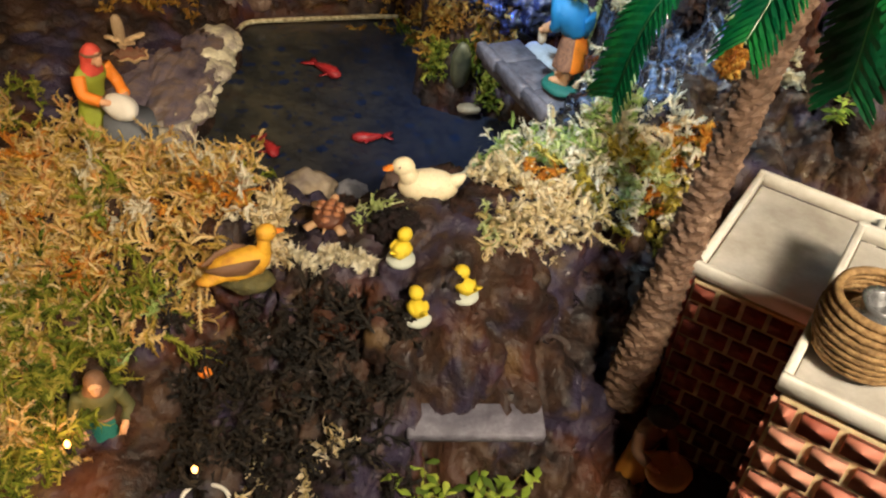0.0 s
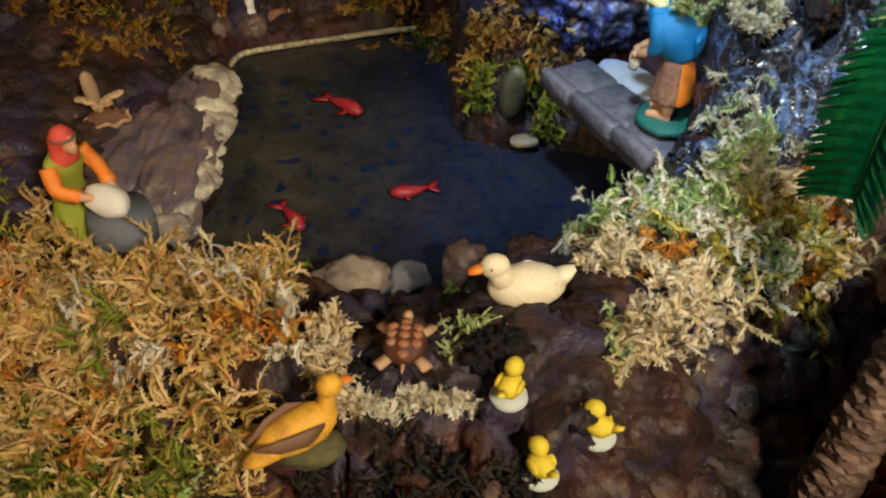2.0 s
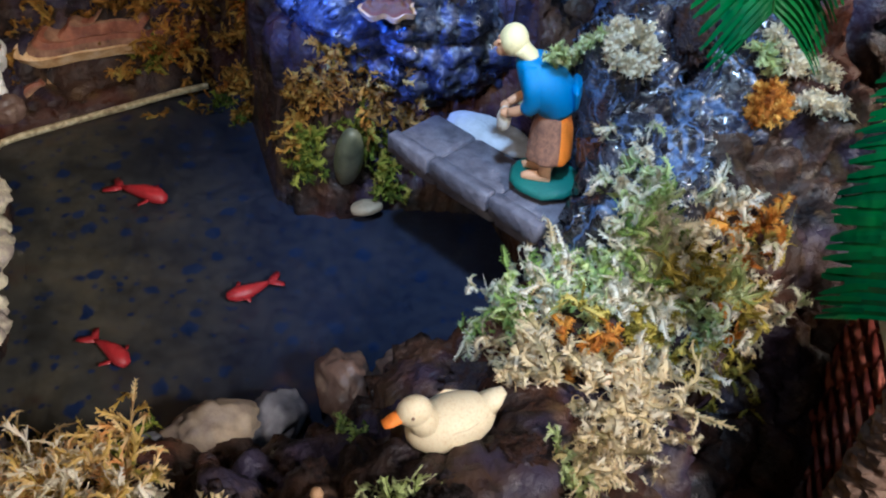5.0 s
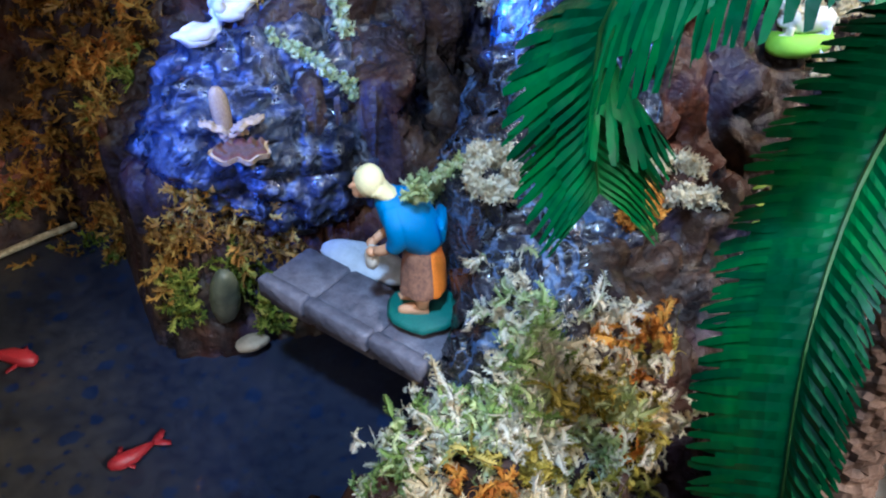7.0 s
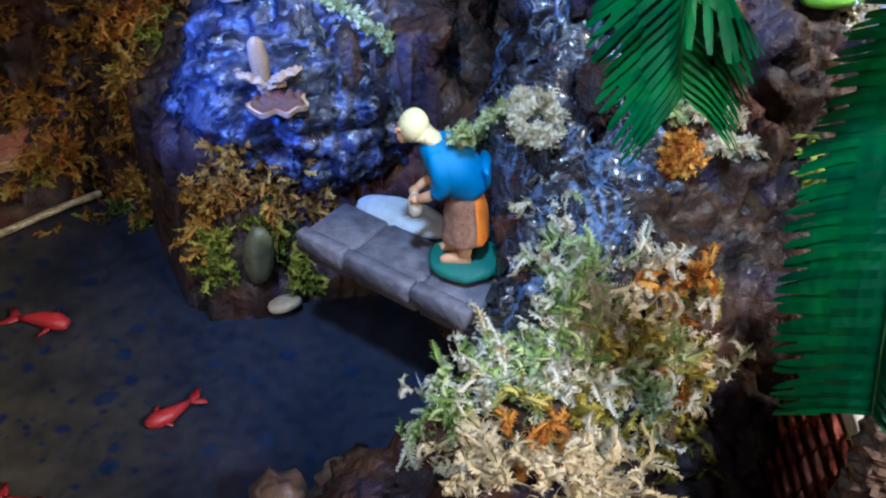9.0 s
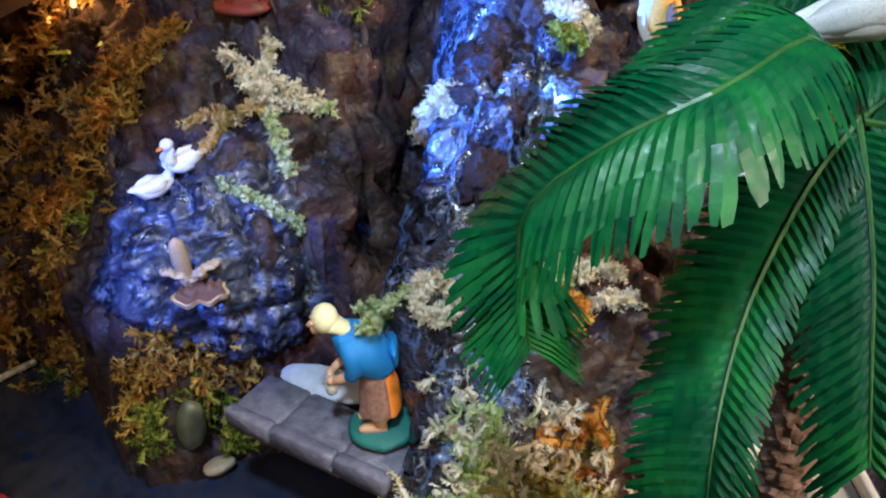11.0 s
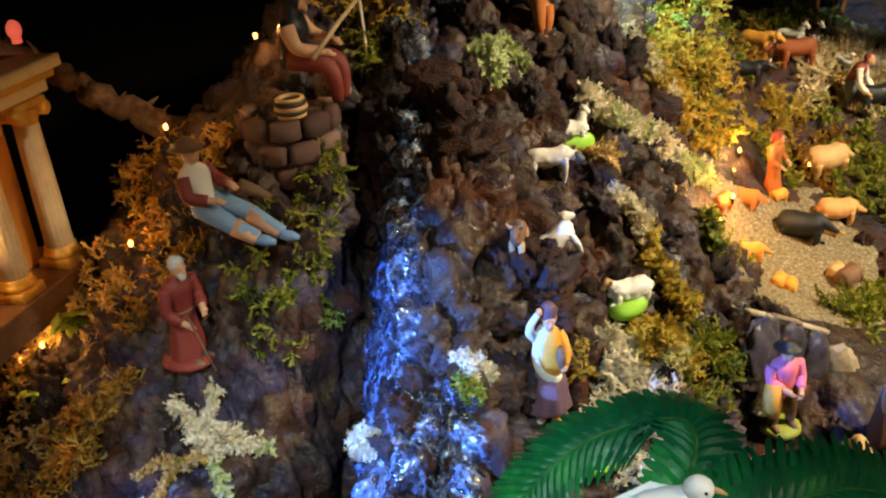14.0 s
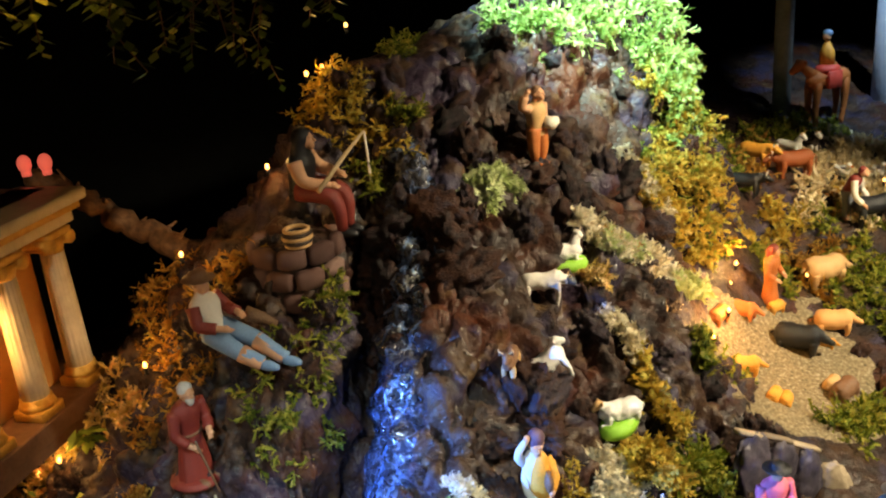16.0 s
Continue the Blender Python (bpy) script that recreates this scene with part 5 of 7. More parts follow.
thing("pebble", stone(72, (.014, .013, .042), .12, 3), OLIVESTONE, pose(.212, 1.19, .472, 20, 0, 4), "long smooth olive pebble leaning on the rock", "stone")
thing("drip_stone", stone(73, (.016, .01, .007), .3, 3), PALESTONE, pose(.228, 1.19, .41), "small pale stone at the waterline", "stone")

SLAB = material("grey_slate", [(0.3, (0.07, 0.065, 0.085)), (0.55, (0.15, 0.14, 0.175)), (0.75, (0.24, 0.23, 0.27))], 55, (0.45, 0.7), bump=0.5)
d_slab = math.degrees(math.atan2(.985 - 1.112, .303 - .238))
quay2 = thing("stone_bridge", None, None, pose(.272, 1.05, .515, 0, 0, d_slab), "grey slate footbridge of jointed slabs over the water", "bridge")
for k, (x0, x1) in enumerate(((-.078, -.03), (-.029, .034), (.035, .085))):
    part("slab", Shape().box(((x0 + x1) / 2, .022, .012), (x1 - x0, .05, .03), 0, None, .18), SLAB, quay2)
    part("curb", Shape().box(((x0 + x1) / 2, -.006, .022), (x1 - x0 - .001, .012, .018), 0, None, .25), SLAB, quay2)
PALEBLUE = paint("pale_blue_stone", (.46, .5, .58), .75, .18)
thing("flat_stone", stone(58, (.042, .02, .01), .25, 4), PALEBLUE, pose(.316, 1.105, .536, 0, 0, -55), "flat pale bluish stone lying beside the footbridge", "stone")

# ---- fish, birds and small animals ----
RED = material("red_fish", [(0.3, (0.16, 0.006, 0.008)), (0.55, (0.36, 0.016, 0.02)), (0.75, (0.62, 0.2, 0.18))], 60, (0.25, 0.5), bump=0.1)
WHITE = patches(paint("white_glaze", (.82, .7, .47), .42, .14, .15), (.6, .4, .16), 45, .5, .72, .6)
SNOW = paint("white_paint", (.82, .8, .76), .5, .08)
ORANGE = paint("orange_paint", (.85, .24, .02), .4)
YELLOW = patches(paint("yellow_paint", (.8, .42, .03), .5, .35), (.4, .14, .02), 4.5, .48, .66, .8)
DUCKLING = paint("golden_paint", (.8, .6, .03), .5, .25)
BROWN = paint("brown_paint", (.2, .1, .05), .5, .4)
DARKBROWN = paint("dark_brown_paint", (.05, .03, .02), .5, .4)
BLACK = paint("black_paint", (.012, .013, .016), .35, .3)
PALEBASE = paint("pale_plaster_base", (.55, .58, .5), .7, .2)
LIME = paint("lime_green_paint", (.3, .62, .04), .45, .25)
SKIN = paint("skin_paint", (.66, .36, .2), .5, .15)
TAN = paint("tan_paint", (.62, .38, .16), .55, .3)
RUST = paint("rust_paint", (.5, .15, .03), .55, .35)


def fish():
    s = Shape().tube([(-.5, 0, 0), (-.3, .02, 0), (0, .04, 0), (.3, .02, 0), (.48, 0, 0), (.52, 0, 0)], [(.05, .02), (.1, .06), (.15, .12), (.16, .13), (.09, .08), (.02, .02)], 0, 10)
    s.tube([(-.46, 0, 0), (-.62, -.04, 0), (-.8, -.14, 0)], [(.03, .03), (.02, .09), (.01, .05)], 0, 6).tube([(-.46, 0, 0), (-.6, .05, 0), (-.76, .16, 0)], [(.03, .03), (.02, .08), (.01, .05)], 0, 6)
    for sg in (1, -1):
        s.tube([(.2, sg * .1, 0), (.08, sg * .24, -.02)], [(.015, .06), (.008, .04)], 0, 6)
    return s


for a, b in (((-.001, 1.297), (.049, 1.26)), ((-.032, 1.091), (-.003, 1.049)), ((.126, 1.121), (.077, 1.109))):
    dx, dy = b[0] - a[0], b[1] - a[1]
    thing("koi", fish(), RED, pose((a[0] + b[0]) / 2, (a[1] + b[1]) / 2, .4, 0, 0, math.degrees(math.atan2(dy, dx))) @ Matrix.Diagonal((*(math.hypot(dx, dy) * k for k in (.8, 1.15, .8)), 1)), "small red koi lying in the shallow pond", "fish", "fish in the pond")


def bird(neck=.26, body=.2, tail=.3, s_neck=0.0, eye=True):
    """A sitting water bird that faces +x: body, head, bill and wing colours are slots 0 to 3."""
    s = Shape()
    s.tube([(-.56, 0, tail), (-.45, 0, tail - .02), (-.25, 0, .21), (0, 0, .19), (.2, 0, .2), (.34, 0, .23), (.41, 0, .25)], [(.015, .04), (.06, .1), (.15, .17), (body, .2), (body * .95, .19), (.12, .13), (.03, .03)], 0, 14)
    top = .25 + neck
    s.tube([(.26, 0, .24), (.33 + s_neck, 0, .24 + neck * .4), (.33 - s_neck * .3, 0, .24 + neck * .75), (.35, 0, top)], [.13, .09, .08, .08], 1, 12)
    s.ball((.37, 0, top + .03), (.135, .115, .115), 1, 12, 8)
    s.tube([(.46, 0, top + .015), (.54, 0, top), (.6, 0, top - .01)], [(.04, .05), (.028, .05), (.012, .035)], 2, 8)
    for sg in (1, -1):
        s.tube([(.2, sg * .15, .26), (0, sg * .2, .29), (-.25, sg * .15, .3), (-.46, sg * .05, .31)], [(.06, .02), (.11, .035), (.09, .03), (.02, .012)], 3, 8, up=(0, 0, 1))
        if eye:
            s.ball((.42, sg * .085, top + .06), .016, 4, 6, 4)
    return s


def place(name, shape, mats, x, y, turn, size, label, category, group="", dz=-.002, z=None):
    m = pose(x, y, (ground(x, y) if z is None else z) + dz, 0, 0, turn) @ Matrix.Scale(size, 4)
    if name in ("duck", "goose", "swan", "hen"):
        return split(shape, ["", "head", "bill", "wing*", "eye*"], mats, m, label, category, group)
    if name == "duckling":
        return split(shape, ["", "base", "bill"], mats, m, label, category, group)
    if name == "tortoise":
        return split(shape, ["", "scute*", "leg*", "head", "tail"], mats, m, label, category, group)
    return thing(name, shape, mats, m, label, category, group)


wd = Shape().ball((-.02, 0, .24), (.44, .27, .25), 0, 18, 12).tube([(-.34, 0, .3), (-.46, 0, .38), (-.54, 0, .44)], [(.13, .14), (.08, .1), (.02, .05)], 0, 12)
wd.tube([(.22, 0, .34), (.3, 0, .46), (.33, 0, .54)], [.17, .13, .12], 1, 14).ball((.35, 0, .57), (.165, .135, .14), 1, 16, 10)
wd.tube([(.48, 0, .56), (.57, 0, .53), (.64, 0, .52)], [(.05, .07), (.03, .07), (.015, .05)], 2, 10)
for sg in (1, -1):
    wd.tube([(.14, sg * .2, .3), (-.08, sg * .245, .29), (-.3, sg * .15, .34)], [(.07, .02), (.1, .025), (.03, .015)], 3, 10, up=(0, 0, 1))
    wd.ball((.41, sg * .115, .62), .018, 4, 6, 4)
place("duck", wd, [WHITE, WHITE, ORANGE, WHITE, BROWN], .185, .828, 187, .066, "cream glazed duck with an orange bill on the bank", "duck", z=.521)
place("duck", bird(.3, .22, .12), [YELLOW, YELLOW, ORANGE, BROWN, BLACK], .03, .722, 35, .07, "yellow duck with brown wings sitting at the rock edge", "duck", z=.497)
thing("plinth", stone(81, (.024, .018, .008), .3, 3), material("mossy_base", [(0.3, (0.03, 0.03, 0.01)), (0.7, (0.12, 0.1, 0.03))], 90, (.7, .9), bump=.6), pose(.036, .72, .495), "mossy brown base under the yellow duck", "plinth")


def chick():
    s = Shape().lathe([(.3, 0), (.34, .06), (.32, .14), (.05, .16)], 1, 16)
    s.tube([(-.3, 0, .42), (-.12, 0, .36), (.1, 0, .36), (.24, 0, .42)], [.06, .2, .22, .1], 0, 12)
    s.ball((.12, 0, .72), (.19, .17, .17), 0, 12, 8).tube([(.26, 0, .7), (.38, 0, .68)], [.05, .02], 2, 6)
    s.tube([(-.26, 0, .42), (-.42, 0, .52)], [(.08, .1), (.02, .05)], 0, 6)
    for sg in (1, -1):
        s.ball((0, sg * .19, .4), (.17, .06, .12), 0, 8, 6)
    return s


for x, y, t in ((.187, .706, 120), (.227, .729, 150), (.168, .746, 60)):
    place("duckling", chick(), [DUCKLING, PALEBASE, ORANGE], x, y, t, .039, "yellow duckling standing on a round pale base", "duckling", "ducklings on the rock")

tor = Shape().ball((0, 0, .12), (.42, .35, .22), 0, 16, 8)
for i in range(5):
    for j in (-1, 0, 1):
        if abs(i - 2) + abs(j) < 3:
            tor.ball(((i - 2) * .165 + (.04 if j else 0), j * .19, .12 + .235 * math.sqrt(max(.05, 1 - ((i - 2) * .165 / .44) ** 2 - (j * .19 / .36) ** 2)) - .03), (.092, .104, .05), 1, 6, 6)
for x, y in ((.3, .28), (.3, -.28), (-.3, .26), (-.3, -.26)):
    tor.tube([(x * .8, y * .8, .08), (x * 1.5, y * 1.5, .05)], [(.06, .1), (.045, .11)], 2, 6)
tor.tube([(.34, 0, .1), (.5, 0, .14)], [.08, .08], 3, 8).ball((.56, 0, .16), (.11, .09, .08), 3, 8, 6).tube([(-.38, 0, .06), (-.55, 0, .04)], [.05, .01], 4, 5)
SCUTE = paint("glossy_scute", (.36, .15, .075), .2, .45, .6)
PALELEG = paint("pale_tan_limb", (.5, .3, .16), .4, .25)
place("tortoise", tor, [paint("dark_shell_seam", (.1, .03, .012), .4, .3), SCUTE, PALELEG, PALELEG, PALELEG], .099, .782, 85, .044, "small glossy brown tortoise on the rock", "tortoise", dz=.001)
gs = Shape().tube([(-.56, 0, .34), (-.45, 0, .32), (-.25, 0, .25), (0, 0, .23), (.2, 0, .25), (.34, 0, .28), (.41, 0, .28)], [(.015, .04), (.06, .1), (.15, .17), (.2, .2), (.18, .18), (.12, .13), (.05, .05)], 0, 16)
gs.tube([(.3, 0, .28), (.42, 0, .34), (.54, 0, .33), (.64, 0, .25), (.7, 0, .16)], [.12, .085, .075, .07, .07], 1, 12).ball((.73, 0, .12), (.1, .085, .095), 1, 12, 8)
gs.tube([(.76, 0, .06), (.79, 0, 0), (.8, 0, -.03)], [(.045, .05), (.03, .045), (.012, .03)], 2, 8)
for sg in (1, -1):
    gs.tube([(.2, sg * .15, .3), (0, sg * .19, .33), (-.25, sg * .14, .34), (-.46, sg * .05, .35)], [(.06, .02), (.11, .035), (.09, .03), (.02, .012)], 3, 8, up=(0, 0, 1))
    gs.ball((.74, sg * .07, .16), .016, 4, 6, 4)
place("goose", gs, [SNOW, SNOW, ORANGE, SNOW, BLACK], -.112, 1.496, -80, .082, "white goose with an orange bill bending to the water", "goose", z=.432)
for x, y, t in ((.243, 1.262, 20), (.275, 1.262, 200)):
    place("swan", bird(.4, .18, .36, .06), [SNOW, SNOW, ORANGE, SNOW, BLACK], x, y, t, .047, "small white swan with an orange bill on the boulder", "swan", "pair of swans", dz=-.003)

MUSH = material("cream_mushroom", [(0.3, (0.2, 0.1, 0.045)), (0.5, (0.42, 0.28, 0.15)), (0.7, (0.6, 0.46, 0.28))], 60, (.5, .75), bump=.2)


def mushrooms(x, y, turn, size, label, z=None):
    ob = thing("mushroom_cluster", None, None, pose(x, y, ground(x, y, .002) if z is None else z, 0, 0, turn) @ Matrix.Scale(size, 4), label, "mushrooms", "mushroom clusters")
    part("bowl", bracket(21, .55, .5, .26).moved(pose(.1, .1, .12, 8, 0, 0)), [FUNGUS_RED, FUNGUS, FUNGUS_RIM], ob, "reddish brown shelf fungus")
    part("mushroom", Shape().tube(*flow([(-.06, .1, .1), (-.1, .08, .5), (-.13, .04, .85), (-.16, .02, 1.2), (-.17, .02, 1.32)], [(.09, .08), (.13, .1), (.17, .12), (.14, .1), (.05, .04)], 14), 0, 16), MUSH, ob, "tall pale rounded mushroom")
    for k, (x, z, wide, lean, turn_) in enumerate(((-.42, .5, .3, -38, -40), (.36, .52, .34, -34, 38), (.02, .38, .24, -24, 6))):
        part("mushroom", bracket(30 + k, wide, wide * .9, .16).moved(pose(x * .7, .1, z, lean, 0, turn_)), [MUSH, MUSH, FUNGUS_RIM], ob)
    return ob


mushrooms(.236, 1.166, -18, .044, "cluster of cream mushrooms in a brown bowl on the boulder", .626)
mushrooms(-.215, 1.165, 15, .044, "cluster of cream mushrooms in a brown bowl by the quay")

# ---- figures ----


def drape(s, profile, mat, seed=0, folds=.075, squash=.86, c=(0, 0, 0), n=40, split=None):
    """Cloth hanging round the body in uneven folds; split gives a second slot for the faces behind."""
    prof, zz = flow([(r, 0, z) for r, z in profile], [1] * len(profile), 14)[0], []
    for q in prof:
        fall = min(1, max(.15, (profile[-1][1] - q[2]) / (profile[-1][1] - profile[0][1])))
        for i in range(n):
            t = 2 * math.pi * i / n
            w = math.cos(7 * t + seed) * .5 + math.cos(11 * t - seed * 2 + q[2] * 3) * .35 + math.cos(4 * t + seed * 3) * .3
            rr = q[0] * (1 + folds * w * fall)
            zz.append((c[0] + rr * math.cos(t), c[1] + squash * rr * math.sin(t), c[2] + q[2]))
    rings_ = [(r * n + i, r * n + (i + 1) % n, (r + 1) * n + (i + 1) % n, (r + 1) * n + i) for r in range(13) for i in range(n)]
    caps = [tuple(reversed(range(n))), tuple(range(13 * n, 14 * n))]
    if split is None:
        s.add(zz, rings_ + caps, mat)
    else:
        rear = [f for f in rings_ if split[0] < (f[0] % n) / n < split[1]]
        s.add(zz, [f for f in rings_ if f not in set(rear)] + caps, mat)
        s.add([(c[0] + (x - c[0]) * 1.004, c[1] + (y - c[1]) * 1.004, z) for x, y, z in zz], rear, split[2])
    return s


def head_of(s, c, tilt=0.0, beard=None, r=.072):
    """Head with brow, nose, cheeks, chin and ears, facing -y; tilt bows it."""
    ct, st_ = math.cos(tilt), math.sin(tilt)

    def at(x, y, z):
        return (c[0] + x, c[1] + y * ct - z * st_, c[2] + z * ct + y * st_)

    s.ball(c, (r * .9, r, r * 1.12), 2, 16, 12)
    s.tube(*flow([at(0, -r * .5, -r * .2), at(0, -r * .62, -r * .75), at(0, -r * .45, -r * 1.05)], [r * .6, r * .5, r * .2], 7), 2, 10)
    s.tube([at(0, -r * .92, r * .2), at(0, -r * 1.22, -r * .12), at(0, -r * 1.0, -r * .26)], [r * .13, r * .2, r * .12], 2, 7)
    for sg in (1, -1):
        s.ball(at(sg * r * .4, -r * .8, r * .3), (r * .26, r * .2, r * .12), 2, 8, 6)
        s.ball(at(sg * r * .92, 0, -r * .05), (r * .14, r * .24, r * .3), 2, 8, 6)
    if beard is not None:
        s.tube(*flow([at(0, -r * .62, -r * .45), at(0, -r * .9, -r * 1.1), at(0, -r * .75, -r * 1.75)], [(r * .5, r * .72), (r * .42, r * .55), (r * .08, r * .1)], 8), beard, 10, up=(0, 1, 0))
    return at


def person(lower="robe", lean=0.0, reach=((.16, -.2, .5), (-.16, -.2, .5)), head="scarf", sit=False, feet=((.09, -.03, .02), (-.09, -.03, .02)), knees=None, wide=1.0, beard=None, bow=0.0, seed=0):
    """A plain painted figure one unit tall, facing -y. Slots: lower, upper, skin, headgear, sleeves, shoes."""
    s, cl, sl = Shape(), math.cos(lean), math.sin(lean)
    hip = .26 if sit else .48

    def up(x, y, z):
        d = z - .48
        return (x, y * cl - d * sl, hip + d * cl + y * sl)

    if lower == "robe":
        drape(s, [(.19 * wide, 0), (.2 * wide, .03), (.175 * wide, .18), (.145 * wide, .34), (.118, hip), (.1, hip + .05)], 0, seed)
        for sg in (1, -1):
            s.tube([(sg * .07, -.1, .02), (sg * .075, -.19, .02), (sg * .075, -.235, .014)], [.04, .04, .02], 5, 8)
    else:
        for sg, ft, k in ((1, feet[0], 0), (-1, feet[1], 1)):
            kn_ = knees[k] if knees else (sg * .09, -.02, hip * .55)
            s.tube(*flow([(sg * .065, 0, hip + .03), kn_, (ft[0], ft[1] + .02, ft[2] + .05)], [.095, .07, .046], 11), 0, 12)
            s.tube(*flow([(ft[0], ft[1] + .05, ft[2] + .022), (ft[0], ft[1] - .03, ft[2] + .02), (ft[0], ft[1] - .11, ft[2] + .012)], [.036, .044, .022], 7), 5, 10)
    s.tube(*flow([up(0, 0, .43), up(0, 0, .5), up(0, .005, .6), up(0, .005, .72), up(0, 0, .79), up(0, -.005, .835), up(0, -.01, .87)], [(.1, .12), (.1, .118), (.1, .125), (.11, .155), (.085, .135), (.045, .06), (.04, .045)], 18), 1, 18, up=(0, 1, 0))
    s.tube([up(.105 * math.cos(a) * 1.16, .1 * math.sin(a), .505) for a in np.linspace(0, 2 * math.pi, 19)], (.016, .01), 5, 6)
    for sg, hnd in ((1, reach[0]), (-1, reach[1])):
        sh = up(sg * .14, 0, .765)
        if sit:
            hnd = (hnd[0], hnd[1], hnd[2] - .22)
        el = tuple((a + b) / 2 + c for a, b, c in zip(sh, hnd, (sg * .065, .05, -.05)))
        line_ = [sh, el, hnd]
        cuff = tuple(along(line_, .8))
        s.tube(*flow([sh, tuple(along(line_, .3)), el, cuff], [.062, .056, .052, .05], 11), 4, 12)
        s.tube(*flow([tuple(along(line_, .72)), hnd], [.034, .028], 4), 2, 8)
        s.ball(hnd, (.034, .04, .03), 2, 10, 7)
        way_ = np.array(hnd) - np.array(el)
        way_ /= np.linalg.norm(way_) + 1e-6
        for f_ in (-.018, 0, .018):
            s.tube([np.array(hnd) + (f_, 0, 0), np.array(hnd) + way_ * .055 + (f_ * 1.2, 0, -.012)], [.012, .008], 2, 5)
    hx, hy, hz = up(0, -.03, .925)
    s.tube([up(0, 0, .82), (hx, hy + .01, hz - .04)], [.05, .045], 2, 10)
    at = head_of(s, (hx, hy, hz), bow, beard)
    if head == "scarf":
        s.tube(*flow([at(0, -.035, .06), at(0, .02, .075), at(0, .07, .03), at(0, .085, -.06), at(0, .1, -.14)], [(.03, .07), (.05, .085), (.05, .085), (.04, .085), (.012, .05)], 12), 3, 14, up=(0, 1, 0))
        s.ball(at(0, .02, .018), (.083, .082, .094), 3, 16, 12)
    elif head == "hat":
        s.lathe([(.135, 0), (.145, .008), (.13, .016), (.08, .02), (.072, .06), (.05, .08), (.01, .084)], 3, 20, at(0, .005, .035))
        s.ball(at(0, .028, .005), (.07, .06, .065), 3, 12, 8)
    elif head == "hood":
        s.tube(*flow([at(0, .05, -.16), at(0, .045, -.06), at(0, .035, .03), at(0, .005, .095)], [(.085, .125), (.075, .095), (.075, .085), (.02, .03)], 10), 3, 14, up=(0, 1, 0))
        s.ball(at(0, .024, .016), (.086, .084, .098), 3, 16, 12)
    else:
        s.ball(at(0, .022, .03), (.073, .07, .072), 3, 14, 10, None, .12, 3)
    return s


BLUE = paint("blue_paint", (.02, .22, .55), .5, .2)
CREAM = paint("cream_paint", (.85, .76, .42), .55, .15)
SKIRT = material("brown_skirt", [(0.4, (0.2, 0.1, 0.07)), (0.6, (0.36, 0.18, 0.11))], 30, (.5, .7), bump=.15)
PINK = paint("pink_paint", (.85, .2, .3), .5, .25)
SCARLET = paint("scarlet_paint", (.7, .08, .05), .5, .25)
MAROON = paint("maroon_paint", (.22, .03, .02), .5, .35)
OLIVE = paint("olive_paint", (.3, .34, .03), .5, .25)
LINEN = paint("linen_paint", (.75, .7, .62), .6, .15)
GREY = paint("grey_paint", (.12, .13, .15), .6, .3)
PURPLE = paint("purple_paint", (.13, .07, .1), .55, .3)
GOLD = paint("ochre_paint", (.75, .34, .04), .5, .25)
JEANS = paint("pale_blue_paint", (.2, .32, .5), .6, .25)
TEAL = paint("teal_paint", (.02, .16, .13), .5, .3)
WHITEHAIR = paint("grey_hair", (.62, .58, .52), .7, .2)
WOODY = material("dark_wood", [(0.3, (0.06, 0.03, 0.015)), (0.55, (0.17, 0.09, 0.045)), (0.75, (0.28, 0.17, 0.09))], 80, (.5, .75), bump=.4)
PALEWOOD = paint("pale_cane", (.5, .36, .2), .6, .25)


def figure(shape, mats, x, y, turn, h, label, z=None, dz=-.002):
    for k, v in enumerate(shape.v):
        v = np.array(v, float)
        shape.v[k] = v + ((vnoise(v * np.array([26, 26, 6])) - .0) * np.where(v[:, 2] > .84, .003, .012))[:, None] * unit(v * np.array([1, 1, .1]) + 1e-5)
    return place("figurine", shape, mats, x, y, turn, h, label, "figurine", "figures of the tableau", dz, z)


# washerwoman on the footbridge
w_ = Shape()
drape(w_, [(.165, .17), (.172, .2), (.15, .34), (.122, .47), (.1, .54)], 0, 1.0, .085, .8, split=(.07, .6, 8))
for sg in (1, -1):
    w_.tube(*flow([(sg * .06, 0, .26), (sg * .06, 0, .12), (sg * .06, -.01, .05)], [.05, .045, .036], 7), 2, 10)
    w_.tube(*flow([(sg * .06, .03, .03), (sg * .06, -.07, .03), (sg * .06, -.15, .018)], [.034, .04, .02], 7), 2, 10)
w_.tube(*flow([(0, .03, .47), (0, -.02, .56), (0, -.09, .66), (0, -.17, .74), (0, -.24, .79)], [(.1, .115), (.135, .155), (.14, .175), (.1, .14), (.045, .05)], 14), 1, 20, up=(0, 1, 0))
for sg in (1, -1):
    # shawl over the shoulder and upper arm, then forearm and fist
    w_.tube(*flow([(sg * .07, -.16, .76), (sg * .12, -.14, .69), (sg * .12, -.13, .58), (sg * .1, -.16, .51)], [(.05, .06), (.06, .065), (.055, .06), (.045, .05)], 11), 1, 12)
    w_.tube(*flow([(sg * .1, -.15, .53), (sg * .085, -.22, .48), (sg * .05, -.27, .45)], [.034, .03, .026], 7), 2, 10)
    w_.ball((sg * .04, -.29, .44), (.036, .036, .03), 2, 10, 7)
w_.tube(*flow([(0, .1, .66), (0, .115, .56), (0, .1, .46)], [(.03, .12), (.025, .1), (.01, .02)], 8), 1, 12, up=(0, 1, 0))
at = head_of(w_, (0, -.3, .87), .12)
w_.ball(at(0, .02, .018), (.084, .083, .096), 3, 18, 12)
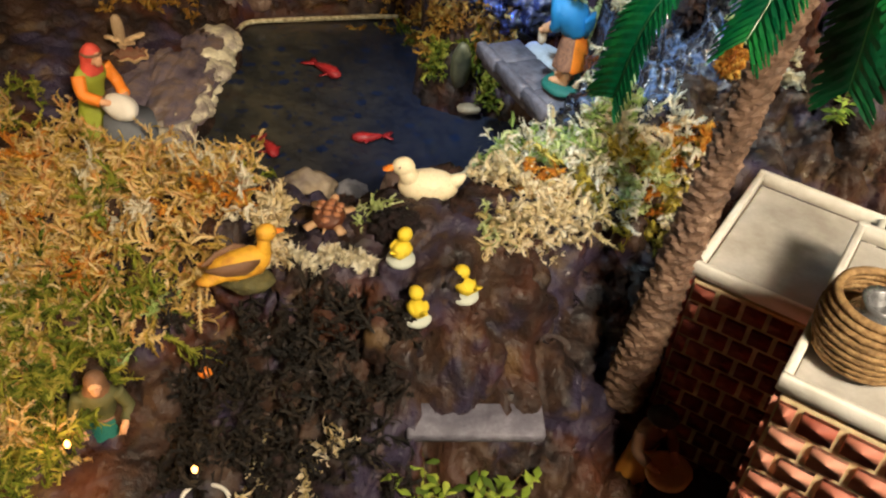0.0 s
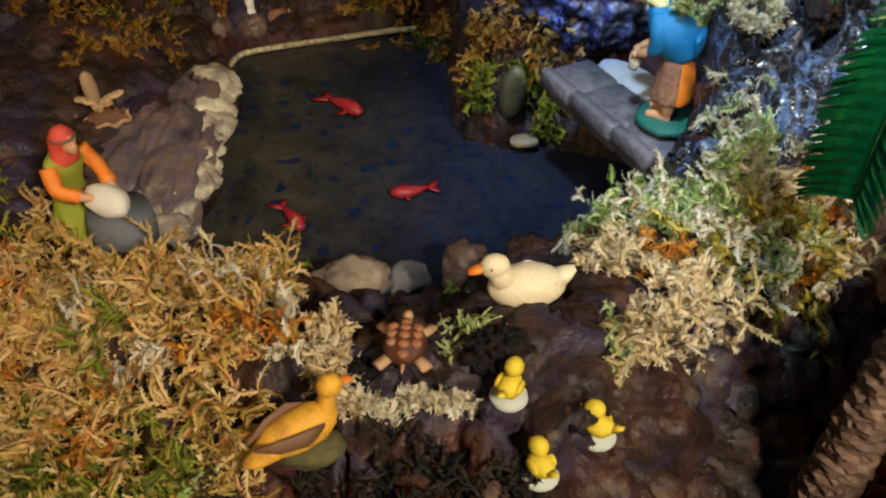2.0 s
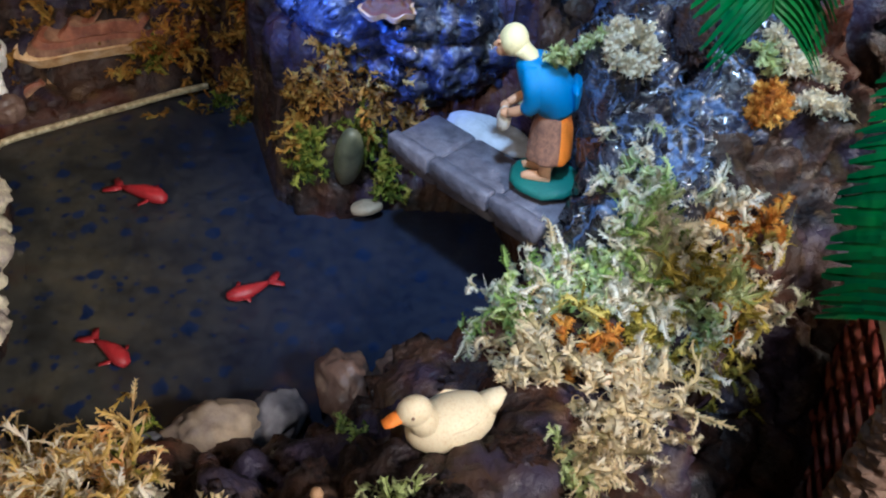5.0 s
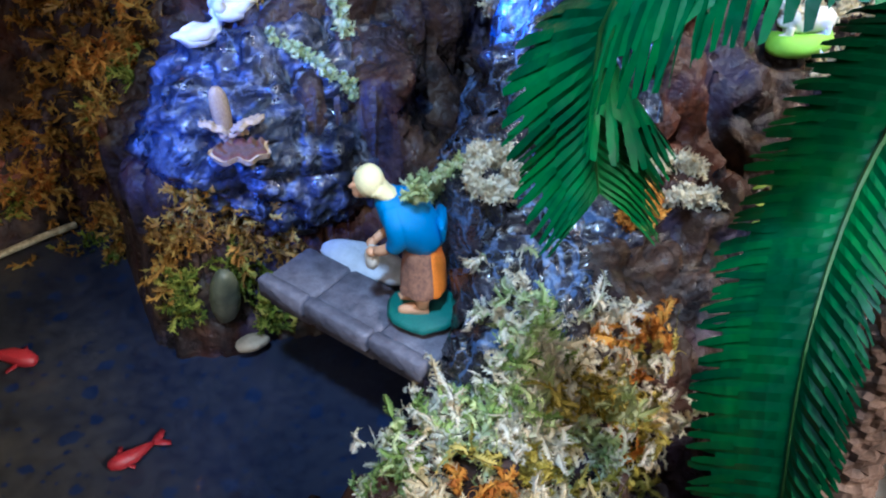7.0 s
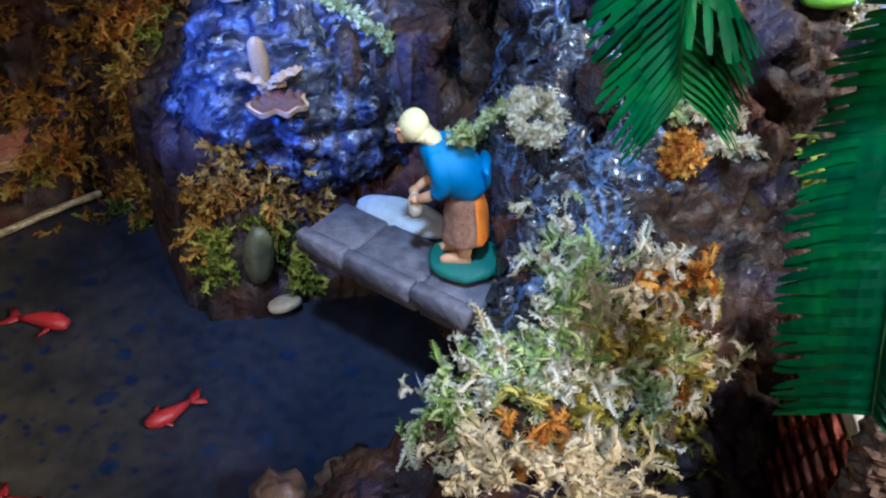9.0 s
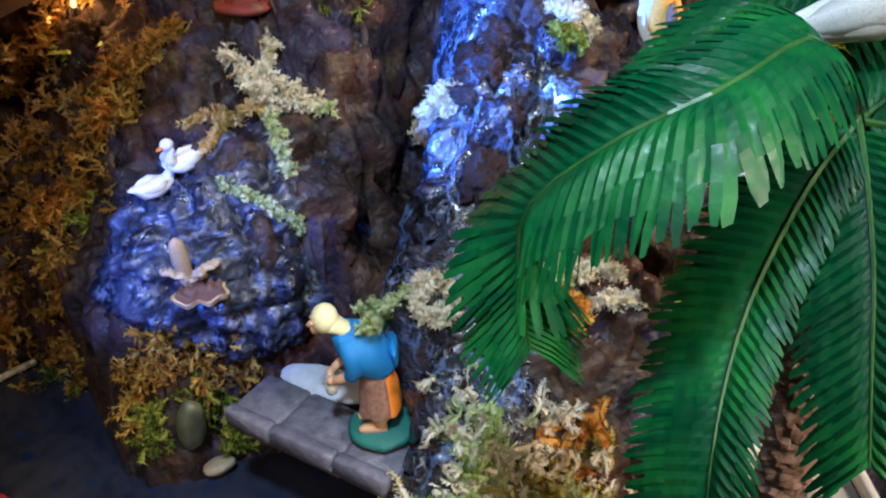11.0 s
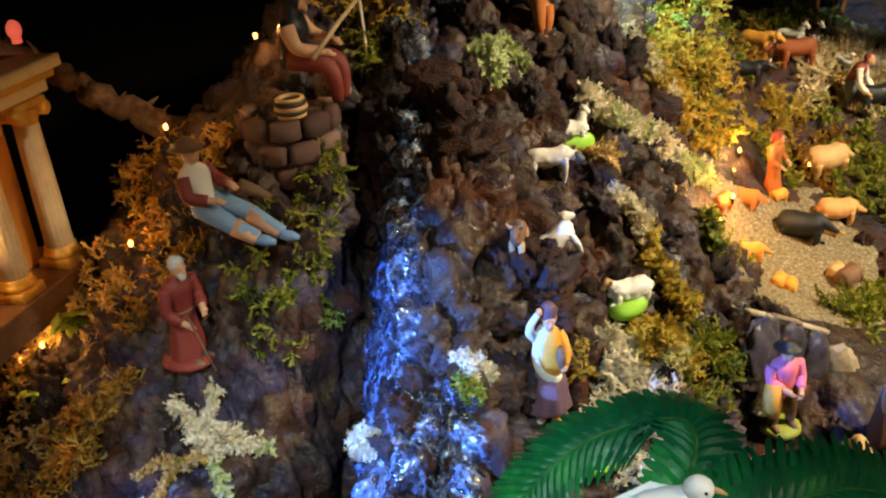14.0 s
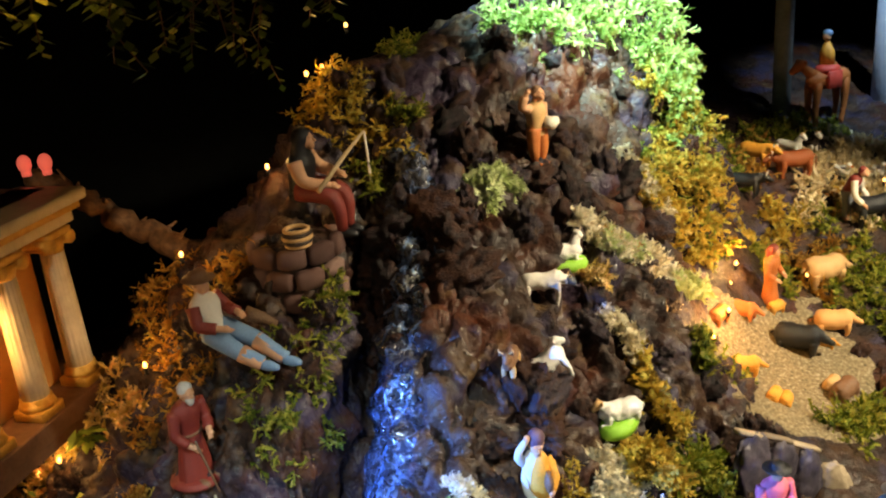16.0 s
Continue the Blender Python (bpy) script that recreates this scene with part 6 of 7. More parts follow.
w_.tube(*flow([at(0, .05, -.02), at(0, .09, -.06), at(0, .14, -.09), at(0, .18, -.1)], [(.06, .08), (.045, .075), (.03, .06), (.01, .03)], 9), 3, 12, up=(0, 1, 0))
w_.lathe([(.2, -.05), (.225, -.02), (.2, .01), (.02, .015)], 6, 20)
w_.ball((0, -.29, .37), (.05, .04, .08), 7, 12, 9, None, .25, 2)
figure(w_, [SKIRT, BLUE, SKIN, CREAM, BLUE, SKIN, TEAL, LINEN, ORANGE], .326, 1.02, -116, .124, "woman figure in blue shawl, cream headscarf and brown orange skirt", z=.555)

# baker by the quay
b_ = person("robe", .2, ((.1, -.34, .52), (-.08, -.32, .56)), "hood")
b_.ball((0, -.36, .5), (.12, .2, .11), 6, 16, 10, None, .12, 4)
b_.tube([(.04, -.4, .02), (.04, -.4, .25), (.04, -.4, .4)], [.22, .24, .22], 7, 16)
b_.lathe([(.085, 0), (.095, .012), (.085, .026)], 5, 18, (0, -.1, .93))
figure(b_, [OLIVE, OLIVE, SKIN, SCARLET, ORANGE, BROWN, LINEN, GREY], -.197, 1.0, 62, .125, "man figure in olive tunic and red headcloth kneading white dough", z=.435)

r_ = person("robe", .12, ((.06, -.22, .5), (-.1, -.18, .42)), "bare", wide=.9, beard=3, bow=.3)
r_.tube([(-.1, -.2, .5), (-.14, -.45, .05)], [.012, .01], 6, 6).lathe([(.24, -.02), (.26, .02), (.2, .05), (.02, .06)], 0, 16)
figure(r_, [MAROON, MAROON, SKIN, WHITEHAIR, MAROON, BROWN, WOODY], .3775, 1.345, 25, .118, "old shepherd figure in a maroon robe leaning on a stick", dz=-.006)

m_ = person("legs", -.2, ((.12, -.2, .62), (-.1, -.2, .58)), "hat", sit=True, feet=((.1, -.62, .0), (-.05, -.5, .02)), knees=((.1, -.3, .2), (-.09, -.28, .16)))
for k_ in ((.1, -.33, .18, .1, -.58, .04), (-.085, -.3, .15, -.06, -.47, .05)):
    m_.tube([k_[:3], k_[3:]], [.076, .056], 2, 10)
m_.tube([(.2, -.2, .36), (.28, -.3, .3), (.34, -.38, .22)], [(.07, .08), (.05, .06), (.03, .03)], 6, 10)
figure(m_, [JEANS, LINEN, SKIN, BROWN, MAROON, JEANS, WOODY], .437, 1.385, 35, .135, "reclining man figure in striped shirt and pale blue trousers", z=.905)

f_ = person("legs", .12, ((.1, -.32, .6), (-.06, -.3, .55)), "hood", sit=True, feet=((.12, -.34, -.12), (-.06, -.36, -.1)), knees=((.12, -.3, .22), (-.08, -.3, .22)))
figure(f_, [MAROON, BLACK, SKIN, BLACK, SKIN, BLACK], .6, 1.47, 42, .15, "angler figure in dark cloak and red trousers sitting on stones", z=1.01)
rod = Shape().tube([(.6, 1.42, 1.057), (.65, 1.45, 1.082), (.7, 1.482, 1.102)], [.0032, .0028, .002], 0, 6)
thing("fishing_rod", rod, PALEWOOD, Matrix(), "pale cane fishing rod with a cord hanging from its tip", "fishing rod")
part("cord", Shape().tube([(.7, 1.482, 1.102), (.7, 1.479, 1.06), (.698, 1.474, 1.02), (.692, 1.462, .99)], .0016, 0, 6), LINEN, bpy.data.objects["fishing_rod"], "pale twisted cord")

j_ = Shape()
drape(j_, [(.2, .19), (.215, .22), (.2, .33), (.17, .43), (.12, .5)], 0, 2.0, .11, .9)
for sg in (1, -1):
    j_.tube(*flow([(sg * .07, 0, .28), (sg * .075, -.01, .14), (sg * .075, 0, .05)], [.06, .05, .04], 7), 1 if sg > 0 else 4, 10)
    j_.tube(*flow([(sg * .075, .03, .03), (sg * .08, -.06, .03), (sg * .08, -.13, .016)], [.034, .04, .02], 7), 5, 10)
j_.tube(*flow([(0, 0, .46), (0, -.01, .58), (0, -.01, .7), (0, -.02, .79), (0, -.03, .85)], [(.09, .1), (.08, .095), (.085, .12), (.07, .11), (.035, .045)], 14), 6, 18, up=(0, 1, 0))
j_.tube(*flow([(.03, -.055, .47), (.035, -.075, .58), (.04, -.07, .7), (.045, -.05, .79), (.04, -.04, .84)], [(.06, .085), (.065, .095), (.062, .09), (.05, .066), (.02, .03)], 14), 1, 16, up=(0, 1, 0))
j_.tube(*flow([(-.1, -.01, .76), (-.15, -.05, .83), (-.14, -.09, .9), (-.08, -.1, .97)], [.042, .038, .033, .026], 11), 4, 12)
j_.ball((-.075, -.1, .98), (.032, .032, .032), 2, 10, 7)
j_.tube(*flow([(.12, 0, .76), (.17, -.06, .66), (.13, -.14, .57)], [.055, .046, .036], 9), 1, 12)
j_.ball((.12, -.15, .56), (.034, .034, .03), 2, 10, 7)
j_.tube(*flow([(-.09, -.02, .74), (-.105, -.05, .64), (-.09, -.09, .55), (-.03, -.12, .49), (.06, -.125, .46), (.11, -.07, .46), (.12, 0, .48)], [(.012, .02), (.014, .034), (.015, .036), (.016, .034), (.015, .03), (.014, .026), (.01, .012)], 22), 4, 14)
j_.lathe([(.02, .0), (.042, .03), (.05, .08), (.042, .12), (.026, .14), (.03, .16), (.016, .16)], 7, 18, (.1, -.15, .56))
at = head_of(j_, (.02, -.06, .92), .45)
j_.ball(at(0, .02, .034), (.08, .078, .074), 3, 14, 10, None, .08, 3)
j_.v = [np.array(v) * np.array([.74, .74, 1.0]) for v in j_.v]
figure(j_, [PURPLE, GOLD, SKIN, PURPLE, LINEN, BROWN, LINEN, BROWN], .664, 1.108, -25, .152, "water seller figure in ochre vest, white shirt and purple skirt", dz=-.008)

p_ = person("legs", 0, ((.06, -.2, .52), (-.06, -.2, .56)), "hat", feet=((.1, -.04, .03), (-.1, -.04, .03)))
p_.tube([(-.18, -.1, .62), (-.2, -.12, .4), (-.16, -.1, .25)], [(.07, .08), (.1, .1), (.05, .06)], 6, 10).lathe([(.2, -.02), (.22, .02), (.18, .05), (.02, .05)], 7, 14)
figure(p_, [BROWN, PINK, SKIN, BLACK, PINK, BROWN, GOLD, OLIVE], .967, 1.0425, -20, .118, "man figure in pink jacket and black beret with a bagpipe")

v_ = person("robe", .25, ((.14, -.26, .42), (-.14, -.22, .4)), "hat")
v_.ball((.2, -.25, .32), (.12, .12, .12), 6, 10, 8)
figure(v_, [BROWN, BLUE, SKIN, GREY, LINEN, BROWN, SNOW], 1.067, .967, 0, .115, "man figure in white shirt and blue waistcoat carrying a bundle")
c_ = person("robe", .1, head="scarf")
figure(c_, [LINEN, LINEN, SKIN, JEANS, LINEN, BROWN], .895, .945, 200, .11, "woman figure in white dress with a pale blue headscarf")
figure(person("robe", .1, head="hood"), [BROWN, BROWN, SKIN, TAN, BROWN, BROWN], .965, .935, 180, .105, "figure in a brown cloak with a tan hood")

s_ = person("legs", .05, ((.1, -.1, .55), (-.2, -.04, .98)), "bare", feet=((.07, -.03, .04), (-.06, -.03, .04)))
s_.ball((.1, -.14, .56), (.12, .1, .08), 6, 10, 7, None, .2).lathe([(.16, -.04), (.18, .02), (.12, .05), (.02, .05)], 7, 12)
figure(s_, [RUST, TAN, SKIN, BROWN, SKIN, RUST, LINEN, RUST], .917, 1.405, 20, .112, "shepherd figure in rust trousers shading his eyes")
g_ = person("legs", .5, ((.14, -.34, .32), (-.14, -.34, .3)), "bare", feet=((.13, 0, .02), (-.12, -.02, .02)))
figure(g_, [GREY, MAROON, SKIN, MAROON, LINEN, BROWN], 1.64, 1.425, 20, .108, "farmer figure in a dark red waistcoat bending forward")

figure(person("robe", .05, ((.08, -.2, .5), (-.1, -.18, .46)), "scarf", wide=.8, seed=4), [RUST, RUST, SKIN, MAROON, RUST, BROWN], 1.34, 1.352, 15, .1, "woman figure in a rust red dress beside the pigs")

MOSSY = paint("dull_green_paint", (.09, .09, .03), .6, .3)
# two figures half hidden in the hollow
h1 = person("robe", .1, head="hood")
figure(h1, [TEAL, MOSSY, SKIN, BROWN, MOSSY, BROWN], -.09, .66, 20, .11, "old man figure in green with a brown hood in the moss", z=.318)
h2 = person("robe", .2, ((.12, -.3, .5), (-.12, -.3, .5)), "hat")
h2.lathe([(.1, .35), (.2, .42), (.22, .5), (.18, .5), (.02, .44)], 6, 14, (0, -.36, 0))
figure(h2, [GOLD, BROWN, SKIN, BLACK, BROWN, BROWN, TAN], .405, .672, 30, .1, "figure in a black hat holding a straw basket", z=.335)


def beast(legs=.36, body=(.16, .19), head=(.55, .62), snout=.16, ears=.08, horns=0.0, tail=.2, lumps=0.0, leg_r=.045, neck=.1, lying=False, hang=0.0):
    """A four-legged animal one unit long that faces +x. Slots: coat, legs, face, horns."""
    s, h = Shape(), legs + body[0]
    b0, b1 = body
    s.tube(*flow([(-.49, 0, h + .01), (-.44, 0, h + .01), (-.3, 0, h + .01), (-.08, 0, h - .015), (.12, 0, h - .005), (.28, 0, h + .02), (.38, 0, h + .03), (.43, 0, h + .03)], [(.03, .03), (b0 * .72, b1 * .72), (b0 * 1.04, b1 * 1.02), (b0 * 1.06, b1 * 1.06), (b0 * .98, b1 * 1.0), (b0, b1 * .92), (b0 * .66, b1 * .62), (.04, .04)], 24), 0, 22)
    s.tube(*flow([(.22, 0, h + .04), ((.3 + head[0]) / 2 - .04, 0, (h + head[1]) / 2 + .04), (head[0] - .05, 0, head[1])], [(b0 * .85, b1 * .7), (neck * 1.2, neck), (neck * .8, neck * .75)], 9), 0, 14)
    if lumps:
        for i in (0, 1):
            v = s.v[i]
            s.v[i] = v + ((vnoise(v * 17) + .5 * vnoise(v * 37)) * lumps)[:, None] * unit(v - np.array([0, 0, h]))
    hx, hz = head
    s.tube(*flow([(hx - .1, 0, hz + .02), (hx - .02, 0, hz + .03), (hx + snout * .5, 0, hz - .03), (hx + snout, 0, hz - .075), (hx + snout * 1.12, 0, hz - .085)], [(.05, .05), (.1, .088), (.072, .065), (.05, .05), (.02, .02)], 11), 2, 14)
    for sg in (1, -1):
        s.tube(*flow([(hx - .03, sg * .055, hz + .07), (hx - .05, sg * (.075 + ears * .6), hz + .075), (hx - .03, sg * (.085 + ears), hz + .05 - hang)], [(.025, .02), (.04, .014), (.008, .008)], 7), 2, 8)
        s.ball((hx + .05, sg * .066, hz + .035), .013, 3 if horns else 2, 6, 4)
        if horns:
            s.tube(*flow([(hx - .01, sg * .05, hz + .09), (hx, sg * (.08 + horns * .6), hz + .12 + horns * .3), (hx + .03, sg * (.07 + horns * .5), hz + .12 + horns)], [.022, .016, .005], 7), 3, 7)
        for x in (-.33, .27):
            fx = x + (.14 if lying else .02 * sg)
            knee = -.035 if x < 0 else .025
            s.tube(*flow([(x, sg * b1 * .55, legs + b0 * .75), (x + knee * .4, sg * b1 * .68, legs + .02), (fx * .5 + x * .5 + knee, sg * b1 * .66, legs * .5), (fx, sg * b1 * .66, .03), (fx + .015, sg * b1 * .66, 0)], [(b0 * .55, b1 * .4), (leg_r * 1.6, leg_r * 1.5), (leg_r * 1.05, leg_r), (leg_r * .85, leg_r * .85), (leg_r * 1.1, leg_r)], 12), 1, 10)
    if tail:
        s.tube(*flow([(-.47, 0, h + .05), (-.55, 0, h + .01), (-.56, 0, h - tail)], [.026, .018, .012], 7), 0, 7)
    return s


SHEEP = [SNOW, SNOW, SNOW, TAN]
GROUP = "sheep on the mountain"
thing("sheep", beast(.3, (.19, .19), (.42, .68), .12, .05, 0, .1, .04), SHEEP, pose(.775, 1.199, ground(.775, 1.199) + .006, 0, -34, -20) @ Matrix.Scale(.064, 4), "white sheep standing with raised head on the rock", "sheep", GROUP)
place("sheep", beast(.03, (.19, .2), (.45, .42), .12, .05, 0, .08, .05, lying=True), [SNOW, SNOW, TAN, TAN], .832, 1.1625, 165, .06, "white sheep with tan face lying on a green base", "sheep", GROUP, .004)
place("sheep", beast(.4, (.17, .17), (.55, .5), .12, .05, .05, .1, .05), [LINEN, LINEN, GREY, TAN], .822, 1.283, -28, .06, "grey fleeced sheep with dark face and lowered head", "sheep", GROUP, -.004)
place("sheep", beast(.03, (.19, .2), (.36, .62), .1, .05, 0, .08, .05, lying=True), SHEEP, .893, 1.33, -30, .056, "white sheep lying on a lime green base", "sheep", GROUP, .004)
place("sheep", beast(.04, (.19, .19), (.4, .52), .1, .05, 0, .08, .05, lying=True), SHEEP, .7, 1.068, 160, .052, "white lamb lying on a lime green base", "sheep", GROUP, .004)
place("goat", beast(.44, (.13, .13), (.42, .8), .14, .07, .1, .1), [BROWN, TAN, BROWN, TAN], .712, 1.2075, 225, .058, "brown and white goat on the rock face", "goat", dz=-.004)
for x, y, a in ((.832, 1.1625, 20), (.893, 1.33, -30), (.7, 1.068, 0)):
    place("plinth", Shape().lathe([(.5, 0), (.52, .1), (.46, .22), (.05, .24)], 0, 18, (0, 0, 0), 0, 0, .62), LIME, x, y, a, .064, "lime green oval base under a sheep", "plinth", "green bases", -.008)

PIGPINK = paint("tan_pig_paint", (.75, .4, .14), .5, .25)
PIG = dict(lumps=.025, legs=.12, body=(.24, .25), head=(.46, .33), snout=.2, ears=.05, tail=.05, leg_r=.05, neck=.15, hang=.05)
for x, y, t, size, m0, what in ((1.31, 1.27, -58, .078, BLACK, "black sow"), (1.405, 1.275, -40, .066, PIGPINK, "tan pig"), (1.175, 1.262, -40, .05, GOLD, "golden brown piglet"), (1.165, 1.2, 20, .036, GOLD, "golden piglet"), (1.175, 1.188, 30, .036, GOLD, "golden piglet"), (1.285, 1.19, 15, .038, TAN, "tan piglet"), (1.285, 1.168, 10, .056, BROWN, "brown pig"), (1.2, 1.335, 15, .046, RUST, "rust brown piglet"), (1.262, 1.34, -70, .05, RUST, "rust brown pig"), (1.335, 1.335, 0, .036, GOLD, "golden piglet"), (1.5, 1.365, -15, .085, TAN, "tan pig"), (1.36, 1.255, -60, .03, GOLD, "golden piglet")):
    place("pig", beast(**PIG), [m0] * 4, x, y, t, size, f"{what} standing in the sandy yard", "pig", "pigs in the yard", -.003)
COW = dict(legs=.3, body=(.19, .19), head=(.56, .56), snout=.17, ears=.1, horns=.09, tail=.3, leg_r=.055, neck=.13)
COWRUST = paint("chestnut_paint", (.3, .075, .015), .55, .4)
for x, y, t, size, m0, what in ((1.6, 1.6, -80, .072, GOLD, "golden brown"), (1.64, 1.545, 150, .08, COWRUST, "chestnut"), (1.5, 1.54, -60, .066, BLACK, "black"), (1.67, 1.39, -20, .085, BLACK, "black")):
    place("cow", beast(**COW), [m0, m0, m0, LINEN], x, y, t, size, f"{what} cow with pale horns in the valley", "cow", "cattle in the valley", -.003)
for x, y, t, m0, what in ((1.7, 1.6, -80, SNOW, "white"), (1.755, 1.6, -95, DARKBROWN, "dark brown and white")):
    place("goat", beast(.4, (.14, .14), (.45, .85), .13, .06, .08, .1), [m0, SNOW, SNOW, TAN], x, y, t, .06, f"{what} goat standing on the valley slope", "goat", "goats in the valley", -.003)
for x, y in ((1.73, 1.5), (1.81, 1.48)):
    place("hen", bird(.26, .22, .42), [SNOW, SNOW, ORANGE, SNOW, BLACK], x, y, -100, .045, "white hen standing on the pale moss", "hen", "hens in the valley", .012)
cam_ = beast(.62, (.16, .15), (.62, 1.08), .18, .04, 0, .25, 0, .05, .07)
cam_.ball((-.05, 0, .98), (.17, .13, .14), 0, 10, 8).ball((-.02, 0, .96), (.24, .19, .1), 4, 12, 8).box((0, .2, .8), (.3, .05, .3), 4).box((0, -.2, .8), (.3, .05, .3), 4)
cam_.tube([(0, 0, 1.05), (0, 0, 1.25), (.02, 0, 1.42)], [(.11, .13), (.11, .13), (.05, .05)], 5, 10).ball((.03, 0, 1.52), (.075, .07, .085), 6, 10, 8).ball((.01, 0, 1.57), (.085, .085, .07), 7, 10, 7)
place("camel_figure", cam_, [RUST, RUST, RUST, RUST, SCARLET, GOLD, SKIN, JEANS], 1.93, 1.69, 172, .125, "camel with red saddle cloth carrying a robed rider", "camel", dz=-.004)

# the dove on the palm
DOVEWING = material("dove_wing", [(0.3, (0.58, 0.57, 0.55)), (0.5, (0.76, 0.75, 0.72)), (0.7, (0.84, 0.83, 0.8))], 60, (.6, .8), bump=.2)
dv = Shape()
dv.tube([(-.5, 0, .1), (-.4, 0, .12), (-.25, 0, .16), (0, 0, .2), (.2, 0, .25), (.33, 0, .32), (.4, 0, .37)], [(.03, .07), (.05, .08), (.11, .13), (.18, .18), (.17, .17), (.12, .12), (.09, .09)], 0, 18)
dv.ball((.4, 0, .41), (.115, .1, .105), 0, 14, 10)
dove = thing("dove", dv, SNOW, pose(.464, .77, .917, 0, -14, -50) @ Matrix.Scale(.075, 4), "white dove with grey wings perched on the palm fronds", "dove")
part("bill", Shape().tube([(.49, 0, .4), (.55, 0, .37), (.59, 0, .34)], [(.028, .025), (.02, .018), (.008, .008)], 0, 8), TAN, dove, "small tan bill")
part("tail", Shape().tube([(-.4, 0, .14), (-.6, 0, .1), (-.8, 0, .07)], [(.03, .08), (.02, .1), (.012, .1)], 0, 10), SNOW, dove)
for sg in (1, -1):
    part("wing", Shape().tube([(.22, sg * .12, .3), (.05, sg * .175, .27), (-.2, sg * .13, .21), (-.45, sg * .06, .17), (-.62, sg * .03, .14)], [(.05, .02), (.1, .03), (.085, .028), (.05, .02), (.01, .01)], 0, 10, up=(0, 0, 1)), DOVEWING, dove, "pale grey folded wing")
    part("eye", Shape().ball((.46, sg * .082, .43), .014, 0, 6, 4), BLACK, dove, "black eye")

# ---- sandy yard and the lane wall ----
vs, fs = [], []
for j in range(40):
    for i in range(40):
        u, v = i / 39, j / 39
        x = 1.06 + .4 * u + .12 * (v - .5)
        y = 1.085 + .29 * v
        edge = 1 - math.hypot(u - .5, v - .5) * 2
        ragged = edge + .5 * float(fbm(np.array([[x * 14, y * 14, 0]]), 4, 3)[0])
        vs.append((x, y, ground(x, y) + .004 - .025 * (1 - step(np.array([ragged]), -.06, .12)[0])))
fs = [(j * 40 + i, j * 40 + i + 1, j * 40 + 41 + i, j * 40 + 40 + i) for j in range(39) for i in range(39)]
thing("sand", Shape().add(vs, fs), SAND, Matrix(), "pale coarse sand of the pig yard", "sand", kind="structure")
for i, (x, y, r) in enumerate(((1.375, 1.13, .034), (1.41, 1.15, .03), (1.345, 1.1, .03), (1.4, 1.105, .034), (1.44, 1.12, .03), (1.37, 1.075, .026))):
    thing("rock", stone(120 + i, (r, r * .85, r * .8), .5, 4, 1.0, .3), material("dark_red_rock", [(0.3, (0.03, 0.012, 0.014)), (0.55, (0.1, 0.035, 0.035)), (0.75, (0.2, 0.1, 0.09))], 45, (.35, .7), bump=.8) if i == 0 else bpy.data.materials["dark_red_rock"], pose(x, y, ground(x, y) + r * .3, 0, 0, i * 50), "jagged dark red rock at the edge of the sand", "rock", "rocks by the sand")
DARKSLAB = material("dark_lavender_slab", [(0.3, (0.02, 0.017, 0.024)), (0.55, (0.07, 0.06, 0.085)), (0.75, (0.16, 0.14, 0.19))], 30, (.4, .7), bump=.6)
wall = thing("lane_wall", None, None, Matrix.Translation((.95, 1.09, .6)), "low stone wall with a pale coping along the lane", "wall")
WALL = [(.955, 1.092, .735), (1.0, 1.088, .715), (1.045, 1.08, .69), (1.085, 1.07, .665), (1.115, 1.055, .625)]
for i in range(4):
    a, b = np.array(WALL[i]), np.array(WALL[i + 1])
    m = (a + b) / 2
    ang = math.degrees(math.atan2(b[1] - a[1], b[0] - a[0]))
    part("block", stone(90 + i, (.03, .012, .05), .2, 4, 1.0, .25).moved(pose(*(m - np.array((.95, 1.09, .65)) + np.array((0, -.004, 0))), 0, 0, ang)), DARKSLAB if i != 3 else PALESTONE, wall)
    if i < 3:
        part("coping", Shape().box((0, 0, 0), (.05, .012, .006), 0, None, .5).moved(pose(*(m - np.array((.95, 1.09, .6))), 0, 28, ang)), PALESTONE, wall, "pale coping stone" if i == 0 else "")

# ---- temple ----
TMARBLE = material("cream_marble_paint", [(0.3, (0.55, 0.45, 0.32)), (0.7, (0.75, 0.66, 0.5))], 30, (.4, .6), bump=.15)
TOCHRE = material("ochre_wall_paint", [(0.3, (0.42, 0.17, 0.03)), (0.7, (0.62, 0.3, 0.07))], 14, (.5, .7), bump=.15)
TGOLD = material("gilded_paint", [(0.3, (0.5, 0.25, 0.03)), (0.7, (0.78, 0.48, 0.1))], 60, (.3, .5), metal=.3, bump=.3)
TROOF = material("brown_roof_paint", [(0.3, (0.1, 0.045, 0.02)), (0.7, (0.2, 0.1, 0.05))], 30, (.6, .8), bump=.3)
tm_turn = math.degrees(math.atan2(.078, .085))
temple = thing("temple", None, None, pose(.316, 1.588, .84, 0, 0, tm_turn), "small classical temple with cream fluted columns and ochre walls", "temple")
part("podium", Shape().box((-.16, .1, -.012), (.4, .25, .024), 0).box((-.165, .105, -.033), (.405, .25, .018), 0), TROOF, temple, "ochre stepped podium", smooth=False)
part("cella_wall", Shape().box((-.18, .13, .1), (.36, .2, .2), 0, None, .03), TOCHRE, temple, "ochre painted wall", smooth=False)
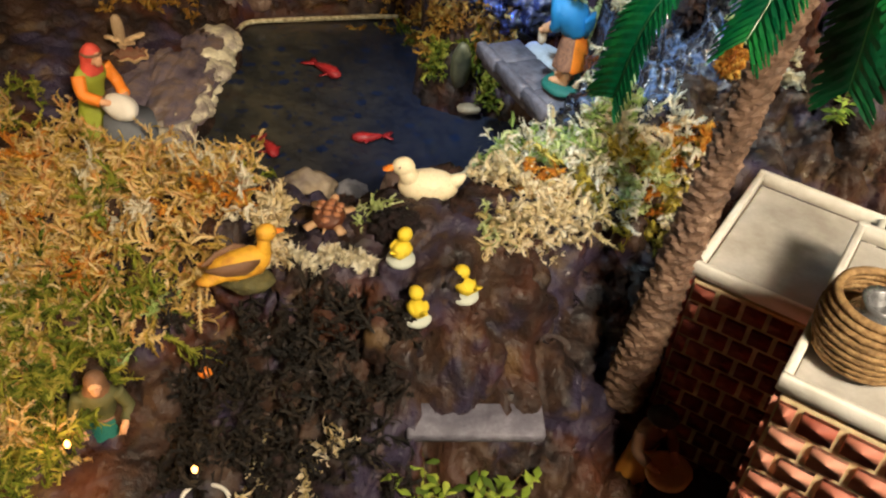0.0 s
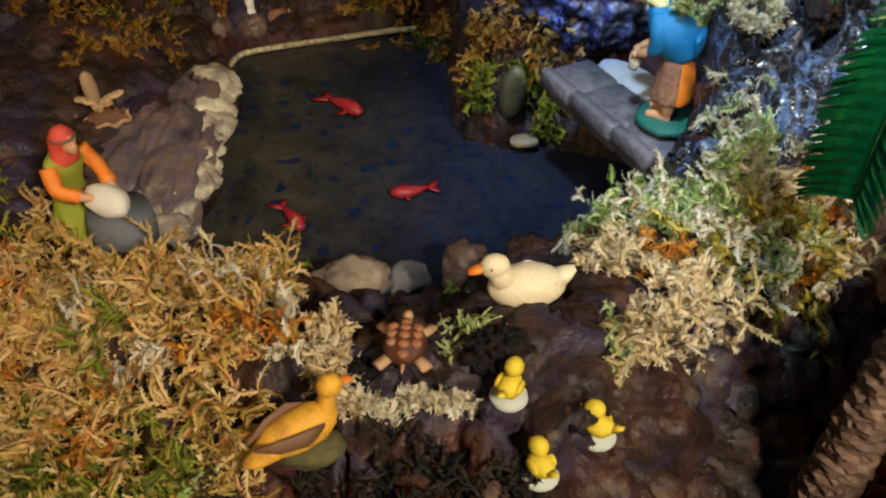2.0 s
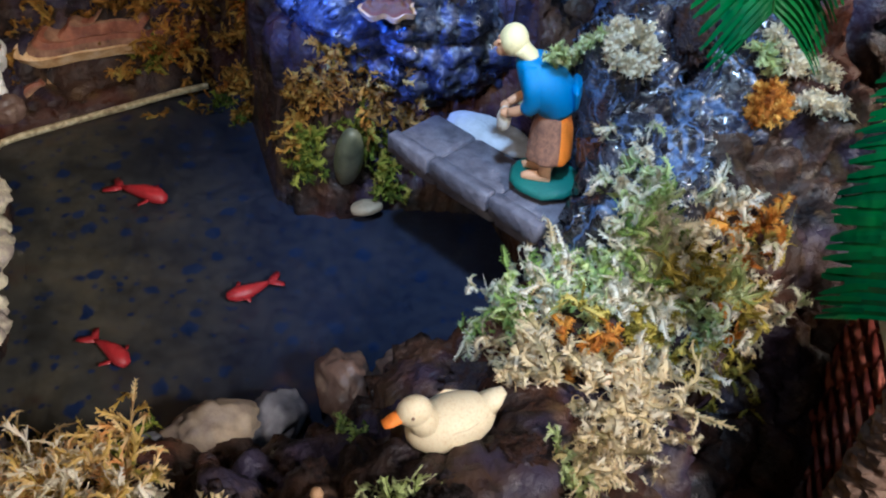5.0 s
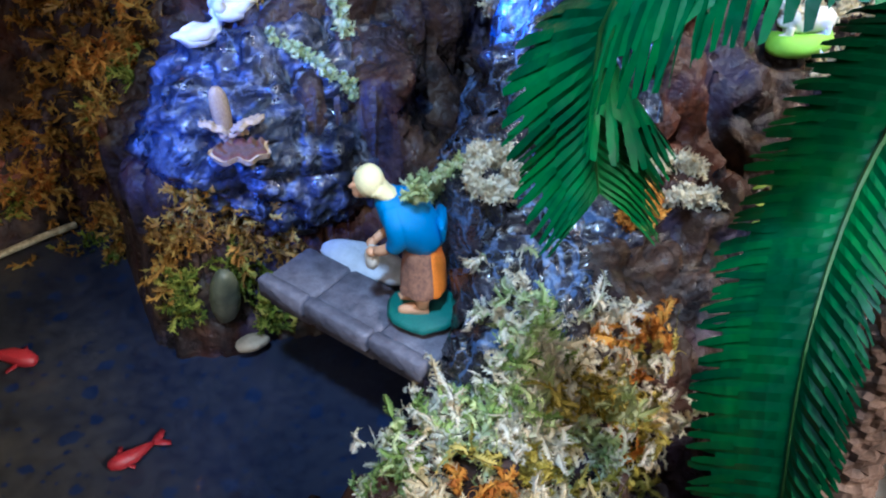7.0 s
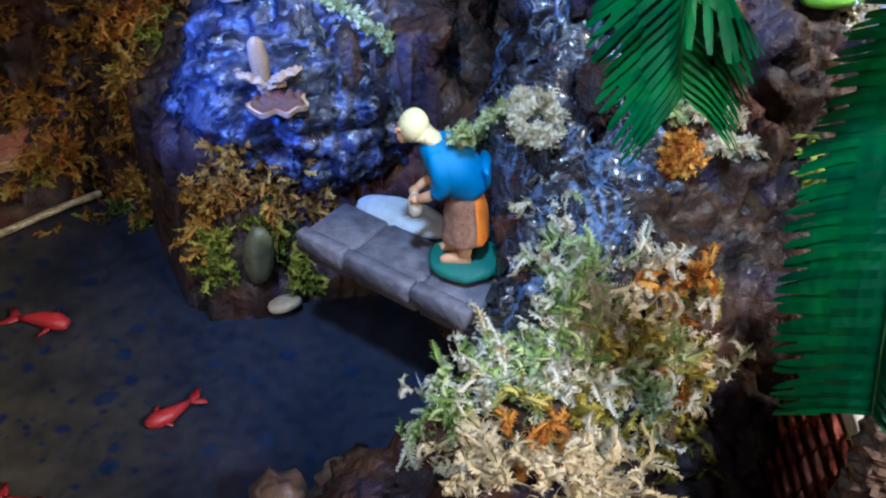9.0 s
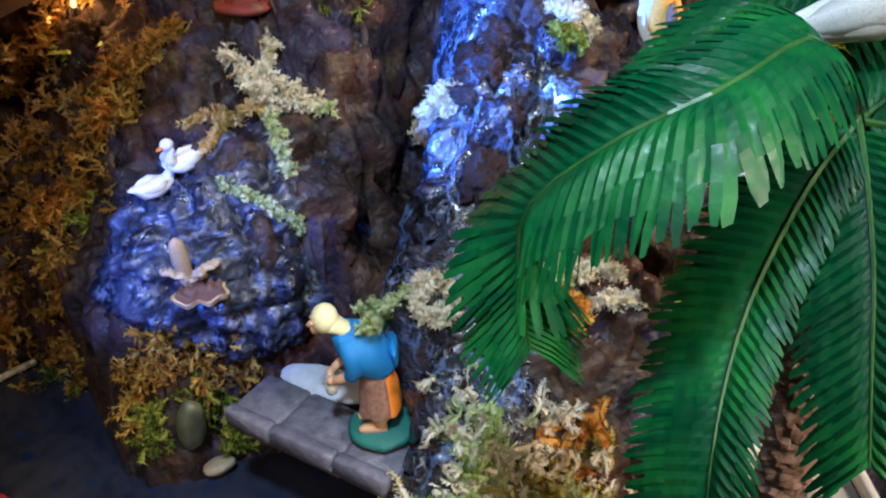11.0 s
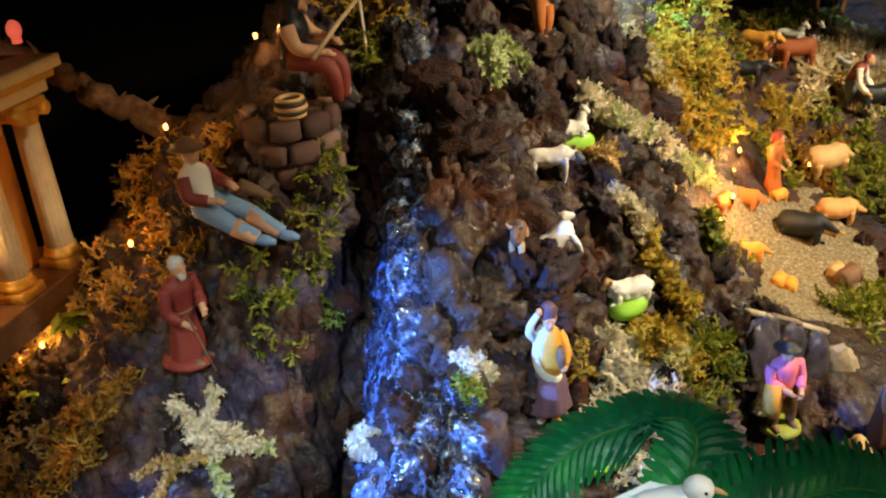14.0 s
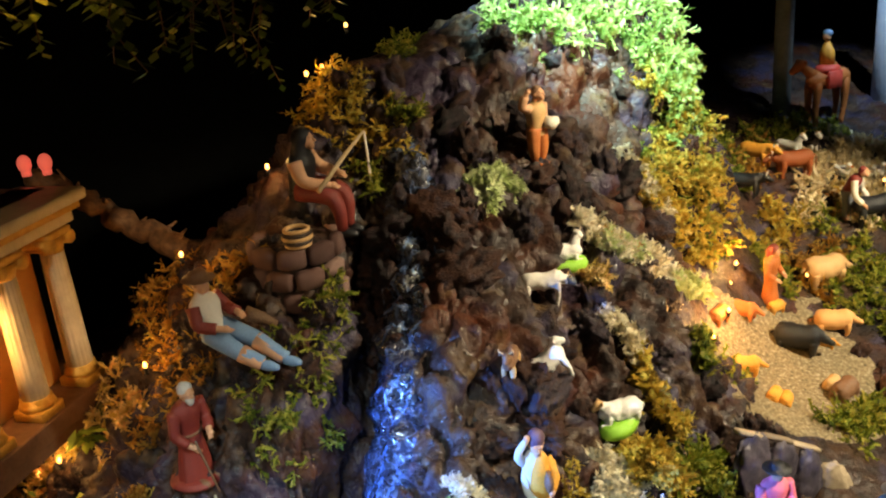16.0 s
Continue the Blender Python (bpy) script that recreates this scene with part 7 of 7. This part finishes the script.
for k in range(4):
    x = -.085 * k
    col = part("column", Shape().lathe([(.0155, .024), (.015, .06), (.0142, .12), (.0132, .175)], 0, 48, (x, 0, 0), 16, .06), TMARBLE, temple)
    part("column_base", Shape().box((x, 0, .006), (.04, .04, .012), 0).lathe([(.02, .012), (.0215, .015), (.02, .019), (.0175, .021), (.019, .025)], 0, 20, (x, 0, 0)), TGOLD, col, "gilded base")
    cap = Shape().lathe([(.0135, .174), (.016, .182), (.019, .19)], 0, 18, (x, 0, 0)).box((x, 0, .198), (.042, .036, .008), 0)
    for sg in (1, -1):
        cap.tube([(x + sg * .018, -.018, .188), (x + sg * .018, .018, .188)], .0085, 0, 12)
    part("capital", cap, TGOLD, col, "gilded scrolled capital")
part("entablature", Shape().box((-.15, .02, .21), (.37, .07, .014), 0, None, .2).box((-.15, .02, .223), (.385, .085, .01), 1, None, .2).box((-.15, .02, .235), (.4, .1, .014), 0, None, .3), [TMARBLE, TGOLD], temple, "cream and gilded cornice")
part("roof", Shape().box((-.15, .14, .236), (.38, .24, .012), 0, None, .2), TROOF, temple, "flat brown roof", smooth=False)
BULBRED = glow("dim_red_bulb", (1, .16, .1), 0.6)
for x, y in ((.325, 1.72), (.348, 1.705)):
    thing("red_bulb", Shape().ball((0, 0, .012), (.009, .009, .012), 0, 12, 8).lathe([(.006, -.004), (.006, .003), (.003, .004)], 0, 10), BULBRED, pose(x, y, 1.086), "dim red glass bulb on the temple roof", "bulb", "red bulbs")
gnarl, rg = Shape(), np.random.default_rng(8)
ridge = [np.array((.34, 1.8, 1.065)) + np.array((.18, -.22, -.135)) * k / 30 + rg.normal(0, .0028, 3) for k in range(31)]
gnarl.tube(ridge, [.011 + .005 * k / 30 + .0045 * rg.random() for k in range(31)], 0, 11)
for k in range(2, 29, 3):
    tw = ridge[k] + np.array((0, 0, .008))
    gnarl.tube([tw, tw + rg.normal(0, .006, 3) + np.array((0, 0, .006)), tw + rg.normal(0, .01, 3) + np.array((0, 0, .012))], [.0045, .0035, .001], 0, 6)
thing("branch", gnarl, WOODY, Matrix(), "thick brown branch lying along the dark ridge", "branch")

# ---- the angler's stone seat ----
REDSTONE = material("reddish_stone", [(0.3, (0.06, 0.025, 0.02)), (0.55, (0.15, 0.075, 0.06)), (0.75, (0.26, 0.16, 0.13))], 40, (.5, .8), bump=.5, object_random=.4)
seat = thing("stone_tower", None, None, pose(.575, 1.455, .86), "round tower of reddish stones under the angler", "tower")
part("core", Shape().lathe([(.05, 0), (.05, .135), (.01, .14)], 0, 20), ROCK, seat)
block = Shape().box((0, 0, 0), (1, .8, 1), 0, None, .4)
block.v[0] = block.v[0] * (1 + .12 * vnoise(block.v[0] * 2.3))[:, None]
tower_mesh = block.mesh("stone", [REDSTONE])
for r in range(5):
    for k in range(9):
        a = 2 * math.pi * (k + .5 * (r % 2)) / 9
        o = new("stone_block", tower_mesh)
        o.parent = seat
        o.matrix_local = pose(.051 * math.cos(a), .051 * math.sin(a), .015 + .028 * r, 0, 0, math.degrees(a) + 90) @ Matrix.Diagonal((.034, .022, .026, 1))
bs2 = Shape()
for k in range(5):
    bs2.tube([(math.cos(a) * (.014 + .0025 * math.sin(k * .8)), math.sin(a) * (.014 + .0025 * math.sin(k * .8)), .003 + .0045 * k) for a in np.linspace(0, 2 * math.pi, 19)], .0028, k % 2, 6)
bs2.lathe([(.013, .001), (.013, .016), (.002, .018)], 0, 14)
thing("basket", bs2, [TAN, DARKBROWN], pose(.562, 1.413, 1.0), "small striped yellow and brown basket on the stones", "basket")

# ---- lamps of the tableau ----
BULB = glow("warm_bulb", (1.0, .42, .1), 7)
BULBPOS = [(1.204, 1.32, .742, 1), (1.295, 1.385, .775, 1), (1.1, 1.257, .755, 1), (1.27, 1.375, .75, 0), (1.46, 1.37, .71, 0), (1.76, 1.43, .8, 0), (.588, 1.548, 1.067, 1), (.7, 1.64, 1.16, 1), (.725, 1.64, 1.165, 0), (.78, 1.66, 1.215, 0), (.448, 1.51, .995, 1), (.372, 1.475, .885, 1), (.26, 1.545, .765, 1), (.235, 1.56, .748, 0), (-.095, .6, .4, 1), (.01, .6, .38, 0), (.405, 1.47, 1.325, 1)]
for x, y, z, lit in BULBPOS:
    b = thing("fairy_light", Shape().ball((0, 0, 0), (.0028, .0028, .0042), 0, 10, 7), BULB, pose(x, y, z), "tiny glowing warm bulb on a dark wire", "fairy light", "string of fairy lights")
    part("socket", Shape().lathe([(.002, -.012), (.003, -.005), (.0028, -.003)], 0, 8), BLACK, b)
    if lit:
        lamp("fairy_glow", "POINT", (x, y - .012, z + .014), (x, y, z - 1), .65 if x > 1 else .5 if z > 1.3 else .2, (1.0, .5, .14), .005)
lamp("temple_glow", "POINT", (.2, 1.5, .96), (.2, 1.5, 0), .42, (1.0, .52, .14), .01)
lamp("temple_inside", "POINT", (.28, 1.62, 1.0), (.2, 1.5, 0), .38, (1.0, .42, .08), .01)

# ---- posts and far growth ----
POSTG = material("grey_post_paint", [(0.3, (0.1, 0.11, 0.1)), (0.7, (0.2, 0.21, 0.2))], 30, (.6, .8), bump=.2)
# Pale blue: the cool light on this post is put into its colour.
POSTB = material("blue_lit_post", [(0.3, (0.42, 0.52, 0.7)), (0.7, (0.6, 0.68, 0.8))], 30, (.6, .8), bump=.2)
thing("post", Shape().box((0, 0, .2), (.032, .032, .4), 0).box((0, 0, .005), (.044, .044, .01), 0), POSTG, pose(1.875, 1.76, .85, 0, 0, 20), "square grey post behind the camel", "post", "posts")
thing("post", Shape().box((0, 0, .2), (.045, .045, .4), 0).box((0, 0, .005), (.056, .056, .01), 0), POSTB, pose(2.16, 1.7, .79, 0, 0, 20), "square pale post beside the camel with bluish light put into its colour", "post", "posts")

LEAF = material("dark_green_leaf", [(0.3, (0.06, 0.1, 0.01)), (0.55, (0.2, 0.28, 0.03)), (0.8, (0.42, 0.46, 0.07))], 40, (.35, .55), bump=.1, island=.5)


def sprig(n, size, r, leaf=.5, up=1.0, twig=.02):
    """A small plant: thin twigs with pointed leaves."""
    g = np.random.default_rng(r)
    s = Shape()
    for i in range(n):
        a, ln = g.random() * 6.283, (.6 + .5 * g.random())
        d = np.array((math.cos(a) * .55, math.sin(a) * .55, up))
        pts = [np.zeros(3), d * ln * .5, d * ln + np.array((math.cos(a), math.sin(a), -.3)) * .2]
        s.tube(pts, [twig, twig * .7, twig * .3], 1, 5)
        for k in range(7):
            t = .25 + .75 * k / 6
            p = bez(pts[0], pts[1], pts[2], t)
            b = g.random() * 6.283
            q = np.array((math.cos(b), math.sin(b), .2 * g.normal()))
            w = np.cross(q, (0, 0, 1.0))
            s.add([p, p + q * leaf * .5 + w * leaf * .22, p + q * leaf + np.array((0, 0, -.06)), p + q * leaf * .5 - w * leaf * .22, p + q * leaf * .5 + np.array((0, 0, .05))], [(0, 1, 4), (1, 2, 4), (2, 3, 4), (3, 0, 4)], 0)
    s.v = [v * size for v in s.v]
    return s


thing("leafy_plant", sprig(7, .035, 3), [LEAF, WOODY], spot(.21, .632), "small bright green leafy plant in the hollow", "plant")
thing("leafy_plant", sprig(6, .04, 5), [LEAF, WOODY], spot(.275, .628), "small bright green leafy plant in the hollow", "plant")
thing("leafy_plant", sprig(9, .05, 8), [LEAF, WOODY], spot(.3, 1.545), "dark green leafy plant beside the temple columns", "plant")
thing("leafy_plant", sprig(6, .035, 9), [LEAF, WOODY], spot(.25, 1.52), "dark green leafy plant beside the temple columns", "plant")
thing("leafy_plant", sprig(5, .03, 11), [LEAF, WOODY], spot(.6, .965), "small green leafy plant behind the chimney", "plant")
moss("silvery fern in the dark hollow", MOSS_PALE, [(.09, .635, .02, 60), (.12, .64, .014, 40), (.06, .64, .014, 30)], .024, .0012)
# Near-black tufts: the deep shade of the hollow is put into their colour.
MOSS_SHADE = material("shade_tufts", [(0.3, (0.004, 0.003, 0.002)), (0.6, (0.016, 0.009, 0.004)), (0.85, (0.045, 0.03, 0.012))], 30, (.8, .95), bump=0, island=.4)
moss("dark brown tufts in the hollow with its deep shade put into their colour", MOSS_SHADE, [(.02, .67, .05, 300), (.09, .67, .05, 300), (.14, .655, .04, 220), (.06, .71, .03, 160), (.11, .7, .03, 160), (-.02, .69, .03, 140), (.0, .64, .04, 160), (.06, .63, .04, 160), (.16, .69, .025, 100)], .03, .0014, share=.26)
thing("plank", Shape().box((0, 0, 0), (.125, .035, .012), 0, None, .3), SLAB, pose(.248, .668, .392, 8, 0, 6), "grey blue slate plank bridging the hollow", "plank")
thing("rope_ring", Shape().tube([(.022 * math.cos(a), .018 * math.sin(a), .002 * math.sin(3 * a)) for a in np.linspace(0, 5.6, 24)], .0022, 0, 6), LINEN, pose(.015, .6, ground(.015, .6) + .004, 20, 0, 0), "small coil of pale rope on the ground", "rope")
thing("red_berry", Shape().ball((0, 0, 0), (.007, .006, .005), 0, 8, 6), ORANGE, pose(.0, .685, ground(0, .685) + .02), "single orange red flower in the dark tufts", "flower")

# greenery hanging from above the tableau
vine = Shape()
g9 = np.random.default_rng(12)
for i in range(90):
    x0, y0 = .28 + .42 * g9.random(), 1.44 + .12 * g9.random()
    top_z = 1.36 + .02 * g9.normal()
    ln = (.03 + .12 * g9.random() ** 2) * (1.0 if x0 > .42 else .8)
    pts = [np.array((x0, y0, top_z)), np.array((x0 + .015 * g9.normal(), y0, top_z - ln * .5)), np.array((x0 + .02 * g9.normal(), y0, top_z - ln))]
    vine.tube(pts, [.0016, .0012, .0006], 1, 5)
    for k in range(16):
        p = bez(*pts, .15 + .85 * k / 15)
        b = g9.random() * 6.283
        q = np.array((math.cos(b), math.sin(b), -.5))
        w = np.cross(q, (0, 0, 1.0))
        L = .009 + .016 * g9.random()
        vine.add([p, p + q * L * .5 + w * L * .3, p + q * L, p + q * L * .5 - w * L * .3], [(0, 1, 2), (0, 2, 3)], 0)
beam = thing("beam", Shape().tube([(.22, 1.56, 1.355), (.45, 1.5, 1.37), (.75, 1.42, 1.375)], .012, 0, 8), WOODY, Matrix(), "dark wooden branch hung with trailing greenery", "branch")
part("trailing_greenery", vine, [LEAF, WOODY], beam, "trailing dark green leaves")
